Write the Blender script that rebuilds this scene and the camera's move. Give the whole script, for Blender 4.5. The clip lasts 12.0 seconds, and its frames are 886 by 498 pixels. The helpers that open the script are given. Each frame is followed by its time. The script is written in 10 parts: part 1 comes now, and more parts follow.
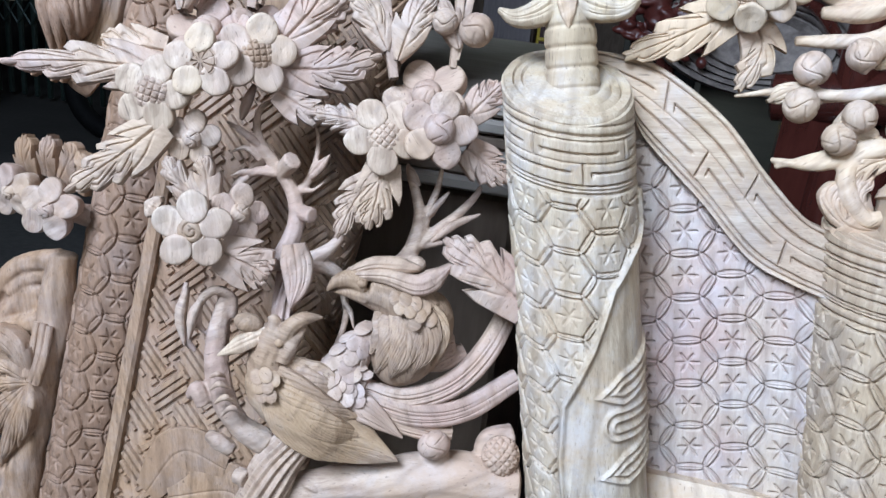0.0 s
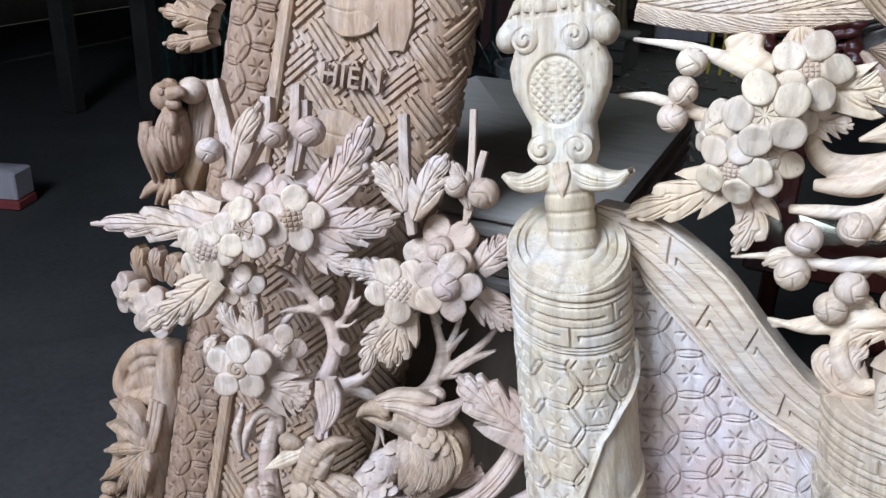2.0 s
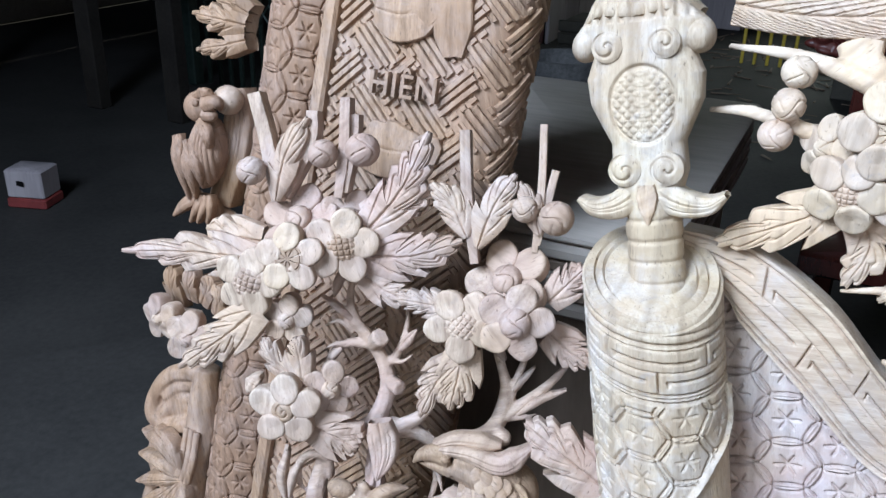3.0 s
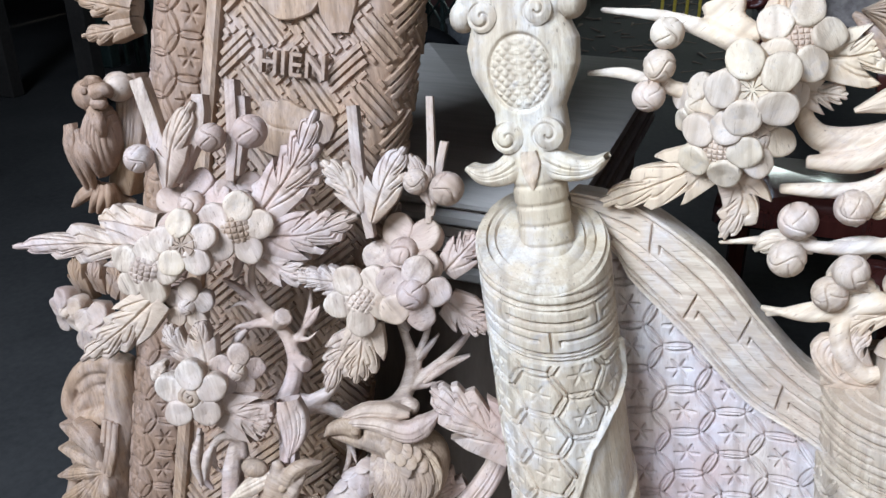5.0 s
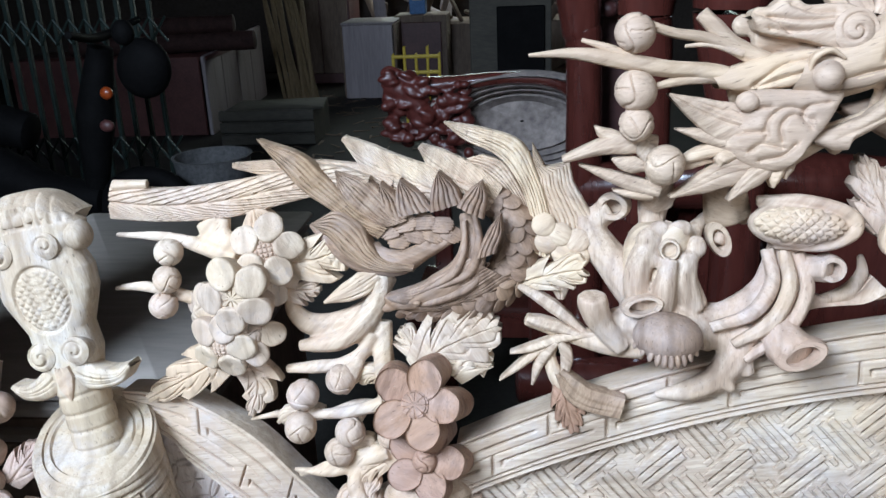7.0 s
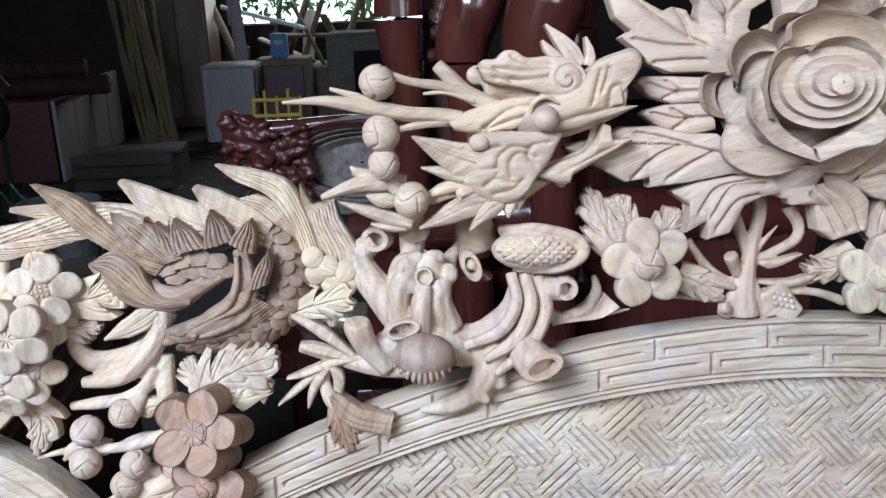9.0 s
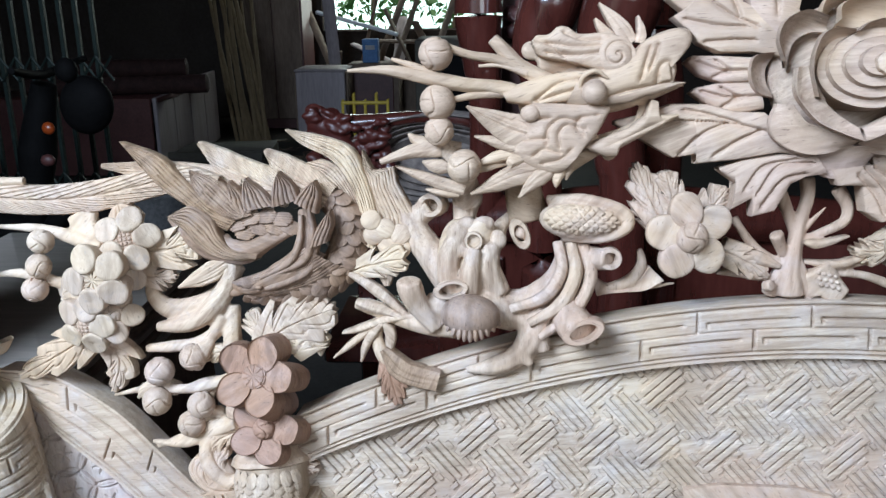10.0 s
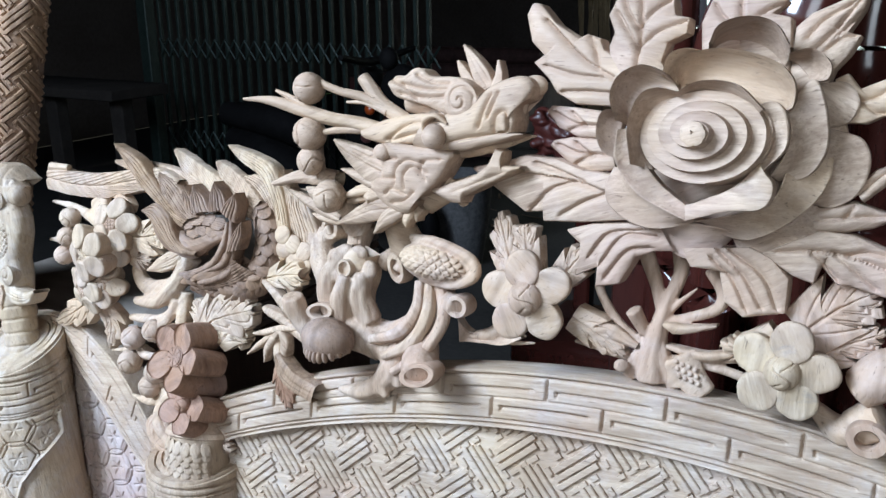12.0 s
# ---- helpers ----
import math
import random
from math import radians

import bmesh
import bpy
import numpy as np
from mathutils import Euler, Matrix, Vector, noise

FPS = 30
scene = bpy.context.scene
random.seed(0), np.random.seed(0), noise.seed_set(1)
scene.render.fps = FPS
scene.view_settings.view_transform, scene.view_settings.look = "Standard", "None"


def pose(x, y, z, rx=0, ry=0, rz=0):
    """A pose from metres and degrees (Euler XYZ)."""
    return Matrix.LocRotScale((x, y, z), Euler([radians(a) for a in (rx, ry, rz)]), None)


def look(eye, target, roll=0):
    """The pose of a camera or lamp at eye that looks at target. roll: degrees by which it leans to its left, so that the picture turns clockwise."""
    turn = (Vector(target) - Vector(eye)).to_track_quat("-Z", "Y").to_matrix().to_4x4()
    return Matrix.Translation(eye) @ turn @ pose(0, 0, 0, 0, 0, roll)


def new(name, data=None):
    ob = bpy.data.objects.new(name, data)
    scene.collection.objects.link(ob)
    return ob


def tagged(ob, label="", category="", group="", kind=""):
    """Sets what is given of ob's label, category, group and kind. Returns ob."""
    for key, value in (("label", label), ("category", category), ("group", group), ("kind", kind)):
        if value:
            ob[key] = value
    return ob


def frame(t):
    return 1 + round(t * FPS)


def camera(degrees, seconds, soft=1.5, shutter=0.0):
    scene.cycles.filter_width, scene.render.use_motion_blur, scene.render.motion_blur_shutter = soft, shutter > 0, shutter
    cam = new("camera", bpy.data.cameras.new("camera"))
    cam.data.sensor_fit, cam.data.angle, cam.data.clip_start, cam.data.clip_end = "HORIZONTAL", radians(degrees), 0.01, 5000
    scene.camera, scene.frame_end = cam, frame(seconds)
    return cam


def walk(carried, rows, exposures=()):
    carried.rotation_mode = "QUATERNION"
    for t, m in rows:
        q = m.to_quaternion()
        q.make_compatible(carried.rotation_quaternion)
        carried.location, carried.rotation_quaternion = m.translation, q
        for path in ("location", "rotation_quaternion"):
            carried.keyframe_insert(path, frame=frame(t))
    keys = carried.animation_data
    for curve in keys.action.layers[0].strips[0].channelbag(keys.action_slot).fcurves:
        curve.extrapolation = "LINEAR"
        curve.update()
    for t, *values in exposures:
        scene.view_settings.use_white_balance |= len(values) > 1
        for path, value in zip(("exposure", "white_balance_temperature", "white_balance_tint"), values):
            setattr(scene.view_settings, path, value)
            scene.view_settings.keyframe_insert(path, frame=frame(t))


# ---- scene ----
# Carved raw-wood bench and chair in a dim furniture workshop.
cam = camera(54.2, 12.0, soft=1.45)
METRES, EYE, TILT, LEAN, TURN = 1.6, 1.05, -20.0, -6.0, 13.0
ROWS = [
    (0.0, 0.0, 0.0, 0.0, 0.0, 0.0, -0.0),
    (0.5, 0.0065, -0.019, 0.0798, 1.81, -6.73, -0.39),
    (1.0, 0.0544, -0.0353, 0.0887, 5.04, -6.65, -0.49),
    (1.5, 0.092, -0.0382, 0.1001, 9.53, -4.21, -0.29),
    (2.0, 0.1004, -0.0353, 0.1034, 12.54, -2.67, -0.35),
    (2.5, 0.0851, -0.015, 0.1144, 14.08, -2.64, -0.19),
    (4.5, 0.0499, 0.0433, 0.1233, 11.6, -6.02, 1.6),
    (5.0, 0.0921, 0.008, 0.1243, 9.91, -5.57, 3.19),
    (5.5, 0.1422, -0.0261, 0.1295, 7.58, -4.13, 4.95),
    (6.0, 0.1787, -0.0346, 0.139, 4.2, -2.8, 6.78),
    (6.5, 0.2125, -0.0433, 0.1507, 0.26, -1.61, 8.54),
    (7.0, 0.2412, -0.0475, 0.1588, -3.91, -0.59, 10.3),
    (7.5, 0.2565, -0.0505, 0.1632, -7.36, -0.1, 11.62),
    (9.5, 0.2972, -0.1027, 0.136, -12.27, 0.84, 12.14),
    (10.0, 0.3017, -0.1184, 0.1135, -6.48, 2.25, 9.63),
    (10.5, 0.349, -0.1797, 0.0916, 1.25, 3.38, 6.56),
    (11.0, 0.4118, -0.193, 0.0938, 6.84, 4.13, 3.89),
    (11.5, 0.5294, -0.1442, 0.0992, 13.55, 4.41, 1.37),
    (12.0, 0.5945, -0.1, 0.1127, 18.25, 3.63, 0.26),
]
walk(cam, [(t, pose(0, 0, EYE, TILT, LEAN, TURN) @ pose(METRES * x, METRES * y, METRES * z, 90 + pitch, roll, yaw)) for t, x, y, z, yaw, pitch, roll in ROWS],
     [(0.0, 0.0), (2.0, 0.03), (4.5, 0.08), (6.0, 0.06), (7.0, 0.06), (9.5, -0.04), (12.0, 0.02)])

# ---- light: the open shop front behind the camera, daylight from the yard at the back, an added fill lamp ----
world = bpy.data.worlds.new("sky")
scene.world = world
world.use_nodes = True
wn = world.node_tree.nodes
sky = wn.new("ShaderNodeTexSky")
sky.sky_type, sky.sun_disc, sky.sun_elevation, sky.sun_rotation = "NISHITA", False, radians(48), radians(215)
world.node_tree.links.new(sky.outputs[0], wn["Background"].inputs[0])
wn["Background"].inputs[1].default_value = 0.08


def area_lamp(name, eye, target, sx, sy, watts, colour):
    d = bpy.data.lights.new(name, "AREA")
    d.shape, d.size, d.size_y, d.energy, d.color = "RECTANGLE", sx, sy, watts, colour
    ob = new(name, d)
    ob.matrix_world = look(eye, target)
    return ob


# daylight entering the open shop front, seen from the bench high on its left
area_lamp("shopfront_daylight", (-1.0, -1.25, 2.8), (0.3, 0.75, 1.0), 1.4, 1.1, 268, (0.605, 0.78, 1.03))
# added fill lamp, lifts the shaded right side of the bench
area_lamp("right_fill_lamp", (1.9, -2.3, 2.1), (0.5, 0.75, 1.0), 1.6, 1.4, 44, (0.78, 0.88, 1.0))
area_lamp("yard_daylight", (-0.33, 9.35, 1.6), (-0.6, 4.0, 0.8), 2.0, 1.3, 28, (0.92, 1.0, 0.96))
sun = bpy.data.lights.new("sun", "SUN")
sun.energy, sun.angle, sun.color = 3.0, radians(0.6), (1.0, 0.95, 0.88)
new("sun", sun).matrix_world = look((-3, 12, 9), (0, 16, 0))


# ---- materials ----
def nodes(name):
    m = bpy.data.materials.new(name)
    m.use_nodes = True
    nt = m.node_tree
    return m, nt, nt.nodes["Principled BSDF"]


def add(nt, kind, **values):
    n = nt.nodes.new("ShaderNode" + kind)
    for k, v in values.items():
        n.inputs[k.replace("_", " ")].default_value = v
    return n


def ramp(nt, fac, stops):
    r = nt.nodes.new("ShaderNodeValToRGB")
    e = r.color_ramp.elements
    e[0].position, e[0].color = stops[0][0], (*stops[0][1], 1)
    e[1].position, e[1].color = stops[-1][0], (*stops[-1][1], 1)
    for p, c in stops[1:-1]:
        x = e.new(p)
        x.color = (*c, 1)
    nt.links.new(fac, r.inputs[0])
    return r.outputs[0]


def mix(nt, fac, a, b, mode="MIX"):
    n = nt.nodes.new("ShaderNodeMix")
    n.data_type, n.blend_type = "RGBA", mode
    for i, s in ((0, fac), (6, a), (7, b)):
        if isinstance(s, (int, float)):
            n.inputs[i].default_value = s
        elif isinstance(s, tuple):
            n.inputs[i].default_value = (*s, 1)
        else:
            nt.links.new(s, n.inputs[i])
    return n.outputs[2]


def raw_wood(name, pale, dark, tint, chalk=(0.55, 0.565, 0.62), grain=(1, 1, 0.10), amount=0.5, dust=0.35, rough=0.6, spin=1.3, smudge=0.0):
    """Unfinished carved timber: streaky grain turned differently in each piece, pores, heartwood blotches, sanding dust, fine relief."""
    m, nt, bsdf = nodes(name)
    co = nt.nodes.new("ShaderNodeTexCoord")
    info = nt.nodes.new("ShaderNodeObjectInfo")
    ang = nt.nodes.new("ShaderNodeMapRange")
    ang.inputs["To Min"].default_value, ang.inputs["To Max"].default_value = 0.12 - spin, 0.12 + spin
    nt.links.new(info.outputs["Random"], ang.inputs["Value"])
    vr = nt.nodes.new("ShaderNodeVectorRotate")
    vr.rotation_type = "Y_AXIS"
    nt.links.new(co.outputs["Object"], vr.inputs["Vector"])
    nt.links.new(ang.outputs[0], vr.inputs["Angle"])
    mp = nt.nodes.new("ShaderNodeMapping")
    mp.inputs["Scale"].default_value = grain
    nt.links.new(vr.outputs[0], mp.inputs[0])
    g = add(nt, "TexNoise", Scale=190.0, Detail=5.0, Roughness=0.62, Distortion=0.35)
    nt.links.new(mp.outputs[0], g.inputs["Vector"])
    broad = add(nt, "TexNoise", Scale=38.0, Detail=3.0, Distortion=1.4)
    nt.links.new(mp.outputs[0], broad.inputs["Vector"])
    pore = add(nt, "TexNoise", Scale=520.0, Detail=2.0)
    nt.links.new(mp.outputs[0], pore.inputs["Vector"])
    blot = add(nt, "TexNoise", Scale=6.5, Detail=3.0, Roughness=0.6)
    nt.links.new(co.outputs["Object"], blot.inputs["Vector"])
    powder = add(nt, "TexNoise", Scale=15.0, Detail=5.0, Roughness=0.75)
    nt.links.new(co.outputs["Object"], powder.inputs["Vector"])
    mid = tuple((x + y) / 2 for x, y in zip(pale, dark))
    base = ramp(nt, g.outputs[0], [(0.30, dark), (0.47, mid), (0.62, pale)])
    lines = ramp(nt, broad.outputs[0], [(0.36, tuple(0.7 * x for x in dark)), (0.45, pale), (0.56, mid), (0.64, pale)])
    c = mix(nt, 0.36, base, lines)
    fibre = add(nt, "TexNoise", Scale=430.0, Detail=3.0, Roughness=0.7)
    thin = nt.nodes.new("ShaderNodeMapping")
    thin.inputs["Scale"].default_value = tuple(k if k == 1 else 0.55 * k for k in grain)
    nt.links.new(vr.outputs[0], thin.inputs[0])
    nt.links.new(thin.outputs[0], fibre.inputs["Vector"])
    c = mix(nt, ramp(nt, fibre.outputs[0], [(0.36, (0.42,) * 3), (0.52, (0.0,) * 3)]), c, tuple(0.75 * k for k in dark))
    f = ramp(nt, blot.outputs[0], [(0.44, (0, 0, 0)), (0.60, (amount,) * 3)])
    c = mix(nt, f, c, tint)
    sap = add(nt, "TexNoise", Scale=4.2, Detail=2.0, Roughness=0.5, Distortion=0.8)
    nt.links.new(vr.outputs[0], sap.inputs["Vector"])
    c = mix(nt, ramp(nt, sap.outputs[0], [(0.47, (0.0,) * 3), (0.64, (0.5,) * 3)]), c, (1.05 * pale[0], pale[1], 0.86 * pale[2]))
    f2 = ramp(nt, powder.outputs[0], [(0.46, (0, 0, 0)), (0.70, (dust,) * 3)])
    c = mix(nt, f2, c, chalk)
    rings = add(nt, "TexWave", Scale=13.0, Distortion=5.0, Detail=3.0)
    rings.inputs["Detail Scale"].default_value = 1.4
    rings.bands_direction = "X"
    nt.links.new(mp.outputs[0], rings.inputs["Vector"])
    c = mix(nt, ramp(nt, rings.outputs[0], [(0.0, (0.34,) * 3), (0.10, (0.12,) * 3), (0.30, (0.0,) * 3)]), c, tuple(0.6 * k for k in dark))
    c = mix(nt, ramp(nt, pore.outputs[0], [(0.24, (0.75,) * 3), (0.36, (0.0,) * 3)]), c, tuple(0.4 * k for k in dark))
    if smudge:
        soot = add(nt, "TexNoise", Scale=42.0, Detail=6.0, Roughness=0.75, Distortion=0.6)
        nt.links.new(co.outputs["Object"], soot.inputs["Vector"])
        c = mix(nt, ramp(nt, soot.outputs[0], [(0.57, (0.0,) * 3), (0.70, (smudge,) * 3)]), c, (0.20, 0.205, 0.23))
    piece = nt.nodes.new("ShaderNodeMath")
    piece.operation = "FRACT"
    seven = nt.nodes.new("ShaderNodeMath")
    seven.operation = "MULTIPLY"
    seven.inputs[1].default_value = 7.31
    nt.links.new(info.outputs["Random"], seven.inputs[0])
    nt.links.new(seven.outputs[0], piece.inputs[0])
    c = mix(nt, ramp(nt, piece.outputs[0], [(0.0, (0.0,) * 3), (1.0, (0.30,) * 3)]), c, dark)
    nt.links.new(c, bsdf.inputs["Base Color"])
    bsdf.inputs["Roughness"].default_value = rough
    bsdf.inputs["Specular IOR Level"].default_value = 0.3
    chips = add(nt, "TexNoise", Scale=75.0, Detail=2.0)
    nt.links.new(co.outputs["Object"], chips.inputs["Vector"])
    b1 = nt.nodes.new("ShaderNodeBump")
    b1.inputs["Strength"].default_value, b1.inputs["Distance"].default_value = 0.75, 0.0014
    nt.links.new(g.outputs[0], b1.inputs["Height"])
    b2 = nt.nodes.new("ShaderNodeBump")
    b2.inputs["Strength"].default_value, b2.inputs["Distance"].default_value = 0.42, 0.0030
    nt.links.new(chips.outputs[0], b2.inputs["Height"])
    nt.links.new(b1.outputs[0], b2.inputs["Normal"])
    nt.links.new(b2.outputs[0], bsdf.inputs["Normal"])
    return m


def surface(name, a, b, scale=4.0, rough=0.7, rough_to=None, bump=0.3, dist=0.004, metal=0.0, fine=60.0, coat=0.0, stretch=(1, 1, 1)):
    m, nt, bsdf = nodes(name)
    co = nt.nodes.new("ShaderNodeTexCoord")
    mp = nt.nodes.new("ShaderNodeMapping")
    mp.inputs["Scale"].default_value = stretch
    nt.links.new(co.outputs["Object"], mp.inputs[0])
    n1 = add(nt, "TexNoise", Scale=scale, Detail=5.0, Roughness=0.6)
    n2 = add(nt, "TexNoise", Scale=fine, Detail=4.0, Roughness=0.6)
    for n in (n1, n2):
        nt.links.new(mp.outputs[0], n.inputs["Vector"])
    c = ramp(nt, n1.outputs[0], [(0.3, a), (0.7, b)])
    c = mix(nt, 0.35, c, ramp(nt, n2.outputs[0], [(0.3, tuple(0.6 * x for x in a)), (0.7, b)]))
    nt.links.new(c, bsdf.inputs["Base Color"])
    if rough_to is None:
        bsdf.inputs["Roughness"].default_value = rough
    else:
        nt.links.new(ramp(nt, n2.outputs[0], [(0.3, (rough,) * 3), (0.7, (rough_to,) * 3)]), bsdf.inputs["Roughness"])
    bsdf.inputs["Metallic"].default_value = metal
    bsdf.inputs["Coat Weight"].default_value = coat
    bsdf.inputs["Coat Roughness"].default_value = 0.12
    bp = nt.nodes.new("ShaderNodeBump")
    bp.inputs["Strength"].default_value, bp.inputs["Distance"].default_value = bump, dist
    nt.links.new(n2.outputs[0], bp.inputs["Height"])
    nt.links.new(bp.outputs[0], bsdf.inputs["Normal"])
    return m


WOOD = raw_wood("pale_raw_wood", (0.54, 0.415, 0.305), (0.30, 0.195, 0.13), (0.44, 0.285, 0.205), amount=0.7, dust=0.25)
POSTW = raw_wood("pale_upright_wood", (0.50, 0.405, 0.30), (0.29, 0.205, 0.135), (0.41, 0.29, 0.195), amount=0.6, spin=0.0, smudge=0.35)
ARCHW = raw_wood("pale_level_wood", (0.54, 0.43, 0.325), (0.30, 0.205, 0.14), (0.43, 0.295, 0.215), amount=0.65, dust=0.3, spin=0.0, grain=(0.10, 1, 1))
WING = raw_wood("mauve_heartwood", (0.55, 0.45, 0.37), (0.33, 0.24, 0.195), (0.43, 0.285, 0.262), amount=0.75, dust=0.4, spin=0.0, smudge=0.3)
ARM = raw_wood("pinkish_raw_wood", (0.46, 0.335, 0.252), (0.245, 0.156, 0.112), (0.385, 0.25, 0.205), amount=0.75, dust=0.22)
PALE = raw_wood("sanded_pale_wood", (0.57, 0.445, 0.32), (0.34, 0.225, 0.15), (0.47, 0.31, 0.215), amount=0.65, dust=0.25, smudge=0.3)
SAWN = raw_wood("sanded_petal_wood", (0.535, 0.425, 0.31), (0.31, 0.215, 0.14), (0.47, 0.335, 0.25), amount=0.65, dust=0.2, spin=0.35, smudge=0.5)
CREAM = raw_wood("cream_petal_wood", (0.52, 0.395, 0.295), (0.30, 0.20, 0.14), (0.46, 0.315, 0.25), amount=0.65, dust=0.15, spin=0.35, smudge=0.25)
BOARD = raw_wood("tan_level_board", (0.49, 0.375, 0.265), (0.28, 0.19, 0.125), (0.41, 0.285, 0.20), amount=0.55, dust=0.2, spin=0.0)
ROSEW = raw_wood("yellowish_rose_wood", (0.555, 0.415, 0.30), (0.29, 0.19, 0.13), (0.46, 0.315, 0.255), amount=0.75, dust=0.12, spin=0.5, grain=(0.10, 1, 1))
DRAGW = raw_wood("yellowish_dragon_wood", (0.55, 0.405, 0.285), (0.26, 0.168, 0.11), (0.47, 0.33, 0.24), amount=0.6, dust=0.08, spin=0.4, grain=(0.10, 1, 1))
TAN = raw_wood("tan_raw_wood", (0.39, 0.265, 0.172), (0.18, 0.105, 0.063), (0.34, 0.215, 0.15), amount=0.4, dust=0.15)
BROWN = raw_wood("brown_carved_wood", (0.31, 0.198, 0.13), (0.12, 0.066, 0.041), (0.35, 0.24, 0.175), amount=0.6, dust=0.18)
ROSY = raw_wood("reddish_heartwood", (0.37, 0.215, 0.14), (0.185, 0.098, 0.06), (0.35, 0.21, 0.16), amount=0.5, dust=0.12)
CHAIR = raw_wood("reddish_raw_wood", (0.315, 0.188, 0.122), (0.155, 0.086, 0.053), (0.275, 0.168, 0.12), amount=0.5, dust=0.10, spin=0.1)
CHAIR2 = raw_wood("light_reddish_wood", (0.38, 0.238, 0.15), (0.185, 0.105, 0.062), (0.32, 0.192, 0.13), amount=0.5, dust=0.15, spin=0.1)


# ---- shaping helpers: carving frames (along, up, towards the viewer) and solids built in them ----
def frame_of(o, x, lean):
    x = np.array(x, float) / np.linalg.norm(x)
    n = np.array(lean, float) / np.linalg.norm(lean)
    return np.array(o, float), x, np.cross(n, x), n


S = frame_of((0, 0.74, 0.90), (1, 0, 0), (0, -math.cos(radians(9)), math.sin(radians(9))))
B = frame_of((-0.25, 0.633, 0.85), (1, 0.308, 0), (0.308, -1, 0.332))
C = frame_of((-0.42, 0.800, 1.0), (1, 0.023, 0), (0.023, -1, 0.198))


class Shape:
    def __init__(self):
        self.v, self.f, self.n = [], [], 0

    def grid(self, p, wu=False, wv=False, flip=False):
        nu, nv = p.shape[:2]
        i = np.arange(nu * nv).reshape(nu, nv) + self.n
        a = np.concatenate([i, i[:1]]) if wu else i
        a = np.concatenate([a, a[:, :1]], 1) if wv else a
        q = np.stack([a[:-1, :-1], a[1:, :-1], a[1:, 1:], a[:-1, 1:]], -1).reshape(-1, 4)
        self.f.append(q[:, ::-1] if flip else q)
        self.v.append(p.reshape(-1, 3))
        self.n += nu * nv
        return self

    def mesh(self, name, fr, angle=38):
        o, x, y, z = fr
        p = np.concatenate(self.v) @ np.array([x, y, z]) + o
        q = np.concatenate(self.f)
        me = bpy.data.meshes.new(name)
        me.vertices.add(len(p))
        me.vertices.foreach_set("co", p.astype(np.float32).ravel())
        me.loops.add(q.size)
        me.loops.foreach_set("vertex_index", q.astype(np.int32).ravel())
        me.polygons.add(len(q))
        me.polygons.foreach_set("loop_start", np.arange(0, q.size, 4, dtype=np.int32))
        me.polygons.foreach_set("use_smooth", np.ones(len(q), bool))
        me.update(calc_edges=True)
        me.validate()
        me.set_sharp_from_angle(angle=radians(angle))
        return me


WORLD = (np.zeros(3), np.array([1.0, 0, 0]), np.array([0, 1.0, 0]), np.array([0, 0, 1.0]))


def thing(name, label, category, at, group=""):
    ob = new(name)
    ob.empty_display_size = 0.05
    ob.location = at
    bpy.context.view_layer.update()
    return tagged(ob, label, category, group)


def part(name, me, mat, parent, label=""):
    ob = new(name, me)
    me.materials.append(mat)
    ob.parent = parent
    m = Matrix.Identity(4) if parent.parent else Matrix.Translation(parent.location)
    ob.matrix_parent_inverse = m.inverted()
    return tagged(ob, label)


def spline(pts, n):
    """A smooth line through the given points, as n places."""
    p = np.array(pts, float)
    if len(p) == 2:
        return p[0] + (p[1] - p[0]) * np.linspace(0, 1, n)[:, None]
    q = np.vstack([2 * p[0] - p[1], p, 2 * p[-1] - p[-2]])
    out = []
    for s in np.linspace(0, len(p) - 1 - 1e-9, n):
        i = int(s)
        t = s - i
        a, b, c, d = q[i:i + 4]
        out.append(0.5 * (2 * b + (c - a) * t + (2 * a - 5 * b + 4 * c - d) * t * t + (3 * b - a - 3 * c + d) * t ** 3))
    return np.array(out)


def along(values, n):
    return np.interp(np.linspace(0, 1, n), np.linspace(0, 1, len(values)), values)


def unit(a):
    return a / np.maximum(np.linalg.norm(a, axis=-1, keepdims=True), 1e-9)


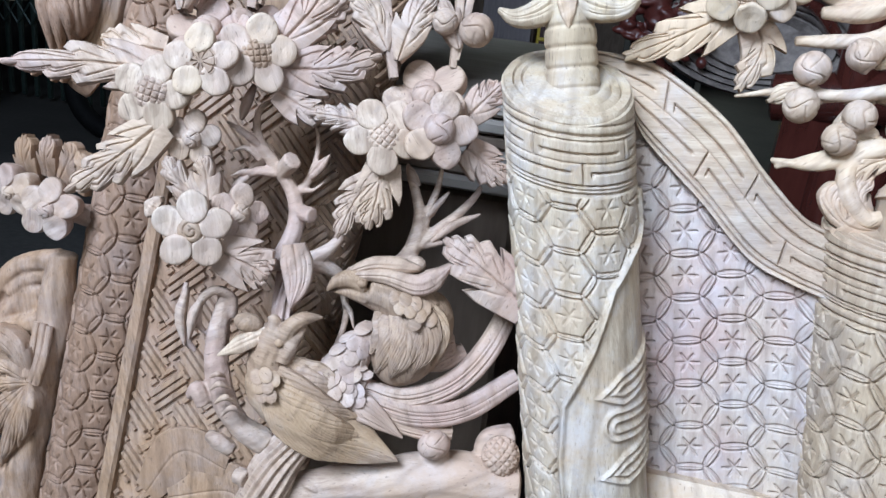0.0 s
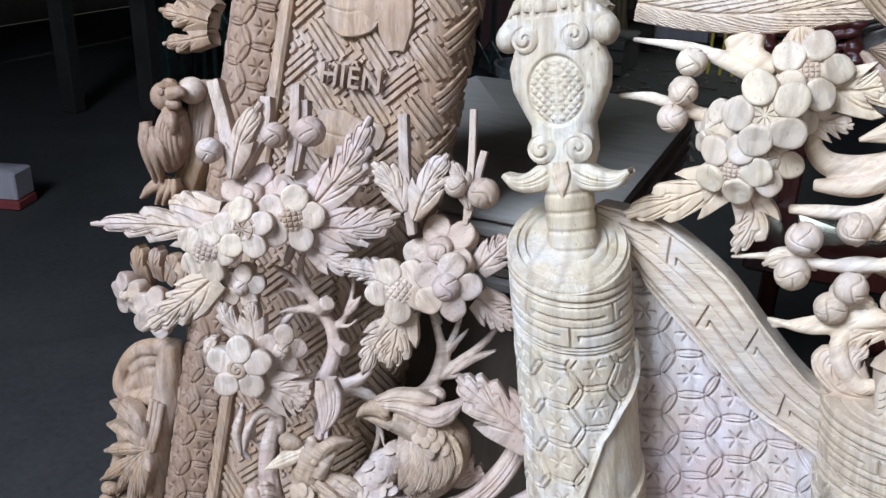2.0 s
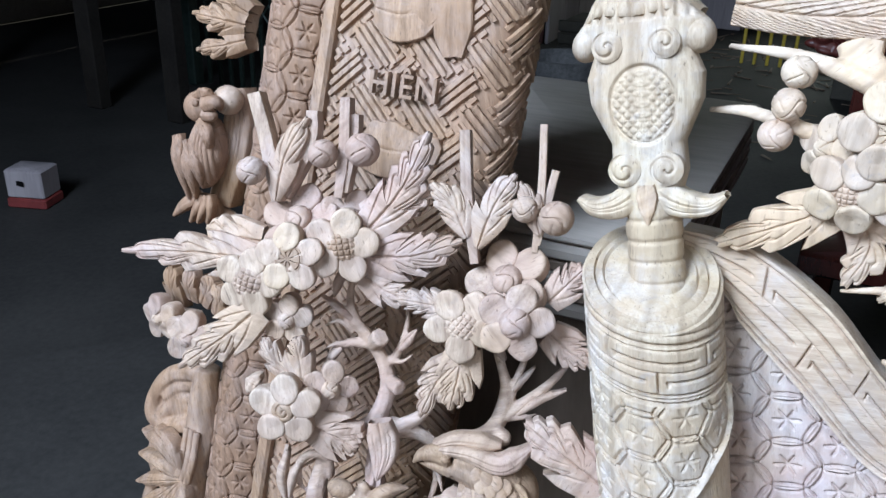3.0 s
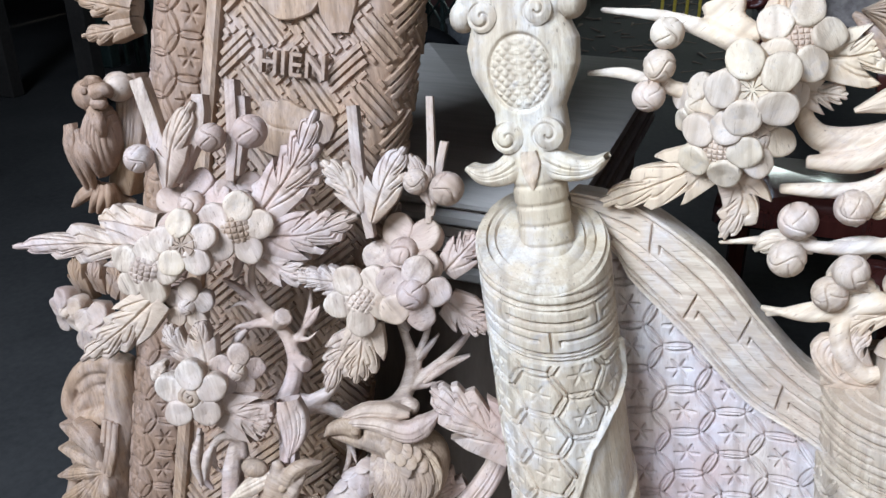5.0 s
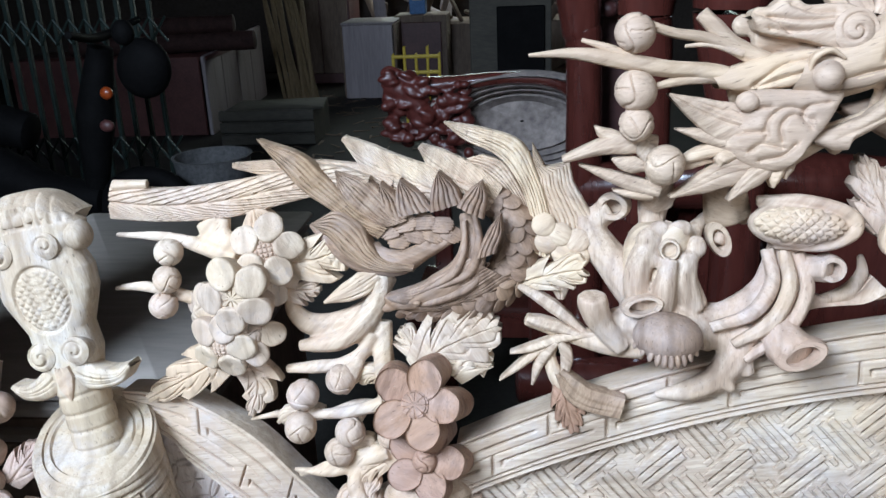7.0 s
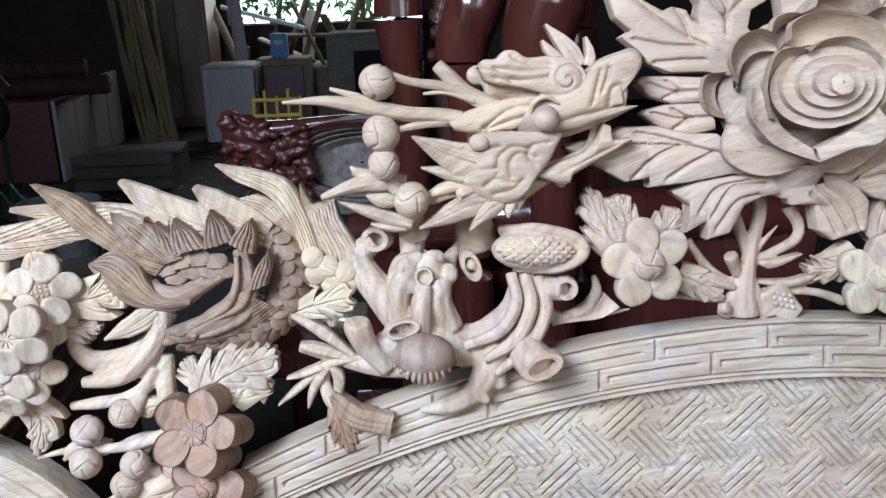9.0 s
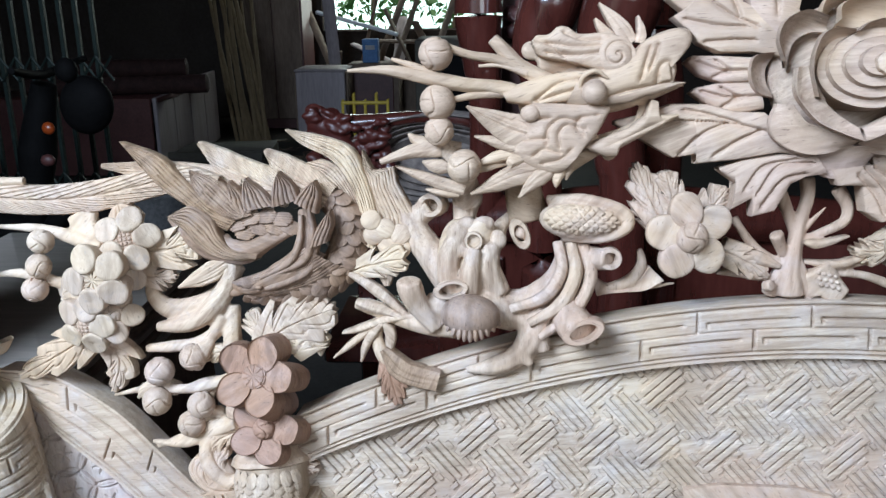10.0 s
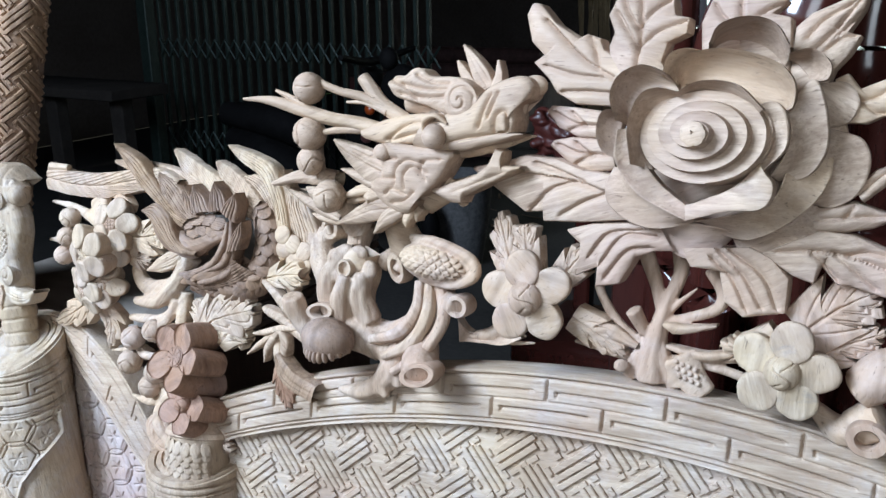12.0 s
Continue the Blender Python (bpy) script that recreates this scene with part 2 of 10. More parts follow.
def blade(pts, widths, thick=0.008, teeth=0, depth=0.4, veins=6, cut=None, bulge=0.002, cup=0.0, fine=False, sh=None, lean=0.5):
    """A leaf or feather swept along a line: cut midrib, long flowing grooves, uneven pointed lobes, real thickness."""
    cut = cut if cut is not None else (0.0010 if fine else min(0.0024, 0.06 * max(widths)))
    rng = np.random.RandomState(int(abs(np.array(pts, float).sum()) * 1e6) % 99991)
    span = np.linalg.norm(np.diff(np.array(pts, float), axis=0), axis=1).sum()
    nc = 2 * int(np.clip(max(widths) / (0.0015 if fine or teeth else 0.0022), 10, 30)) + 1
    n = int(np.clip(span / (0.0011 if fine or teeth else 0.0030), 30, 110))
    c0 = spline(pts, n)
    tan = unit(np.gradient(c0, axis=0))
    side = unit(np.stack([-tan[:, 1], tan[:, 0], 0 * tan[:, 0]], -1))
    length = np.linalg.norm(np.diff(c0, axis=0), axis=1).sum()
    s = np.linspace(0, 1, n)
    half = along(widths, n) / 2 + 0.0003
    c = np.linspace(-1, 1, nc)
    ac = np.abs(c)
    drop, push = np.ones((n, nc)), np.zeros((n, nc))
    large = max(widths) > 0.034
    gw = max(0.00065, 0.9 * max(widths) / nc)
    if teeth:
        depth, lean = depth * 1.25, 0.85 if large else 0.7
    h = bulge * (1 - c ** 2)[None] + cup * (c ** 2)[None] - cut * 1.2 * np.exp(-(c * half.max() / 0.0013) ** 2)[None] * (1 - 0.6 * s[:, None])
    mean_half = half.mean()
    if teeth:
        for sg in (-1, 1):
            on = (c * sg > 0)[None]
            k = max(2, min(teeth, 4) - (1 if rng.rand() < 0.35 else 0))
            notch = np.linspace(0.30 + 0.10 * rng.rand(), 0.88, k) + rng.uniform(-0.035, 0.035, k)
            ends = np.append(notch[1:], 1.0)
            d, f = np.ones(n), np.clip(s / notch[0], 0, 1) * 0.9
            for s0, s1 in zip(notch, ends):
                inside = (s >= s0) & (s <= s1)
                f = np.where(inside, (s - s0) / (s1 - s0), f)
                fr = np.clip((s - s0) / (s1 - s0), 0, 1)
                d = np.where(inside, 1 - depth * 1.25 * (np.clip(1 - fr / 0.86, 0, 1) ** 1.1 + (0.72 * np.clip((fr - 0.86) / 0.14, 0, 1) if s1 < 1 else 0)), d)
            drop = np.where(on, d[:, None], drop)
            push = np.where(on, (lean * half * f)[:, None] * (ac ** 1.6)[None], push)
            for s0, s1 in zip(notch, ends):
                for at, amp in ((s0 + 0.8 * (s1 - s0), 0.85),):
                    q = 0.42 + 0.1 * rng.rand()
                    line = at - q * (1 - ac) ** 0.85
                    dist = (s[:, None] - line[None]) * length / math.sqrt(1 + (length * q / mean_half) ** 2)
                    fade = np.clip((ac - 0.12) / 0.4, 0, 1) * (1 if amp > 1 else np.clip((1 - ac) / 0.25, 0, 1))
                    h = h - cut * amp * groove(dist, gw) * fade[None] * on
    elif veins and not fine:
        for at, amp in ((-0.62, 0.8), (-0.3, 0.6), (0.36, 0.7), (0.68, 0.8))[:max(1, min(veins, 4))]:
            at = at + 0.08 * rng.uniform(-1, 1)
            line = at * (1 - 0.35 * s)
            h = h - cut * amp * groove((c[None] - line[:, None]) * half[:, None], 0.0009) * (np.clip((s - 0.06) / 0.2, 0, 1) * np.clip((0.95 - s) / 0.3, 0, 1))[:, None]
    if veins and fine:
        strokes = max(3.0, mean_half / 0.00185)
        wander = 0.22 * np.sin(5 * s[:, None] + 7 * c[None] + rng.rand() * 6) + 0.10 * np.sin(17 * s[:, None] - 5 * c[None] + rng.rand() * 6)
        ph = ac[None] * strokes - s[:, None] * length / 0.0095 + wander
        depth_of = 0.55 + 0.45 * np.sin(3.1 * np.floor(ph + 0.5) + 1.7 * (c > 0)[None])
        h = h - cut * depth_of * (0.5 + 0.5 * np.cos(2 * np.pi * ph)) ** 3 * (ac > 0.05)[None]
    h = h - 0.0012 * (ac > 0.97)[None] + 0.0007 * np.sin(7 * s[:, None] + rng.rand() * 6)
    p = c0[:, None] + (half[:, None] * drop * c[None])[..., None] * side[:, None] + push[..., None] * tan[:, None]
    top = p.copy()
    top[..., 2] += h * np.minimum(1, half / 0.004)[:, None]
    low = p[:, ::-1][:, [0, nc // 3, 2 * nc // 3, nc - 1]].copy()
    low[..., 2] -= thick
    low[:, [1, 2], 2] -= 0.002
    sh = sh or Shape()
    return sh.grid(np.concatenate([top, low], 1), wv=True, flip=True)


def edge_line(pts, n, sharp):
    """A drawn edge as n even steps, either flowing or with crisp corners."""
    p = np.array(pts, float)
    if not sharp and len(p) > 2:
        return spline(pts, n)
    d = np.concatenate([[0], np.cumsum(np.linalg.norm(np.diff(p, axis=0), axis=1))])
    return np.stack([np.interp(np.linspace(0, d[-1], n), d, p[:, k]) for k in range(3)], -1)


def carved(name, parent, fr, a, b, mat, thick=0.010, bulge=0.004, cuts=(), cut=0.0018, strokes=0.0, sharp=False, step=0.0012, label=""):
    """A solid carved sheet between two edges: swelling face, knife-cut lines with one soft flank, combed strokes, rounded rim."""
    span = max(np.linalg.norm(np.diff(np.array(q, float), axis=0), axis=1).sum() for q in (a, b))
    n = int(np.clip(span / step, 24, 150))
    ea, eb = edge_line(a, n, sharp), edge_line(b, n, sharp)
    wide = np.linalg.norm(ea - eb, axis=1)
    m = int(np.clip(wide.max() / (0.0007 if strokes else step), 12, 90))
    c = np.linspace(0, 1, m)
    p = ea[:, None] * (1 - c)[None, :, None] + eb[:, None] * c[None, :, None]
    ends = np.minimum(1, wide / 0.006)[:, None]
    lift = bulge * (1 - (2 * c - 1) ** 2)[None] ** 0.75 - 0.0012 * (np.abs(2 * c - 1) > 0.97)[None]
    if strokes:
        ph = c[None] * wide.mean() / strokes + 0.12 * np.sin(np.linspace(0, 9, n))[:, None]
        lift = lift - cut * (0.6 + 0.4 * np.sin(2.7 * np.floor(ph))) * np.abs(np.cos(np.pi * ph)) ** 6
    for line in cuts:
        q = spline(line, 40)[:, :2] if len(line) > 2 else edge_line(line, 40, True)[:, :2]
        t = unit(np.gradient(q, axis=0))
        d = p[:, :, None, :2] - q[None, None]
        k = (d ** 2).sum(-1).argmin(-1)
        near = np.take_along_axis(d, k[..., None, None], 2)[:, :, 0]
        dist = np.sqrt((near ** 2).sum(-1))
        flank = np.where(t[k][..., 0] * near[..., 1] - t[k][..., 1] * near[..., 0] > 0, 0.0028, 0.0011)
        lift = lift - cut * np.exp(-(dist / flank) ** 1.5)
    top = p.copy()
    top[..., 2] += lift * ends
    low = p[:, [m - 1, 2 * m // 3, m // 3, 0]].copy()
    low[..., 2] -= thick
    return part(name, Shape().grid(np.concatenate([top, low], 1), wv=True, flip=True).mesh(name, fr), mat, parent, label)


def tube(pts, radii, n=28, seg=None, flat=1.0, skin="", amp=0.0012, pitch=0.012, sh=None, knife=True):
    """A swept round limb with tapering radius; skin cuts scales, rings or strands into it."""
    seg = seg or max(20, 12 * len(pts))
    if skin:
        seg, n = max(seg, 160), max(n, 60, int(60 * np.mean(radii) / pitch))
    c = spline(pts, seg)
    tan = unit(np.gradient(c, axis=0))
    up = np.array([0, 0, 1.0])
    a = unit(np.cross(tan, up) + 1e-6)
    b = np.cross(a, tan)
    r = along(radii, seg)
    length = np.concatenate([[0], np.cumsum(np.linalg.norm(np.diff(c, axis=0), axis=1))])
    th = np.linspace(0, 2 * np.pi, n, endpoint=False)
    ph = np.sin(1000 * c[0].sum()) * 3
    rr = np.repeat(r[:, None], n, 1) * (1 + knife * (0.03 * np.sin(length[:, None] * 120 + ph) + 0.04 * np.sin(2 * th[None] + length[:, None] * 60 + ph)))
    if knife and not skin and r.mean() > 0.0035:
        rr = rr - np.minimum(0.0011, 0.09 * r)[:, None] * (0.5 + 0.5 * np.cos(th[None] * 7 + 2 * np.sin(length[:, None] * 45 + ph))) ** 5
    if skin == "scale":
        k = max(4, round(2 * np.pi * r.mean() / pitch))
        row = length[:, None] / (pitch * 0.6)
        x = th[None] * k / (2 * np.pi)
        best = np.zeros_like(rr)
        for j in (0, 1, 2):
            rj = np.floor(row) - j
            xx = ((x + 0.5 * (rj % 2) + 0.5) % 1) - 0.5
            yy = row - rj
            inside = (xx / 0.56) ** 2 + (yy / 1.75) ** 2 < 1
            best = np.maximum(best, np.where(inside, 1.0 - 0.42 * yy + 0.0 * xx, 0))
        rr = rr + amp * 2 * best
    elif skin == "rings":
        rr = rr - amp * np.exp(-((((length[:, None] / pitch) % 1) - 0.5) / 0.12) ** 2)
    elif skin == "strand":
        rr = rr + amp * np.cos(th[None] * round(2 * np.pi * r.mean() / pitch) + length[:, None] / pitch)
    p = c[:, None] + rr[..., None] * (np.cos(th)[None, :, None] * a[:, None] + flat * np.sin(th)[None, :, None] * b[:, None])
    p = np.concatenate([c[:1, None] + 0 * p[:1], c[:1, None] + (p[:1] - c[:1, None]) * 0.8, p, c[-1:, None] + (p[-1:] - c[-1:, None]) * 0.8, c[-1:, None] + 0 * p[:1]])
    p[1] -= tan[0] * r[0] * 0.12
    p[0] -= tan[0] * r[0] * 0.16
    p[-2] += tan[-1] * r[-1] * 0.12
    p[-1] += tan[-1] * r[-1] * 0.16
    sh = sh or Shape()
    return sh.grid(p, wv=True)


def turned(tx=0, ty=0, tz=0):
    return np.array(Euler((radians(tx), radians(ty), radians(tz))).to_matrix())


def ball(c, radii, rot=(0, 0, 0), skin="", amp=0.0014, pitch=0.009, sh=None, nu=26, nv=36):
    """A rounded body, smooth or with cut seams, cross-hatching or plumage."""
    if skin == "bud":
        nu, nv = 44, 60
    if skin in ("cross", "plume", "scale", "plates"):
        nu, nv = 56, 76
    ph = np.linspace(0.001, np.pi - 0.001, nu)[:, None]
    th = np.linspace(0, 2 * np.pi, nv, endpoint=False)[None]
    d = np.stack([np.sin(ph) * np.cos(th), np.sin(ph) * np.sin(th), np.cos(ph) + 0 * th], -1)
    k = np.ones((nu, nv))
    R = np.array(radii, float)
    p = d * R
    if skin == "bud":
        s = np.abs(d[..., 0] * 0.9 + 0.45 * np.sin(3.0 * d[..., 1]))
        s2 = np.abs(d[..., 1] - 0.25 - 0.5 * d[..., 0])
        g = np.exp(-(s / 0.05) ** 2) + np.exp(-(s2 / 0.045) ** 2) * (d[..., 0] > 0) + 0.7 * np.exp(-((d[..., 1] + 0.5 - 0.4 * d[..., 0]) / 0.045) ** 2) * (d[..., 0] < 0)
        k = k - amp / R.mean() * np.minimum(g, 1)
    elif skin == "cross":
        a, b = (p[..., 0] + p[..., 1]) / pitch, (p[..., 0] - p[..., 1]) / pitch
        g = np.maximum(np.exp(-(((a % 1) - 0.5) / 0.14) ** 2), np.exp(-(((b % 1) - 0.5) / 0.14) ** 2)) * (d[..., 2] > 0.1)
        k = k - amp / R.mean() * g
    elif skin == "plume":
        i = 1 if R[0] > R[1] else 0
        g = np.cos(2 * np.pi * (p[..., i] / pitch * 2.2 + 0.4 * np.sin(p[..., 1 - i] * 90))) * 0.5 + 0.5
        k = k - 0.8 * amp / R.mean() * g ** 3
    elif skin == "plates":
        q = (p[..., 0] + 14 * p[..., 1] ** 2) / pitch
        p = p + (amp * np.minimum((q % 1) * 1.0, (1 - q % 1) * 8))[..., None] * d
    elif skin == "scale":
        row = p[..., 1] / (pitch * 0.6)
        best = 0 * row
        for j in (0, 1, 2):
            rj = np.floor(row) - j
            xx = ((p[..., 0] / pitch + 0.5 * (rj % 2) + 0.5) % 1) - 0.5
            yy = row - rj
            best = np.maximum(best, np.where((xx / 0.56) ** 2 + (yy / 1.75) ** 2 < 1, 1 - 0.42 * yy, 0))
        p = p + amp * best[..., None] * d
    p = (p * k[..., None]) @ turned(*rot).T + np.array(c)
    sh = sh or Shape()
    return sh.grid(p, wv=True)


def petal_shape(ra, rb, thick, cup, rough=0.0, seed=0):
    """One thick carved petal in its own axes: out along x, facing z."""
    rng = np.random.RandomState(seed)
    th = np.linspace(0, 2 * np.pi, 22, endpoint=False)
    wob = 1 + rough * np.cos(2 * th + rng.rand() * 6) + 0.5 * rough * np.cos(5 * th + rng.rand() * 6)
    rings = []
    for r, z in ((0.02, 0.35), (0.40, 0.55), (0.75, 0.75), (0.90, 0.72), (0.96, 0.45), (0.99, 0.0), (1.0, -0.6)):
        rings.append(np.stack([ra * r * wob * np.cos(th), rb * r * wob * np.sin(th), 0 * th + cup * z], -1))
    for r, z in ((1.0, -0.45), (0.9, -1.0), (0.02, -1.0)):
        q = np.stack([ra * r * wob * np.cos(th) - 0.25 * ra * (1 - r), rb * r * wob * np.sin(th), 0 * th + thick * z], -1)
        rings.append(q)
    g = np.array(rings)
    g[:7, :, 2] += 0.0009 * np.cos(4 * g[:7, :, 1] / rb + rng.rand()) * np.clip(np.hypot(g[:7, :, 0] / ra, g[:7, :, 1] / rb), 0, 1)
    return g


def flower(parent, fr, c, r, mat, tilt=(0, 0, 0), core="bud", deep=0.016, cup=0.0024, fill=0.412, core_mat=None, petals=5, core_r=0.34, droop=8, name="flower", label="", seed=0):
    """A carved blossom: five separate thick petals round a cut centre, on a short stalk."""
    R = turned(*tilt)
    c = np.array(c, float)
    stalk = tube([c + R @ np.array([0, 0, -0.002]), c + R @ np.array([0, 0, -deep - 0.012])], [r * 0.3, r * 0.22])
    me = stalk.mesh(name, fr)
    head = part(name, me, mat, parent, label)
    for k in range(petals):
        g = petal_shape(r * fill, r * (fill * 0.93) * 5 / max(petals, 5), deep, cup, 0.035, seed * 7 + k)
        a = turned(0, droop + 3 * math.sin(seed + 2.1 * k), 0)
        z = turned(0, 0, 360 / petals * k + 3 * math.sin(seed * 3 + k))
        g = (g @ a.T + np.array([r * (1 - fill), 0, 0.0012 * (k % 2)])) @ z.T @ R.T + c
        part("petal", Shape().grid(g, wv=True).mesh("petal", fr, 50), mat, head)
    rr = r * core_r
    cm = core_mat or mat
    if core in ("bud", "ball"):
        me = ball(c + R @ np.array([0, 0, cup * 0.6]), (rr, rr, rr * 0.85), tilt, "bud" if core == "bud" else "", amp=0.0016).mesh("flower_center", fr)
    else:
        rad = np.concatenate([np.linspace(0.01, 0.96, 24), [1.0, 1.0]])[:, None] * rr
        th = np.linspace(0, 2 * np.pi, 64, endpoint=False)[None]
        x, y = rad * np.cos(th), rad * np.sin(th)
        h = cup * 0.9 + 0.35 * rr * (1 - (rad / rr) ** 2) + 0 * th
        if core == "grid":
            p = rr * 0.36
            h = h - 0.0014 * np.maximum(np.exp(-(((x / p) % 1 - 0.5) / 0.13) ** 2), np.exp(-(((y / p) % 1 - 0.5) / 0.13) ** 2))
        elif core == "star":
            h = h * 0 + cup * 0.9 + 0.0016 - 0.0016 * (np.cos(th * 9) > 0.72) * (rad > rr * 0.16) - 0.0012 * (rad > rr * 0.85)
        else:
            h = h - 0.0015 * np.exp(-((((rad / rr * 2.2 + th / (2 * np.pi)) % 1) - 0.5) / 0.16) ** 2)
        g = np.stack([x + 0 * h, y + 0 * h, h], -1)
        g[-1, :, 2] = -deep * 0.5
        g = g @ R.T + c
        me = Shape().grid(g, wv=True).mesh("flower_center", fr)
    part("flower_center", me, cm, head)
    return head


def scale_shape(c, t, n, size):
    """One lapped scale: a flat lens facing n, its trailing edge along t standing proud."""
    t, n = unit(np.array(t, float)), unit(np.array(n, float))
    n = unit(n - 0.42 * t)
    t = unit(t - n * (t @ n))
    g = ball((0, 0, 0), (size * 0.78, size, size * 0.17), nu=10, nv=16).v[0].reshape(10, 16, 3)
    return Shape().grid(g @ np.array([np.cross(t, n), t, n]) + np.array(c), wv=True)


def scaled_limb(parent, fr, pts, radii, mat, rows, size, arc=80, name="scale", flat=1.0):
    """Rows of separate lapped scales over the front of a limb."""
    c, r = spline(pts, 160), along(radii, 160)
    tan = unit(np.gradient(c, axis=0))
    for k in range(rows):
        i = int((k + 0.5) / rows * 159)
        a = unit(np.cross(tan[i], np.array([0, 0, 1.0])))
        b = np.cross(a, tan[i])
        m = max(2, int(2 * radians(arc) * r[i] / (1.25 * size)))
        for j in range(m + k % 2):
            th = radians(arc) * (2 * (j + 0.5) / (m + k % 2) - 1)
            n = math.sin(th) * a + math.cos(th) * b * flat
            if n[2] < 0:
                n = math.sin(th) * a - math.cos(th) * b * flat
            part(name, scale_shape(c[i] + n * (r[i] + 0.0004), tan[i], n, size).mesh(name, fr), mat, parent)


def leaf(parent, fr, pts, widths, mat, name="leaf", label="", **kw):
    return part(name, blade(pts, widths, **kw).mesh(name, fr), mat, parent, label)


def twig(parent, fr, pts, radii, mat, name="twig", label="", **kw):
    return part(name, tube(pts, radii, **kw).mesh(name, fr), mat, parent, label)


def bud(parent, fr, c, r, mat, rot=0, name="bud"):
    k = 61.0 * c[0] + 37.0 * c[1]
    return part(name, ball(c, (r, r * 0.97, r), (22 * math.sin(5 * k), 24 * math.sin(3 * k + 1), 180 * math.sin(7 * k + 2)), "bud").mesh(name, fr), mat, parent)


def ring(parent, fr, c, rx, ry, mat, rot=0, thick=0.4, deep=0.02, tilt=(0, 0), name="hollow_knot"):
    """A cut branch end: an oval rim round a deep hollow."""
    t = np.linspace(0, 2 * np.pi, 30, endpoint=False)
    R = turned(tilt[0], tilt[1], rot)
    rows = []
    for k, z in ((1.05, -deep), (1.12, -deep * 0.5), (1.08, -0.002), (1.0, 0.0), (1 - thick * 0.8, 0.0), (1 - thick, -0.002), (1 - thick, -deep * 0.8), (0.02, -deep * 0.8)):
        rows.append(np.stack([rx * k * np.cos(t), ry * k * np.sin(t), 0 * t + z], -1))
    return part(name, Shape().grid(np.array(rows) @ R.T + np.array(c), wv=True).mesh(name, fr), mat, parent)


def fused(name, shapes, fr, mat, parent, label="", voxel=0.0013, smooth=3):
    """Several solids grown together into one carved mass."""
    sh = Shape()
    for s in shapes:
        for v, q in zip(s.v, s.f):
            sh.v.append(v)
        k = 0
        for q in s.f:
            sh.f.append(q + sh.n)
        sh.n += s.n
    ob = part(name, sh.mesh(name, fr), mat, parent, label)
    m = ob.modifiers.new("grow", "REMESH")
    m.mode, m.voxel_size, m.use_smooth_shade = "VOXEL", voxel, True
    m = ob.modifiers.new("soften", "SMOOTH")
    m.factor, m.iterations = 0.5, smooth
    return ob


# ---- carved surface patterns: height over (x, y) ----
def groove(d, s):
    return np.exp(-(d / s) ** 2)


def hex_cells(x, y, pitch, wide=1.0):
    """Offsets to the nearest cell of a honeycomb with flat tops, height pitch."""
    x = x / wide
    col = pitch * 0.866
    best = None
    for k in (0, 1):
        i = np.round((x / col - k) / 2) * 2 + k
        dx = x - i * col
        oy = 0.5 * pitch * k
        dy = (y - oy) - np.round((y - oy) / pitch) * pitch
        d = dx ** 2 + dy ** 2
        best = (d, dx, dy) if best is None else tuple(np.where(d < best[0], n, o) for n, o in zip((d, dx, dy), best))
    return best[1], best[2]


def honeycomb(x, y, pitch, wide=1.0, lens=0.16, rise=0.0034, star=0.0026, split=True, blunt=0.7):
    """Linked-petal cells: incised lens outlines with a split down the middle and a six-rayed star in each cell."""
    dx, dy = hex_cells(x, y, pitch, wide)
    h = np.zeros_like(dx)
    for k in range(6):
        a = np.pi / 6 + k * np.pi / 3
        along_e = -dx * np.sin(a) + dy * np.cos(a)
        off = pitch / 2 - (dx * np.cos(a) + dy * np.sin(a))
        e = np.abs(along_e) / (pitch * 0.2887)
        half = lens * pitch * np.maximum(1 - e ** 2, 0) ** blunt
        near = (e < 1.04) & (off < pitch * 0.4)
        q = np.clip(np.abs(off) / (half + 1e-5), 0, 1)
        h = h + np.where(near & (np.abs(off) < half), 0.30 * rise * (1 - q ** 2), 0)
        h = h - np.where(near, 0.75 * rise * groove(np.abs(off) - half, 0.00085), 0)
        if split:
            h = h - np.where(near, 0.40 * rise * groove(off, 0.0006) * (half > 0.0012), 0)
    r = np.hypot(dx, dy)
    th = np.arctan2(dy, dx)
    ray = np.abs(((th / (np.pi / 3) + 0.5) % 1) - 0.5) * (np.pi / 3) * r
    h = h - star * groove(ray, 0.0006 + 0.09 * np.maximum(pitch * 0.25 - r, 0)) * (r < pitch * 0.25)
    return np.maximum(h, -1.1 * rise) + 0.0004 * np.sin(x * 170 + 3 * np.sin(y * 90))


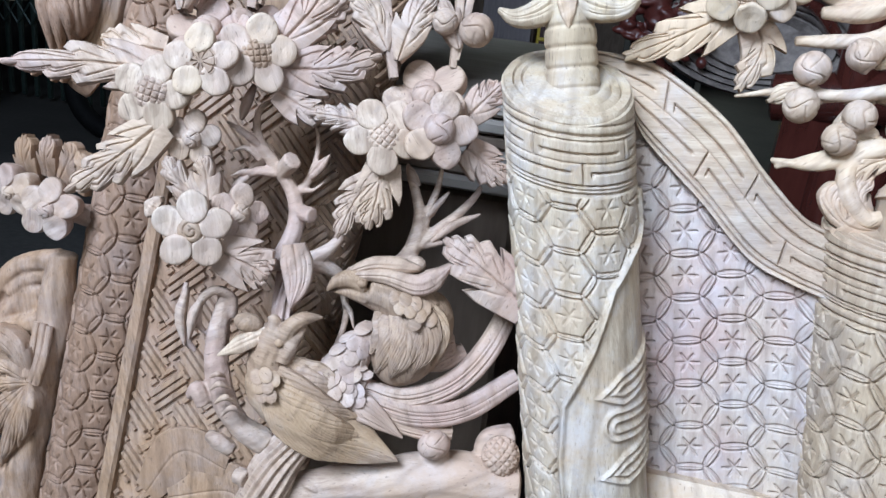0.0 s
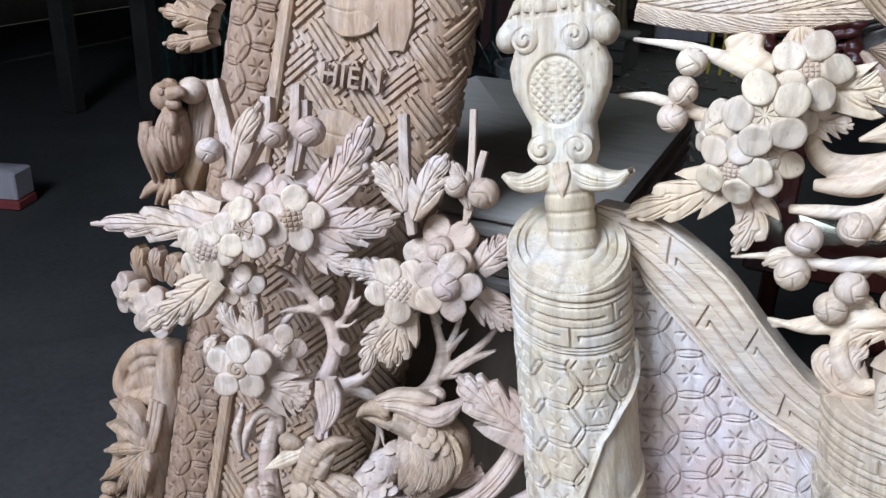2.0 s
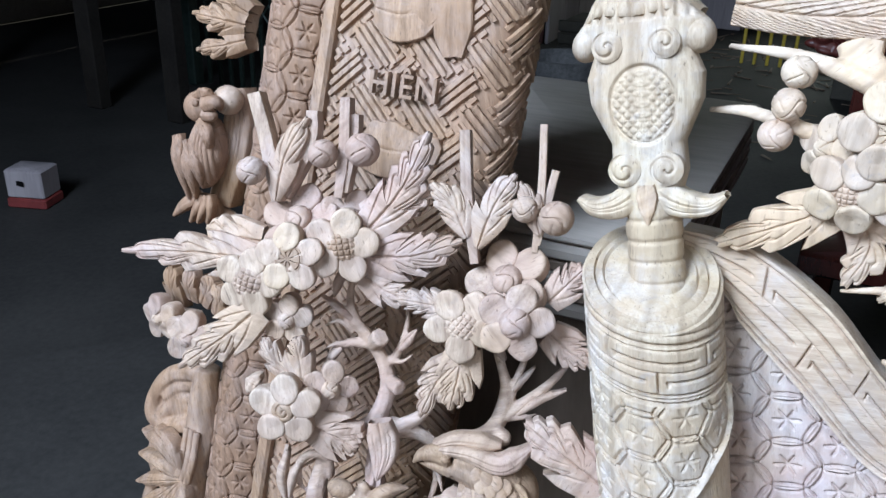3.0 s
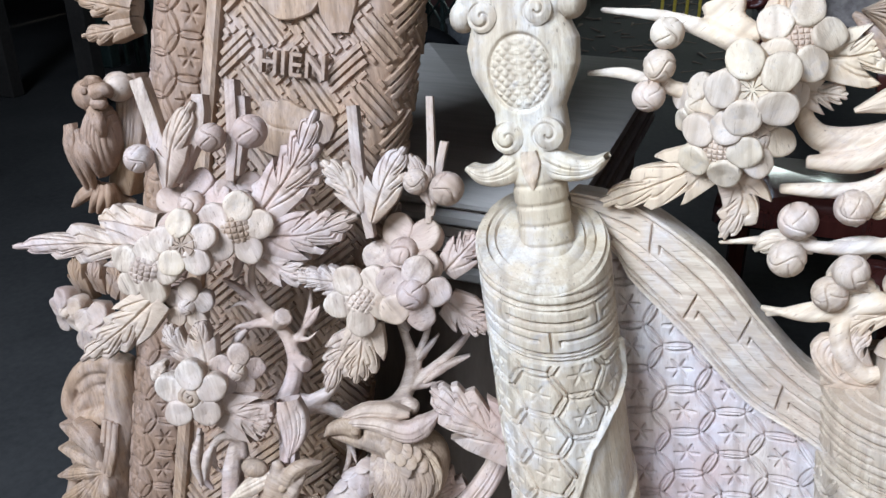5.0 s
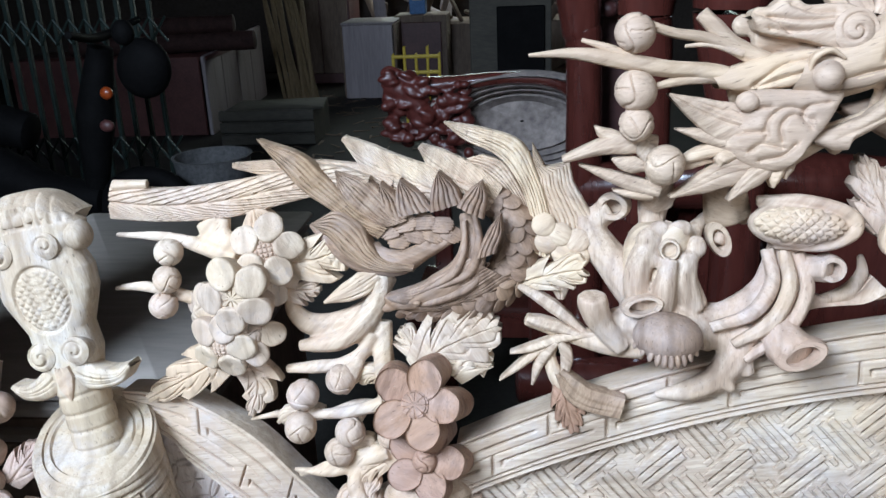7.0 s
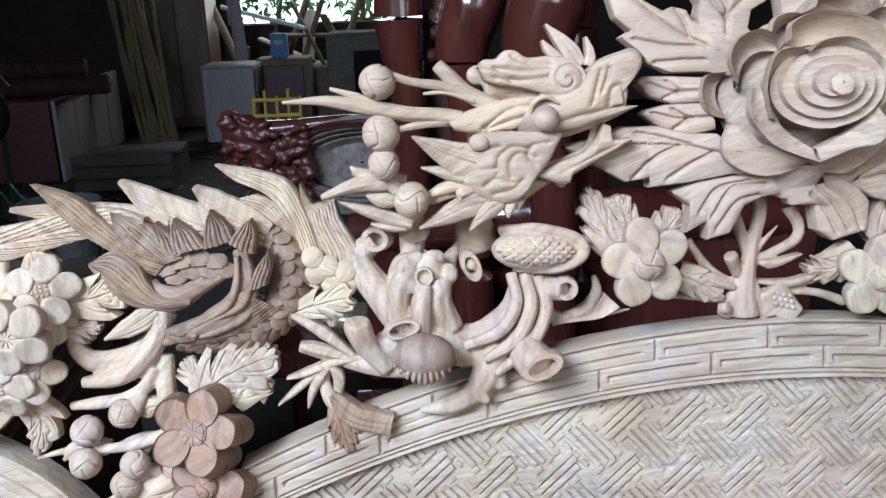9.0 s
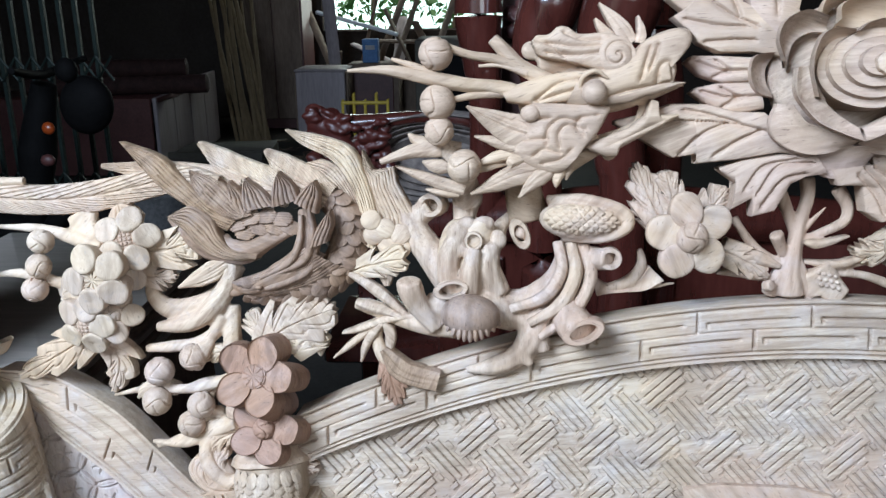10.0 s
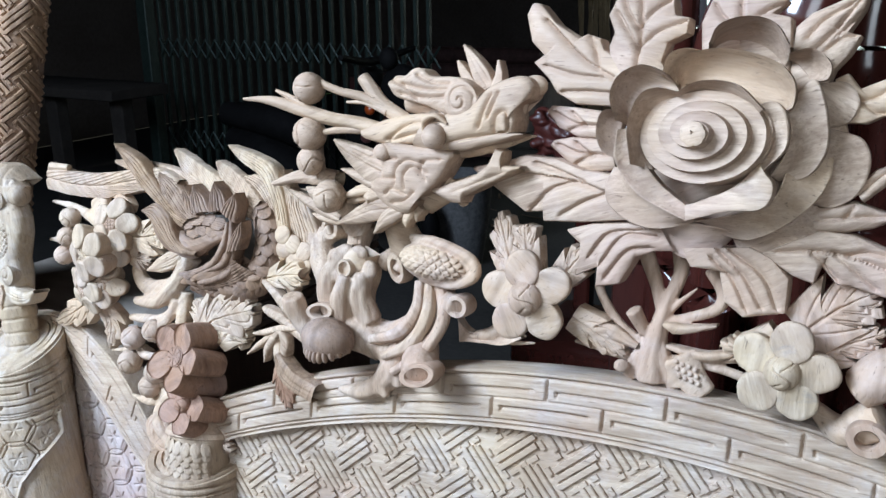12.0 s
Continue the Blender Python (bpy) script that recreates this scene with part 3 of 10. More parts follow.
def weave(lo, hi, p, inside, place, rise=0.0034, turn=0.0, phase=(0.0, 0.0), seed=0):
    """A cane weave carved in wood: crossing triple strands as bevelled bars, stepped studs between them, all standing on a ground."""
    rng = np.random.RandomState(seed)
    c, k = math.cos(radians(turn)), math.sin(radians(turn))
    sh = Shape()
    sect = np.array([(-1, -0.25), (-1, 0.62), (-0.72, 1), (0.0, 1.04), (0.72, 1), (1, 0.62), (1, -0.25)])

    def bar(x, y, d, half, width, high):
        e = (-d[1], d[0])
        t = np.linspace(-1, 1, 15)
        ok = [q for q in t if inside(*spot(x + d[0] * q * half, y + d[1] * q * half))]
        if len(ok) < 3:
            return
        t = np.linspace(ok[0], ok[-1], 6)
        jog = rng.uniform(-0.0004, 0.0004, 2)
        rows = []
        for q, lift in [(t[0] - 0.02, 0), *((q, 1) for q in t), (t[-1] + 0.02, 0)]:
            a, b = x + d[0] * q * half, y + d[1] * q * half
            row = [(*spot(a + e[0] * (g * width + jog[0]), b + e[1] * (g * width + jog[1])), high * z * lift if z > 0 else high * z) for g, z in sect]
            rows.append(row)
        sh.grid(place(np.array(rows)), flip=True)

    def spot(x, y):
        return c * x - k * y + phase[0], k * x + c * y + phase[1]

    n = int(max(abs(hi[0] - lo[0]), abs(hi[1] - lo[1])) / p) + 2
    r2 = 0.70711
    for i in range(-n, n + 1):
        for j in range(-n, n + 1):
            for ox, oy, g in ((0, 0, 1), (0.5, 0.5, -1)):
                x, y = (i + ox) * p, (j + oy) * p
                u, v = spot(x, y)
                if not (lo[0] - p < u < hi[0] + p and lo[1] - p < v < hi[1] + p):
                    continue
                d = (r2, r2 * g)
                for m in (-1, 0, 1):
                    off, run = 0.122 * p * m, 0.05 * p * m
                    bar(x - d[1] * off + d[0] * run, y + d[0] * off + d[1] * run, d, p * (0.405 - 0.02 * rng.rand()), 0.050 * p, rise * rng.uniform(0.86, 1.0))
                for m, along_d in ((1, 0.24), (1, 0.05), (-1, -0.24), (-1, -0.05), (1, -0.16), (-1, 0.16)):
                    off = m * (0.25 + 0.045 * rng.rand()) * p
                    bar(x - d[1] * off + d[0] * along_d * p, y + d[0] * off + d[1] * along_d * p, d, p * rng.uniform(0.055, 0.085), 0.042 * p, rise * rng.uniform(0.45, 0.85))
    return sh


def fret(t, a, period=0.105, cut=0.0028, wide=0.0013, size=0.055, side=0.0013):
    """Key-pattern grooves of a border: t along it in metres, a across from 0 to 1."""
    w = wide / size
    f = (t / period) % 1
    d = lambda c: np.abs(((f - c + 0.5) % 1) - 0.5) * period
    inr = lambda v, lo, hi: 1 / (1 + np.exp(-(v - lo) / 0.008)) / (1 + np.exp((v - hi) / 0.008))
    f2 = (f + 0.5) % 1
    g = groove(a - 0.09, w) + groove(a - 0.85, w * 0.8) + 0.8 * groove(a - 0.93, w)
    g = g + groove(d(0.02), side) * inr(a, 0.11, 0.46) + groove(d(0.52), side) * inr(a, 0.48, 0.82)
    g = g + groove(a - 0.31, w) * inr(f, 0.10, 0.90) + groove(a - 0.63, w) * inr(f2, 0.10, 0.90)
    g = g + 0.9 * groove(d(0.11), side) * inr(a, 0.30, 0.39) + 0.9 * groove(d(0.61), side) * inr(a, 0.62, 0.71) + 0.45 * groove(a - 0.47, w * 0.8)
    return -cut * np.minimum(g, 1.1)


def strip(outer, inner, n, m, hfun, w0, thick, lift=None):
    """A carved border between two lines, solid, with a rounded outer edge."""
    o, i = spline(outer, n), spline(inner, n)
    mid = (o + i) / 2
    t = np.concatenate([[0], np.cumsum(np.linalg.norm(np.diff(mid, axis=0), axis=1))])
    a = np.linspace(0, 1, m)
    p = o[:, None] + (i - o)[:, None] * a[None, :, None]
    h = hfun(t[:, None] + 0 * a[None], a[None] + 0 * t[:, None])
    p[..., 2] += w0 + h - 0.003 * (np.abs(a - 0.5) > 0.492)[None]
    low = p[:, ::-1][:, [0, m - 1]].copy()
    low[..., 2] -= thick
    q = np.concatenate([p, low], 1)
    q = np.concatenate([q[:1] * 0 + q[:1].mean(1, keepdims=True), q, q[-1:] * 0 + q[-1:].mean(1, keepdims=True)])
    return Shape().grid(q, wv=True)


def slab(p, hfun, thick):
    """A carved board from a grid of places (w = 0), with relief on its face, edges and a back."""
    g = p.copy()
    g[..., 2] += hfun(p[..., 0], p[..., 1])
    sh = Shape().grid(g)
    edge = np.concatenate([g[:, 0], g[-1, 1:], g[-2::-1, -1], g[0, -2:0:-1]])
    low = edge.copy()
    low[:, 2] = p[..., 2].min() - thick
    sh.grid(np.stack([edge, low]), wv=True, flip=False)
    back = p[[0, -1]][:, [0, -1]].copy()
    back[..., 2] = p[..., 2].min() - thick
    sh.grid(back, flip=True)
    return sh


def box_shape(sh, lo, hi, bevel=0.004):
    """A board or block with worn edges."""
    lo, hi = np.array(lo, float), np.array(hi, float)
    b = min(bevel, 0.3 * (hi - lo).min())
    rows = []
    for z, k in ((lo[2], b), (lo[2] + b, 0), (hi[2] - b, 0), (hi[2], b)):
        x0, x1, y0, y1 = lo[0] + k, hi[0] - k, lo[1] + k, hi[1] - k
        rows.append([(x0 + b, y0, z), (x1 - b, y0, z), (x1, y0 + b, z), (x1, y1 - b, z), (x1 - b, y1, z), (x0 + b, y1, z), (x0, y1 - b, z), (x0, y0 + b, z)])
    r = np.array(rows)
    cap0, cap1 = r[0].mean(0) + 0 * r[0], r[-1].mean(0) + 0 * r[0]
    sh.grid(np.concatenate([cap0[None], r, cap1[None]]), wv=True)
    return sh


# ======== the pale carved bench: back with scroll post, wing, arched panel and openwork crest ========
bench = thing("carved_bench", "pale raw wood bench with deeply carved scroll back", "bench", (0.75, 0.72, 0.0))
BOTTOM = -0.52


def seam(v):
    return 0.008 - 0.215 * v


# scroll post: a round roller leaning outwards, tortoise-shell cells below a key-pattern collar
def roller(r0, axis_u, axis_w, top, slope, pattern, m=250, fine=0.36, tall=430):
    """An upright roller with a slanted ringed top; pattern(x, d) is the relief over the arc x and the depth d below the rim."""
    a0, a1 = radians(75), radians(285)
    th = np.concatenate([np.linspace(0, a0, 8, endpoint=False), np.linspace(a0, a1, m, endpoint=False), np.linspace(a1, 2 * np.pi, 8, endpoint=False)])[None]
    rim = top + slope * r0 * np.cos(th)
    step = np.concatenate([np.linspace(0, fine, tall, endpoint=False), np.linspace(fine, 1, 14)])[:, None]
    depth = top - BOTTOM
    v = np.where(step < fine, rim - depth * step, rim - depth * fine + (BOTTOM - rim + depth * fine) * (step - fine) / (1 - fine))
    front = top - slope * r0
    d = front - v + 0.5 * (rim - front)
    x = r0 * (np.pi - th) + 0 * v
    r = r0 + pattern(x, d) - 0.002 * (v > rim - 0.0012)
    u, w = axis_u(v) + r * np.sin(th), axis_w - r * np.cos(th)
    rows = []
    for k, dz in ((0.95, 0.002), (0.83, 0.002), (0.81, -0.001), (0.79, 0.002), (0.70, 0.003), (0.67, 0.0), (0.64, 0.003), (0.55, 0.003), (0.47, 0.004), (0.42, 0.005), (0.05, 0.006)):
        vv = top + slope * r0 * k * np.cos(th[0]) + dz
        rows.append(np.stack([axis_u(vv) + r0 * k * np.sin(th[0]), vv, axis_w - r0 * k * np.cos(th[0])], -1))
    return Shape().grid(np.concatenate([np.array(rows)[::-1], np.stack([u, v, w], -1)]), wv=True)


def from_to(d, lo, hi):
    return 1 / (1 + np.exp(np.minimum(-(d - lo) / 0.0006, 50))) / (1 + np.exp(np.minimum((d - hi) / 0.0006, 50)))


def post_relief(x, d):
    collar = -0.0034 * (groove(d - 0.0085, 0.0013) + groove(d - 0.053, 0.0014)) - 0.0014 * groove(d - 0.0015, 0.0010)
    keys = fret(x + 0.030, np.clip((d - 0.0085) / 0.0445, 0, 1), period=0.084, size=0.045, cut=0.0038, wide=0.0009, side=0.00095) * from_to(d, 0.0125, 0.050)
    cells = honeycomb(x + 0.0035, d - 0.0125, 0.0345, 1.22, lens=0.065, rise=0.0040, star=0.0013, blunt=0.16) * from_to(d, 0.0565, 9)
    # the cloud-shaped border that sweeps across the cells, with nested ribs inside it
    ce = np.interp(d, [0.085, 0.105, 0.127, 0.175, 0.20, 0.225, 0.27, 0.34], [0.085, 0.052, 0.031, 0.0115, -0.001, -0.0145, -0.020, -0.018])
    q = x - ce
    ribs = 0.0042 * groove(q - 0.0036, 0.0026) - 0.0010 * (q > 0.006)
    for y0, w0 in ((0.205, 0.0), (0.238, 1.0), (0.272, 0.0)):
        reach = np.abs(d - y0 - (0.25 if w0 == 0 else 0.0) * (0.055 - x) * (1 - w0))
        tip = np.hypot(np.maximum(0.034 - x, 0), reach) if w0 else np.maximum(reach, 0) + 0.55 * np.maximum(0.040 - x, 0)
        for k in (0.0045, 0.0115):
            ribs = ribs + 0.0032 * groove(tip - k, 0.0020) * (q > 0.009)
    return np.where((q > 0) & (d > 0.06), ribs, cells) + collar + keys


post = part("scroll_post", roller(0.0550, lambda v: -0.0415 - 0.216 * v, 0.022, 0.0415, 0.54, post_relief, fine=0.64, m=225, tall=400).mesh("scroll_post", S, 50), POSTW, bench, "round scroll post cut with tortoise-shell cells")


# pommel on the post: ringed neck, winged collar, cross-hatched shield and a cloud cap
def axis(v, x=0.0, w=0.0):
    return np.array([-0.036 - 0.216 * v + x, v - 0.003 + 0.2 * x, w + 0.022])


neck = part("pommel_neck", tube([axis(0.018), axis(0.05), axis(0.108)], [0.0235, 0.0215, 0.0205], n=40, seg=90, skin="rings", amp=0.0014, pitch=0.0165).mesh("pommel_neck", S), POSTW, bench)


def shield_shape():
    v = np.linspace(0, 1, 170)
    half = np.interp(v, [0, 0.06, 0.16, 0.30, 0.42, 0.5, 0.62, 0.74, 0.80, 0.86, 0.93, 1.0], [0.019, 0.023, 0.028, 0.027, 0.036, 0.0415, 0.043, 0.036, 0.044, 0.047, 0.036, 0.014])
    th = np.linspace(0, 2 * np.pi, 220, endpoint=False)
    rows = []
    for k, t in enumerate(v):
        vv = 0.102 + 0.152 * t
        cx, sz = np.cos(th), np.sin(th)
        x = half[k] * np.sign(cx) * np.abs(cx) ** 0.75
        w = 0.019 * np.sign(sz) * np.abs(sz) ** 0.6
        o = ((x - 0.0) / 0.0235) ** 2 + ((vv - 0.176) / 0.0275) ** 2
        a, b = (x + vv) / 0.0075, (x - vv) / 0.0075
        hatch = -0.0020 * np.maximum(groove((a % 1) - 0.5, 0.16), groove((b % 1) - 0.5, 0.16)) * (o < 0.9) - 0.0030 * groove(o - 1.0, 0.12)
        flutes = -0.0024 * groove(((x / 0.008) % 1) - 0.5, 0.2) * (vv > 0.236)
        w = w + (hatch + flutes) * (sz > 0.2)
        rows.append(np.stack([-0.036 - 0.216 * vv + x, vv - 0.003 + 0.2 * x, w + 0.022], -1))
    rows = np.array(rows)
    return Shape().grid(np.concatenate([rows[:1].mean(1, keepdims=True) + 0 * rows[:1], rows, rows[-1:].mean(1, keepdims=True) + 0 * rows[:1]]), wv=True)


part("pommel_shield", shield_shape().mesh("pommel_shield", S, 60), POSTW, bench, "flat carved pommel with cross-hatched oval")


def curl(parent, fr, c, r, mat, turns=1.6, deep=0.012, tilt=(0, 0, 0), name="scroll_curl", flip=1):
    """A raised boss with a spiral cut into its face."""
    rad = np.concatenate([np.linspace(0.01, 0.9, 22), [1.0, 1.02, 1.0]])[:, None] * r
    th = np.linspace(0, 2 * np.pi, 56, endpoint=False)[None]
    h = 0.30 * r * (1 - (rad / r) ** 2) - 0.0018 * groove((((rad / r * turns + flip * th / (2 * np.pi)) % 1) - 0.5), 0.13) * (rad < 0.93 * r)
    g = np.stack([rad * np.cos(th), rad * np.sin(th), h], -1)
    g[-2, :, 2], g[-1, :, 2] = -deep * 0.5, -deep
    return part(name, Shape().grid(g @ turned(*tilt).T + np.array(c), wv=True).mesh(name, fr), mat, parent)


for x, v, r in ((-0.0155, 0.129, 0.0125), (0.0155, 0.129, 0.0125), (-0.0230, 0.219, 0.0115), (0.0185, 0.219, 0.0115)):
    curl(bench, S, axis(v, x, 0.0195), r, POSTW, 1.2, flip=1 if x < 0 else -1)
for sgn in (-1, 1):
    leaf(bench, S, [axis(0.112, 0.006 * sgn, 0.014), axis(0.102, 0.024 * sgn, 0.016), axis(0.100, 0.042 * sgn, 0.014), axis(0.107, 0.055 * sgn, 0.012)], [0.024, 0.022, 0.017, 0.012, 0.004], POSTW, name="collar_wing", thick=0.018, veins=3, bulge=0.004)
    part("cap_lobe", ball(axis(0.222, 0.041 * sgn, 0.004), (0.0115, 0.0135, 0.014), (0, 0, 14 * sgn)).mesh("cap_lobe", S), POSTW, bench)
leaf(bench, S, [axis(0.118, 0, 0.022), axis(0.088, 0, 0.022)], [0.012, 0.016, 0.011, 0.001], WOOD, name="collar_drop", thick=0.008, veins=2)
carved("pommel_cap", bench, S, [axis(0.231, -0.043, 0.006), axis(0.240, -0.030, 0.0165), axis(0.238, -0.003, 0.019), axis(0.240, 0.022, 0.0165), axis(0.232, 0.040, 0.006)],
       [axis(0.240, -0.044, -0.010), axis(0.262, -0.028, -0.004), axis(0.266, -0.002, -0.002), axis(0.260, 0.022, -0.004), axis(0.241, 0.042, -0.010)], POSTW,
       cuts=[[axis(0.232, x, 0.02), axis(0.264, 0.75 * x, 0.01)] for x in (-0.036, -0.026, -0.015, -0.004, 0.008, 0.020, 0.031)], thick=0.020, bulge=0.008, cut=0.0030)

# wing panel: linked-petal cells on a sheet that rolls forward at its inner end, edged by a swooping key-pattern border
RIM_OUT = [(-0.0380, 0.0740, 0.0000), (-0.0123, 0.0731, 0.0000), (0.0237, 0.0672, 0.0000), (0.0813, 0.0340, 0.0000), (0.1248, -0.0077, 0.0000), (0.1600, -0.0380, 0.0000), (0.1840, -0.0470, 0.0000)]
RIM_IN = [(-0.0300, 0.0480, 0.0000), (0.0046, 0.0261, 0.0000), (0.0189, 0.0068, 0.0000), (0.0473, -0.0176, 0.0000), (0.0759, -0.0405, 0.0000), (0.1240, -0.0824, 0.0000), (0.1600, -0.0960, 0.0000), (0.1860, -0.1010, 0.0000)]
WING_END = 0.186


def rim_in_v(u):
    p = spline(RIM_IN, 80)
    return np.interp(u, p[:, 0], p[:, 1])


def curl_forward(u):
    return 0.024 * np.clip((u - 0.125) / 0.061, 0, 1.2) ** 2.2


def wing_grid(nu):
    a = np.linspace(0, 1, nu)[:, None]
    s = np.concatenate([np.linspace(0, 0.36, 10, endpoint=False), np.linspace(0.36, 1, 400)])[None]
    ur = seam(0.03) - 0.040 + a * (WING_END - seam(0.03) + 0.040)
    v = BOTTOM + (rim_in_v(ur) + 0.006 - BOTTOM) * s
    u = ur + (1 - a) * (seam(v) - seam(0.03)) - 0.12 * a * (v + 0.10)
    return np.stack([u, v, -0.022 + curl_forward(ur) + 0 * v], -1)


def petal_relief(x, y):
    """Linked petals; cells stand in upright columns that lean a little."""
    c, k = math.cos(radians(-12)), math.sin(radians(-12))
    x, y = x - 0.0846, y + 0.1458
    return honeycomb(c * x - k * y, k * x + c * y, 0.0395, 1.13, lens=0.088, rise=0.0040, star=0.0030, blunt=0.5)


part("wing_panel", slab(wing_grid(290), petal_relief, 0.02).mesh("wing_panel", S, 60), WING, bench, "mauve-streaked panel cut with linked petals")
border = strip([(u, v, curl_forward(u)) for u, v, w in RIM_OUT], [(u, v, curl_forward(u)) for u, v, w in RIM_IN], 460, 72, lambda t, a: fret(t + 0.028, a, period=0.10, size=0.05, cut=0.0040, wide=0.0008, side=0.0009), -0.012, 0.03)
part("wing_border", border.mesh("wing_border", S, 55), ARCHW, bench, "swooping key-pattern border")


# the sheet's inner end rolled up into a second post of tan wood
def roll_relief(x, d):
    collar = -0.0034 * (groove(d - 0.0050, 0.0012) + groove(d - 0.0125, 0.0010) + groove(d - 0.050, 0.0012) + groove(d - 0.0575, 0.0012))
    keys = fret(x + 0.015, np.clip((d - 0.0125) / 0.0375, 0, 1), period=0.10, size=0.04, cut=0.0036, wide=0.0009, side=0.00095) * from_to(d, 0.0150, 0.0475)
    cells = honeycomb(x, d - 0.020, 0.0395, 1.13, lens=0.088, rise=0.0040, star=0.0030, blunt=0.5) * from_to(d, 0.060, 9)
    return collar + keys + cells


part("rolled_end", roller(0.0590, lambda v: 0.2320 - 0.12 * (v + 0.03), -0.004, -0.040, 0.24, roll_relief, m=200, fine=0.56, tall=300).mesh("rolled_end", S, 50), BOARD, bench, "rolled tan end of the wing with key-pattern collar")

# centre panel: cane weave under a long arch
MID = 0.775


def arch_in(u):
    return 0.100 - 0.45 * (u - MID) ** 2


def centre_grid():
    nu, nv = 60, 8
    a = np.linspace(0, 1, nu)[:, None]
    s = np.linspace(0, 1, nv)[None]
    ur = 0.272 + a * (2 * MID - 2 * 0.272)
    v = -0.30 + (arch_in(ur) + 0.004 + 0.30) * s
    lean = 0.06 * (0.03 - v) * (1 - 2 * a)
    return np.stack([ur + lean, v, 0 * v - 0.0045], -1)


centre = part("centre_panel", slab(centre_grid(), lambda x, y: 0 * x, 0.022).mesh("centre_panel", S, 60), ARCHW, bench, "centre panel carved as diagonal cane weave")


def on_centre(u, v):
    return 0.276 + 0.06 * (0.03 - v) < u < 2 * MID - 0.28 and -0.29 < v < arch_in(u) + 0.004


part("cane_weave", weave((0.26, -0.30), (1.29, 0.11), 0.0585, on_centre, lambda g: g + np.array([0, 0, -0.0045]), turn=-2.6, phase=(0.5658, 0.0711)).mesh("cane_weave", S, 30), ARCHW, centre)
ARCH_X = [0.272 + 0.0479 * k for k in range(22)]
part("arch_border", strip([(u, arch_in(u) + 0.056 - 0.008 * abs(u - MID), 0) for u in ARCH_X], [(u, arch_in(u), 0) for u in ARCH_X], 1300, 64,
                          lambda t, a: fret(t + 0.02, a, period=0.104, size=0.056, cut=0.0042, wide=0.0011), 0.009, 0.032).mesh("arch_border", S, 55), ARCHW, bench, "arched key-pattern border")
# plain lower boards that carry the back down to the floor
low = box_shape(Shape(), (0.02, -0.90, -0.03), (2 * MID - 0.02, -0.29, -0.006))
part("lower_board", low.mesh("lower_board", S), WOOD, bench)
for u in (0.075, 2 * MID - 0.075):
    part("foot", box_shape(Shape(), (u - 0.045, -0.905, -0.045), (u + 0.045, BOTTOM + 0.02, 0.045)).mesh("foot", S), WOOD, bench)
# raised plain motifs low on the weave
for c0, c1, wd in (((0.4253, -0.0562, 0.0000), (0.4299, -0.1071, 0.0000), 0.062), ((0.4690, -0.0670, 0.0000), (0.4764, -0.1017, 0.0000), 0.038), ((0.6451, -0.0431, 0.0000), (0.7854, -0.0459, 0.0000), 0.036)):
    leaf(bench, S, [(c0[0], c0[1], 0.006), (c1[0], c1[1], 0.006)], [wd * 0.7, wd, wd, wd, wd * 0.6], WOOD, name="raised_motif", thick=0.008, veins=0, bulge=0.0012, cut=0.0008)

# scaled cup standing in the rolled end, with the two reddish blossoms above it
cup = part("scaled_cup", tube([(0.2480, -0.0800, 0.0060), (0.2470, -0.0400, 0.0060), (0.2460, -0.0080, 0.0040)], [0.0360, 0.0350, 0.0370]).mesh("scaled_cup", S), BOARD, bench, "tapered cup cut with scales")
scaled_limb(cup, S, [(0.2462, -0.0130, 0.0060), (0.2480, -0.0520, 0.0060)], [0.0360, 0.0350], BOARD, 6, 0.0080, arc=62)
part("cup_rim", tube([(0.2460, -0.0100, 0.0040), (0.2456, -0.0040, 0.0030), (0.2450, 0.0060, 0.0020)], [0.0385, 0.0375, 0.0300], n=40).mesh("cup_rim", S), PALE, bench)
flower(bench, S, (0.2415, 0.087, 0.044), 0.0385, ROSY, (-16, -6, 0), "star", deep=0.040, cup=-0.0016, fill=0.425, droop=-12, core_r=0.30, seed=1, label="reddish carved blossom with deep petals")
flower(bench, S, (0.2475, 0.034, 0.036), 0.035, ROSY, (-19, -6, 0), "bud", deep=0.040, cup=-0.0012, fill=0.42, droop=-8, core_r=0.30, seed=2, label="reddish carved blossom with deep petals")
leaf(bench, S, [(0.2547, -0.0020, 0.0100), (0.2929, -0.0188, 0.0080)], [0.02, 0.034, 0.022, 0.002], WOOD, teeth=4, veins=5)
leaf(bench, S, [(0.2249, 0.0663, 0.0120), (0.2107, 0.0230, 0.0080)], [0.016, 0.026, 0.018, 0.002], WOOD, teeth=4, veins=5)

# white blossom cluster at the wing's top corner
flower(bench, S, (0.1178, 0.2115, 0.0220), 0.033, SAWN, (-10, 14, 10), "grid", core_mat=WOOD, seed=3, droop=18, fill=0.405, deep=0.02)
flower(bench, S, (0.0934, 0.1761, 0.0400), 0.036, SAWN, (0, -8, 40), "star", seed=4, droop=18, fill=0.405, deep=0.024)
flower(bench, S, (0.0748, 0.1294, 0.0260), 0.033, SAWN, (14, -12, 0), "grid", core_mat=WOOD, seed=5, droop=18, fill=0.405, deep=0.022)
flower(bench, S, (0.1083, 0.1850, 0.0180), 0.030, SAWN, (0, 22, 30), "bud", seed=6, droop=18, fill=0.405, deep=0.02)
flower(bench, S, (0.1001, 0.1395, 0.0200), 0.030, SAWN, (10, 18, 70), "bud", seed=7, droop=18, fill=0.405, deep=0.02)
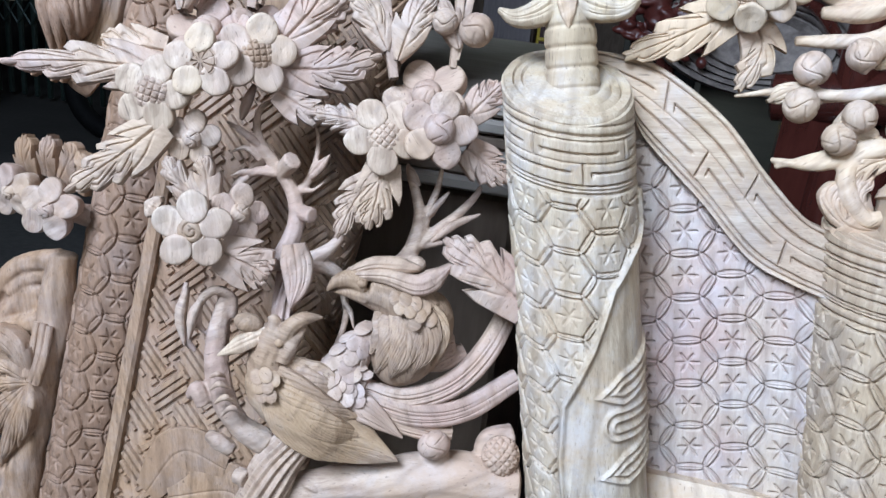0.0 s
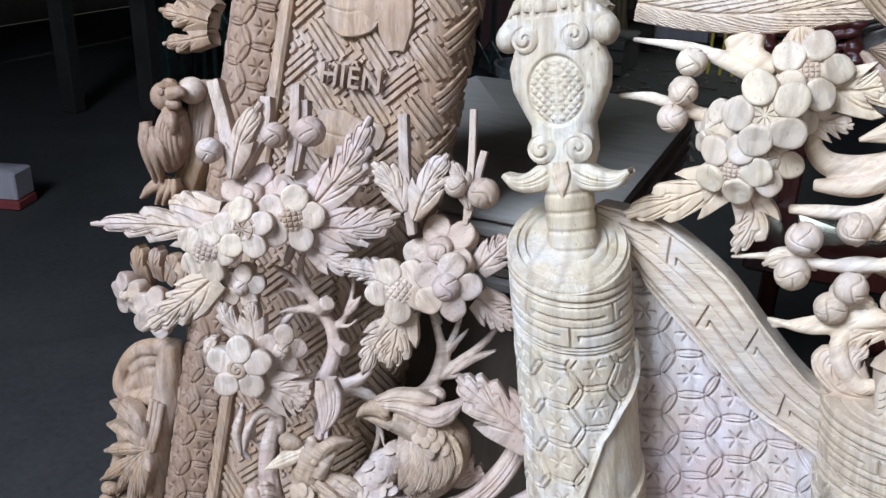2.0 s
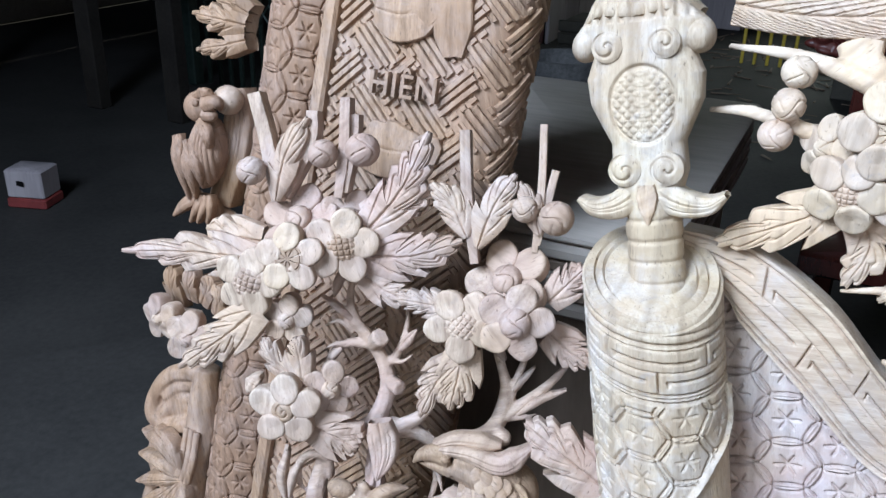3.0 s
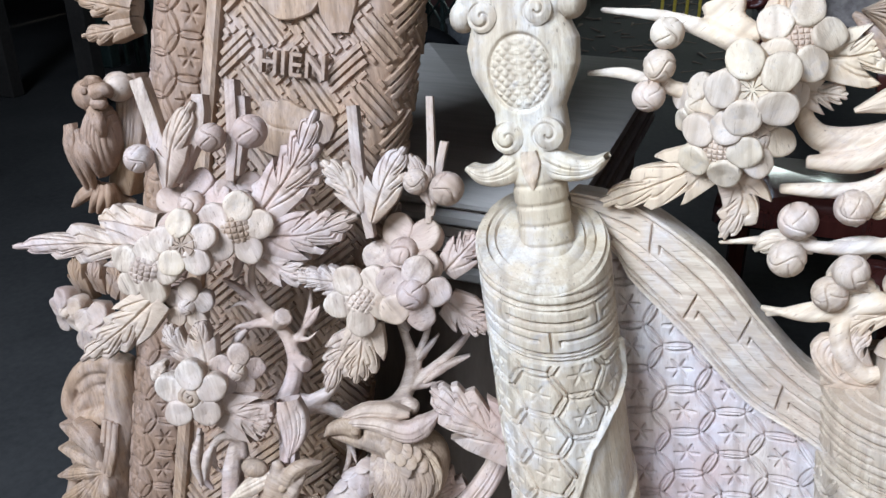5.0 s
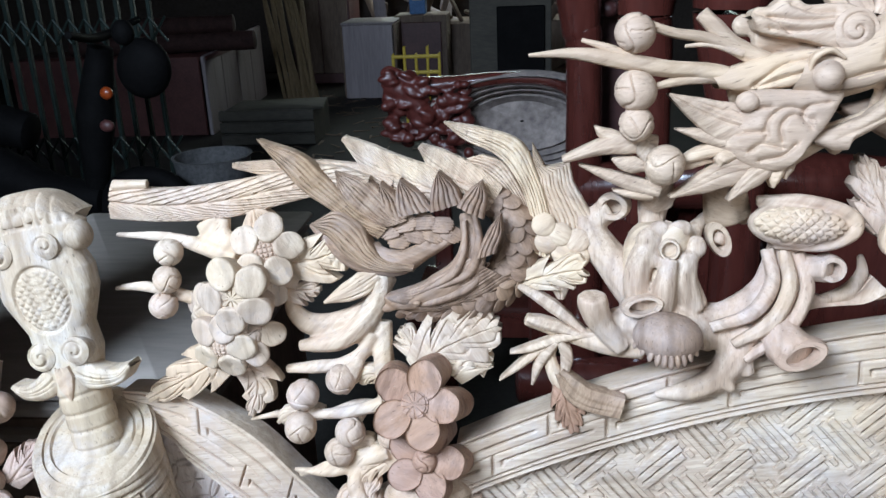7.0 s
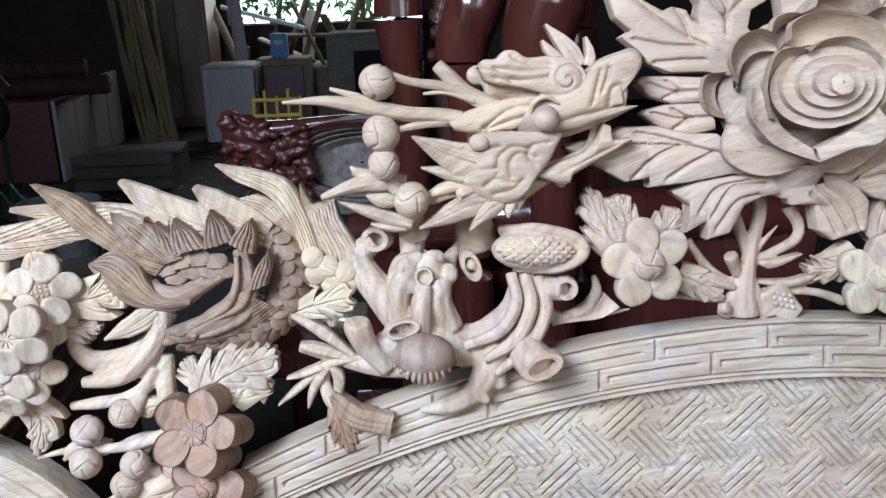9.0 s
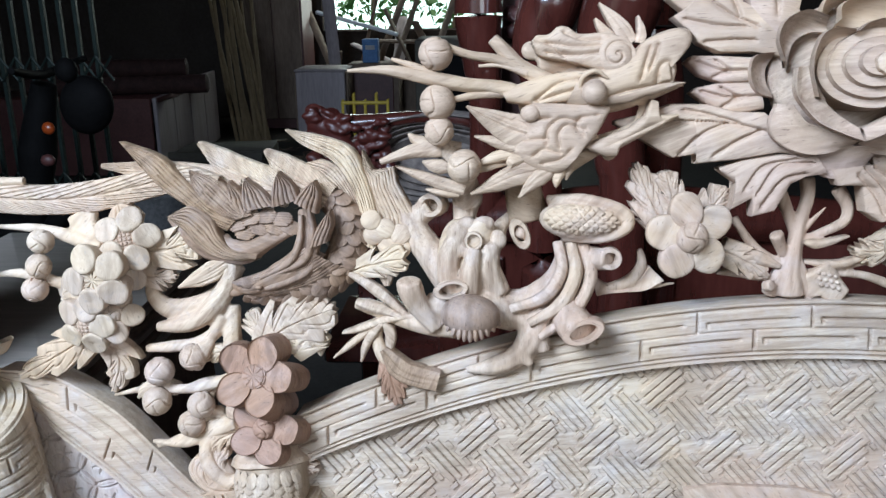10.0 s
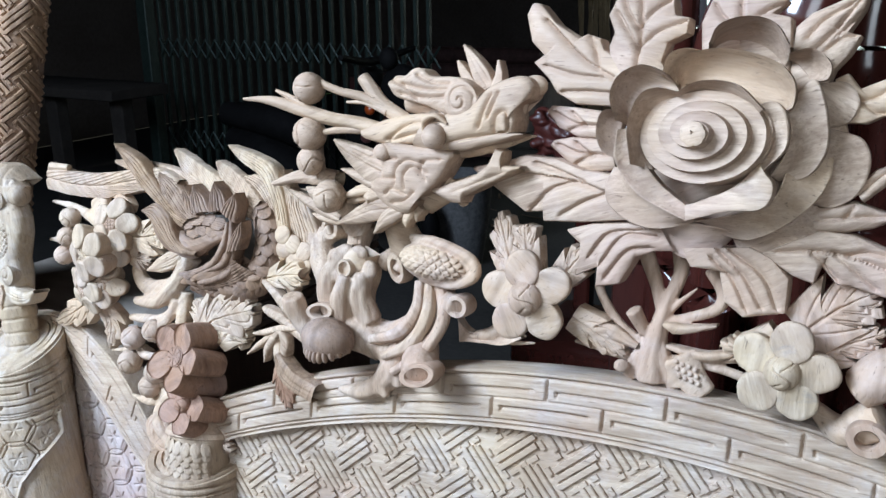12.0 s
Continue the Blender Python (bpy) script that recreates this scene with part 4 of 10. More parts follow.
flower(bench, S, (0.0555, 0.1568, 0.0100), 0.026, SAWN, (0, -30, 15), "bud", seed=8, droop=18, fill=0.405, deep=0.016)
leaf(bench, S, [(0.0739, 0.1186, 0.0120), (0.0386, 0.0961, 0.0040), (-0.0071, 0.0718, 0.0000)], [0.030, 0.044, 0.038, 0.026, 0.006], PALE, teeth=6, depth=0.3, veins=8, thick=0.012)
leaf(bench, S, [(0.0885, 0.1092, 0.0100), (0.0976, 0.0880, 0.0040), (0.0870, 0.0573, 0.0000)], [0.026, 0.036, 0.026, 0.004], WOOD, teeth=5, veins=6, thick=0.012)
leaf(bench, S, [(0.1344, 0.1988, 0.0080), (0.1597, 0.2020, 0.0060), (0.1804, 0.2116, 0.0020)], [0.03, 0.045, 0.032, 0.004], PALE, teeth=4, depth=0.45, veins=5, thick=0.014)
leaf(bench, S, [(0.1094, 0.2207, 0.0040), (0.1033, 0.2434, 0.0000)], [0.028, 0.036, 0.026, 0.012], PALE, veins=3, thick=0.012)
leaf(bench, S, [(0.1246, 0.1737, 0.0020), (0.1554, 0.1726, 0.0000)], [0.02, 0.03, 0.02, 0.003], WOOD, teeth=3, veins=4)

SPRIG = []
# bud sprigs beside the cluster
for x, y, r in ((710, 242, 0.0125), (704, 291, 0.0125), (694, 337, 0.0125)):
    bud(bench, S, (lambda p: p)((0.0272, 0.2077, 0.0080)) if y == 242 else ((0.0246, 0.1841, 0.0100) if y == 291 else (0.0194, 0.1612, 0.0100)), r, PALE, x)
SPRIG.append(tube([(-0.0263, 0.2206, -0.0080), (0.0183, 0.2191, -0.0040), (0.0549, 0.2112, 0.0000), (0.0856, 0.2009, 0.0040)], [0.0024, 0.0048, 0.0072, 0.0096], flat=0.8))
SPRIG.append(tube([(-0.0326, 0.1721, -0.0080), (-0.0029, 0.1747, -0.0040), (0.0296, 0.1684, 0.0000), (0.0613, 0.1634, 0.0040)], [0.0024, 0.0048, 0.0056, 0.0072], flat=0.8))
SPRIG.append(tube([(0.0626, 0.2322, -0.0080), (0.0687, 0.2161, -0.0040), (0.0895, 0.2054, 0.0000)], [0.0176, 0.0144, 0.0112], flat=0.5))
SPRIG.append(tube([(0.0405, 0.1669, 0.0020), (0.0207, 0.1785, 0.0040)], [0.0040, 0.0032]))

# lower sprigs with buds, over the dip of the wing border
for c, r in (((0.1382, 0.0803, 0.0080), 0.0145), ((0.1351, 0.0510, 0.0100), 0.0145), ((0.1731, 0.0958, 0.0100), 0.0135), ((0.1797, 0.0484, 0.0120), 0.0135), ((0.1688, 0.0286, 0.0100), 0.0135), ((0.2142, 0.0431, 0.0060), 0.012)):
    bud(bench, S, c, r, WOOD, 40)
SPRIG.append(tube([(0.0847, 0.0514, -0.0060), (0.1226, 0.0605, 0.0000), (0.1678, 0.0630, 0.0060), (0.2105, 0.0749, 0.0120)], [0.0018, 0.0042, 0.0050, 0.0072]))
SPRIG.append(tube([(0.1234, 0.0045, -0.0040), (0.1594, 0.0063, 0.0000), (0.2129, 0.0292, 0.0100)], [0.0024, 0.0058, 0.0064]))
SPRIG.append(tube([(0.2127, 0.0202, 0.0000), (0.1845, 0.0107, 0.0040), (0.1835, -0.0115, 0.0080), (0.2015, -0.0306, 0.0080), (0.2182, -0.0258, 0.0080)], [0.0064, 0.0072, 0.0088, 0.0080, 0.0056]))
leaf(bench, S, [(0.2177, 0.0230, 0.0060), (0.1947, 0.0117, 0.0100), (0.1798, -0.0066, 0.0080)], [0.010, 0.022, 0.020, 0.003], PALE, teeth=4, veins=5)
SPRIG.append(tube([(0.2086, 0.1868, -0.0040), (0.2053, 0.1630, 0.0000), (0.1904, 0.1411, 0.0040), (0.1696, 0.1282, 0.0040), (0.1371, 0.1238, 0.0040)], [0.0110, 0.0108, 0.0100, 0.0088, 0.0050]))
SPRIG.append(tube([(0.2141, 0.1833, -0.0100), (0.1987, 0.1564, -0.0060), (0.1733, 0.1434, -0.0040), (0.1453, 0.1408, -0.0060), (0.1298, 0.1555, -0.0060), (0.1342, 0.1744, -0.0060)], [0.0096, 0.0100, 0.0104, 0.0096, 0.0076, 0.0060]))
leaf(bench, S, [(0.2083, 0.1880, 0.0060), (0.1889, 0.1761, 0.0100), (0.1618, 0.1638, 0.0100)], [0.012, 0.02, 0.016, 0.002], WOOD, veins=4, bulge=0.003)
SPRIG.append(tube([(0.2010, 0.1355, 0.0000), (0.1917, 0.1174, 0.0000), (0.1741, 0.1075, 0.0020), (0.1511, 0.1037, 0.0000), (0.1225, 0.1007, -0.0020)], [0.0080, 0.0066, 0.0060, 0.0060, 0.0042]))
SPRIG.append(tube([(0.1903, 0.1119, 0.0040), (0.1807, 0.0998, 0.0060), (0.1727, 0.0840, 0.0060)], [0.0048, 0.0100, 0.0070]))
SPRIG.append(tube([(0.2102, 0.1439, -0.0040), (0.2105, 0.1010, 0.0000), (0.2258, 0.0436, 0.0040), (0.2431, -0.0069, 0.0020)], [0.0080, 0.0096, 0.0144, 0.0176]))
leaf(bench, S, [(0.2360, 0.1053, 0.0080), (0.2681, 0.1263, 0.0060), (0.3085, 0.1418, 0.0000)], [0.02, 0.062, 0.058, 0.045, 0.006], PALE, teeth=4, depth=0.42, veins=5, thick=0.014)
leaf(bench, S, [(0.2703, 0.0979, 0.0060), (0.2847, 0.1128, 0.0040), (0.3008, 0.1059, 0.0000)], [0.02, 0.04, 0.03, 0.004], PALE, teeth=3, veins=4, thick=0.014)
leaf(bench, S, [(0.2395, 0.1184, 0.0020), (0.2268, 0.1387, 0.0000)], [0.02, 0.03, 0.02, 0.004], PALE, teeth=3, veins=4)

SPRIG.append(tube([(0.2331, -0.0080, 0.0040), (0.2044, 0.0277, 0.0040), (0.1668, 0.0158, 0.0000), (0.1275, -0.0009, -0.0040)], [0.008, 0.007, 0.005, 0.002]))
SPRIG.append(tube([(0.2252, 0.0580, -0.0020), (0.1887, 0.0674, -0.0040), (0.1531, 0.0580, -0.0040)], [0.008, 0.006, 0.003]))
for pts, wd in (([(0.2189, -0.0403, 0.0060), (0.1891, -0.0377, 0.0120), (0.1734, -0.0197, 0.0120), (0.1806, -0.0021, 0.0080)], 0.024), ([(0.2095, -0.0377, 0.0040), (0.1932, -0.0129, 0.0080), (0.2013, 0.0039, 0.0060)], 0.020), ([(0.1533, 0.0592, 0.0000), (0.1301, 0.0624, 0.0040), (0.1116, 0.0509, 0.0000)], 0.020), ([(0.1892, 0.0637, 0.0000), (0.1752, 0.0484, 0.0040), (0.1702, 0.0274, 0.0000)], 0.018), ([(0.1668, 0.0165, 0.0020), (0.1835, 0.0353, 0.0060), (0.2015, 0.0340, 0.0020)], 0.016), ([(0.2211, 0.0916, 0.0000), (0.1986, 0.0994, 0.0040), (0.1820, 0.0894, 0.0000)], 0.022)):
    leaf(bench, S, pts, [wd * 0.5, wd, wd * 0.9, 0.002], PALE, teeth=2, depth=0.3, veins=3, thick=0.010, bulge=0.003)
fused("sprig", SPRIG, S, PALE, bench, "forked carved twig work", 0.0014, 4)

# phoenix: long tail plume, pale wing feathers, brown body curling to its head
leaf(bench, S, [(-0.0260, 0.2504, -0.0020), (0.0191, 0.2467, -0.0020), (0.0791, 0.2511, 0.0000), (0.1635, 0.2677, 0.0040), (0.2039, 0.2642, 0.0060)], [0.030, 0.028, 0.030, 0.024, 0.012], PALE, name="tail_plume", thick=0.016, veins=26, fine=True, cut=0.0026, bulge=0.004)
twig(bench, S, [(-0.0223, 0.2638, -0.0040), (0.0068, 0.2652, -0.0060)], [0.006, 0.004], PALE, name="plume_hook")
for base, mid, tip, wd in (((0.2212, 0.2596, -0.0060), (0.1619, 0.2708, -0.0080), (0.0821, 0.2794, -0.0120), 0.024), ((0.2694, 0.2521, -0.0040), (0.2203, 0.2727, -0.0080), (0.1796, 0.3012, -0.0120), 0.030),
                           ((0.3074, 0.2489, -0.0020), (0.2722, 0.2716, -0.0060), (0.2449, 0.2939, -0.0100), 0.028),
                           ((0.2526, 0.2471, -0.0060), (0.2074, 0.2635, -0.0100), (0.1427, 0.2757, -0.0120), 0.026)):
    leaf(bench, S, [base, mid, tip], [wd * 0.9, wd * 1.15, wd, wd * 0.7, 0.004], PALE, name="wing_feather", thick=0.012, veins=16, fine=True, cut=0.0022, bulge=0.003)
carved("wing_fan", bench, S, [(0.2983, 0.2853, -0.0100), (0.3149, 0.2785, -0.0100), (0.3276, 0.2593, -0.0100), (0.3366, 0.2368, -0.0100), (0.3416, 0.2048, -0.0100)],
       [(0.2524, 0.2743, -0.0120), (0.2827, 0.2654, -0.0120), (0.3067, 0.2535, -0.0120), (0.3211, 0.2340, -0.0120), (0.3349, 0.2015, -0.0120)], PALE, thick=0.014, bulge=0.003, strokes=0.0026, cut=0.0022)
carved("wing_fan", bench, S, [(0.2664, 0.3139, -0.0040), (0.2994, 0.3079, -0.0040), (0.3292, 0.2964, -0.0040), (0.3419, 0.2718, -0.0040), (0.3520, 0.2371, -0.0040), (0.3545, 0.1973, -0.0040)],
       [(0.2668, 0.3120, -0.0040), (0.2835, 0.2980, -0.0040), (0.3087, 0.2854, -0.0040), (0.3258, 0.2646, -0.0040), (0.3356, 0.2377, -0.0040), (0.3393, 0.2043, -0.0040)], PALE, thick=0.014, bulge=0.004, strokes=0.0026, cut=0.0022)
carved("wing_fan", bench, S, [(0.3390, 0.2940, -0.0080), (0.3496, 0.2749, -0.0080), (0.3693, 0.2783, -0.0080), (0.3725, 0.2625, -0.0080), (0.3874, 0.2352, -0.0080), (0.3870, 0.2081, -0.0080), (0.3753, 0.1942, -0.0080)],
       [(0.3383, 0.2940, -0.0080), (0.3391, 0.2747, -0.0080), (0.3416, 0.2542, -0.0080), (0.3475, 0.2367, -0.0080), (0.3522, 0.2207, -0.0080), (0.3546, 0.2078, -0.0080), (0.3555, 0.1950, -0.0080)], PALE, thick=0.014, bulge=0.004, strokes=0.0026, cut=0.0022, sharp=True)
for c in ((0.3474, 0.2284, 0.0000), (0.3608, 0.2200, 0.0000), (0.3751, 0.2147, 0.0000), (0.3497, 0.2141, 0.0000), (0.3631, 0.2041, 0.0000), (0.3754, 0.2014, -0.0000)):
    part("covert", ball(c, (0.0100, 0.0100, 0.0030), (-10, 0, 0)).mesh("covert", S), PALE, bench)
PB = [(0.2943, 0.2535, -0.0140), (0.3159, 0.2393, -0.0120), (0.3257, 0.2137, -0.0120), (0.3189, 0.1864, -0.0120), (0.3005, 0.1705, -0.0100), (0.2764, 0.1612, -0.0080), (0.2486, 0.1565, -0.0060), (0.2254, 0.1558, -0.0040)]
PR = [0.0077, 0.0135, 0.0164, 0.0169, 0.0164, 0.0135, 0.0077, 0.0024]
pbody = twig(bench, S, PB, PR, BROWN, name="phoenix_body", label="brown scaled phoenix body")
scaled_limb(pbody, S, PB, PR, BROWN, 19, 0.0105)
fused("phoenix_head", [
    tube([(0.2833, 0.2381, 0.0000), (0.2885, 0.2127, 0.0040), (0.2803, 0.1905, 0.0060), (0.2595, 0.1762, 0.0080), (0.2386, 0.1666, 0.0080), (0.2216, 0.1637, 0.0060), (0.2067, 0.1743, 0.0040)], [0.0058, 0.0097, 0.0126, 0.0126, 0.0097, 0.0048, 0.0010]),
    tube([(0.2907, 0.1845, 0.0040), (0.2717, 0.1690, 0.0060), (0.2456, 0.1585, 0.0060), (0.2277, 0.1572, 0.0040)], [0.0077, 0.0068, 0.0039, 0.0014]),
    tube([(0.2286, 0.1624, 0.0060), (0.2135, 0.1583, 0.0040), (0.2058, 0.1639, 0.0040)], [0.0039, 0.0043, 0.0014])], S, BROWN, bench, "curved neck and head of the phoenix", 0.0010, 2)
for pts, widths in (
        ([(0.2909, 0.2430, 0.0160), (0.2949, 0.2162, 0.0200), (0.2868, 0.1925, 0.0220), (0.2585, 0.1779, 0.0200)], [0.0029, 0.0063, 0.0072, 0.0014]),
        ([(0.2830, 0.2340, 0.0140), (0.2822, 0.2113, 0.0180), (0.2728, 0.1910, 0.0220), (0.2437, 0.1739, 0.0180)], [0.0029, 0.0058, 0.0068, 0.0014]),
        ([(0.2994, 0.1965, 0.0140), (0.2871, 0.1794, 0.0180), (0.2603, 0.1681, 0.0180), (0.2368, 0.1619, 0.0140)], [0.0024, 0.0063, 0.0063, 0.0014]),
        ([(0.2936, 0.2227, 0.0160), (0.2976, 0.2025, 0.0180), (0.2894, 0.1844, 0.0180)], [0.0019, 0.0048, 0.0014])):
    leaf(bench, S, pts, widths, BROWN, name="neck_feather", thick=0.01, veins=0, bulge=0.003)
carved("phoenix_cheek", bench, S, [(0.2872, 0.2042, 0.0180), (0.2686, 0.1932, 0.0165), (0.2477, 0.1818, 0.0150), (0.2332, 0.1758, 0.0135), (0.2159, 0.1706, 0.0120)],
       [(0.3236, 0.1827, 0.0040), (0.3029, 0.1686, 0.0055), (0.2764, 0.1599, 0.0070), (0.2488, 0.1563, 0.0085), (0.2158, 0.1682, 0.0100)], BROWN, cuts=[[(0.2915, 0.1931, 0.0100), (0.2630, 0.1785, 0.0100), (0.2362, 0.1670, 0.0100)], [(0.3063, 0.1846, 0.0100), (0.2746, 0.1702, 0.0100), (0.2373, 0.1616, 0.0100)], [(0.2500, 0.1680, 0.0100), (0.2620, 0.1650, 0.0100), (0.2744, 0.1670, 0.0100)]], thick=0.014, bulge=0.007, strokes=0.0024, cut=0.0012)
part("phoenix_eye", ball((0.2428, 0.1664, 0.0190), (0.0036, 0.0024, 0.003)).mesh("phoenix_eye", S), BROWN, bench)
fused("phoenix_wing_edge", [
    tube([(0.1501, 0.2292, -0.0040), (0.1689, 0.2163, -0.0020), (0.1925, 0.2012, 0.0000), (0.2230, 0.1962, 0.0020), (0.2497, 0.2070, 0.0040), (0.2727, 0.2185, 0.0040)], [0.0024, 0.0097, 0.0121, 0.0106, 0.0072, 0.0039]),
    tube([(0.2055, 0.2121, 0.0000), (0.2121, 0.2043, 0.0040), (0.2318, 0.2039, 0.0060), (0.2527, 0.2144, 0.0060)], [0.0048, 0.0068, 0.0058, 0.0039])], S, BROWN, bench, "", 0.0011, 2)
carved("wing_feather", bench, S, [(0.1152, 0.3035, 0.0180), (0.1481, 0.2912, 0.0156), (0.1664, 0.2753, 0.0132), (0.1818, 0.2578, 0.0108), (0.2004, 0.2384, 0.0084), (0.2201, 0.2295, 0.0060)],
       [(0.1147, 0.3022, 0.0160), (0.1315, 0.2796, 0.0136), (0.1493, 0.2590, 0.0112), (0.1737, 0.2410, 0.0088), (0.1927, 0.2260, 0.0064), (0.2094, 0.2172, 0.0040)], TAN, thick=0.014, bulge=0.004, strokes=0.0028, cut=0.0024)
carved("wing_feather", bench, S, [(0.1765, 0.2765, 0.0080), (0.1998, 0.2690, 0.0080), (0.2168, 0.2561, 0.0080), (0.2276, 0.2404, 0.0080), (0.2362, 0.2339, 0.0080)],
       [(0.1764, 0.2744, 0.0080), (0.1792, 0.2560, 0.0080), (0.1900, 0.2418, 0.0080), (0.2058, 0.2319, 0.0080), (0.2176, 0.2284, 0.0080)], TAN, thick=0.014, bulge=0.004, strokes=0.0026, cut=0.0026)
carved("wing_feather", bench, S, [(0.1555, 0.2329, 0.0120), (0.1780, 0.2428, 0.0120), (0.1979, 0.2313, 0.0120), (0.2055, 0.2140, 0.0120), (0.2166, 0.2012, 0.0120), (0.2405, 0.1971, 0.0120)],
       [(0.1546, 0.2311, 0.0100), (0.1691, 0.2182, 0.0100), (0.1828, 0.2022, 0.0100), (0.1972, 0.1938, 0.0100), (0.2181, 0.1898, 0.0100), (0.2395, 0.1905, 0.0100)], TAN, thick=0.016, bulge=0.005, strokes=0.0028, cut=0.0024)
for a, b in (
        ([(0.1905, 0.2307, 0.0060), (0.1915, 0.2498, 0.0060), (0.1977, 0.2652, 0.0060)], [(0.2214, 0.2378, 0.0060), (0.2119, 0.2528, 0.0060), (0.1982, 0.2645, 0.0060)]),
        ([(0.2117, 0.2302, 0.0080), (0.2099, 0.2501, 0.0080), (0.2140, 0.2660, 0.0080)], [(0.2380, 0.2375, 0.0080), (0.2283, 0.2531, 0.0080), (0.2145, 0.2654, 0.0080)]),
        ([(0.2273, 0.2370, 0.0100), (0.2260, 0.2546, 0.0100), (0.2304, 0.2687, 0.0100)], [(0.2570, 0.2426, 0.0100), (0.2459, 0.2568, 0.0100), (0.2309, 0.2680, 0.0100)]),
        ([(0.2546, 0.2405, 0.0120), (0.2560, 0.2596, 0.0120), (0.2625, 0.2750, 0.0120)], [(0.2829, 0.2486, 0.0120), (0.2753, 0.2630, 0.0120), (0.2631, 0.2744, 0.0120)]),
        ([(0.2774, 0.2460, 0.0180), (0.2858, 0.2577, 0.0180), (0.2980, 0.2670, 0.0180)], [(0.2995, 0.2354, 0.0180), (0.3022, 0.2527, 0.0180), (0.2985, 0.2664, 0.0180)]),
        ([(0.2926, 0.2042, 0.0240), (0.3008, 0.2240, 0.0240), (0.3128, 0.2400, 0.0240)], [(0.3097, 0.2096, 0.0240), (0.3150, 0.2262, 0.0240), (0.3134, 0.2394, 0.0240)])):
    carved("body_feather", bench, S, a, b, BROWN, thick=0.014, bulge=0.003, strokes=0.0030, cut=0.0030)
for k, c in enumerate(((0.2208, 0.2246, 0.0040), (0.2336, 0.2304, 0.0050), (0.2487, 0.2319, 0.0050), (0.2639, 0.2294, 0.0060), (0.2275, 0.2163, 0.0050), (0.2422, 0.2210, 0.0060), (0.2573, 0.2215, 0.0060), (0.2714, 0.2219, 0.0060))):
    part("covert", ball(c, (0.0105, 0.0084, 0.0022), (-32, 0, 20 - 6 * k), "plume", amp=0.0012, pitch=0.006).mesh("covert", S), BROWN, bench)

# gnarled branch work right of the phoenix
leaf(bench, S, [(0.3280, 0.1795, 0.0000), (0.3551, 0.1879, 0.0080), (0.3785, 0.1926, 0.0100)], [0.012, 0.03, 0.036, 0.012], PALE, teeth=3, veins=4, thick=0.012)
part("shell_knot", ball((0.4430, 0.1464, 0.0440), (0.0270, 0.0190, 0.0230), (0, 0, -4), "").mesh("shell_knot", S), BROWN, bench, "smooth brown carved shell")
for k in range(11):
    part("shell_tooth", ball((0.4434 + (k - 5) * 0.0048, 0.1318 + 0.00042 * (k - 5) ** 2, 0.0630 - 0.0007 * (k - 5) ** 2), (0.0025, 0.0060, 0.0042), (0, 0, 5 * (k - 5))).mesh("shell_tooth", S), BROWN, bench)
carved("gnarled_face", bench, S, [(0.4128, 0.1495, 0.0100), (0.4101, 0.1759, 0.0100), (0.4131, 0.2094, 0.0100), (0.4227, 0.2268, 0.0100), (0.4427, 0.2320, 0.0100)],
       [(0.4854, 0.1499, 0.0100), (0.4663, 0.1606, 0.0100), (0.4613, 0.1820, 0.0100), (0.4670, 0.2032, 0.0100), (0.4653, 0.2235, 0.0100)], WOOD, cuts=[[(0.4348, 0.2018, 0.0100), (0.4299, 0.1820, 0.0100), (0.4363, 0.1543, 0.0100)], [(0.4566, 0.1942, 0.0100), (0.4527, 0.1790, 0.0100), (0.4635, 0.1544, 0.0100)], [(0.4258, 0.2154, 0.0100), (0.4219, 0.1912, 0.0100), (0.4239, 0.1605, 0.0100)]], thick=0.016, bulge=0.012, cut=0.004)
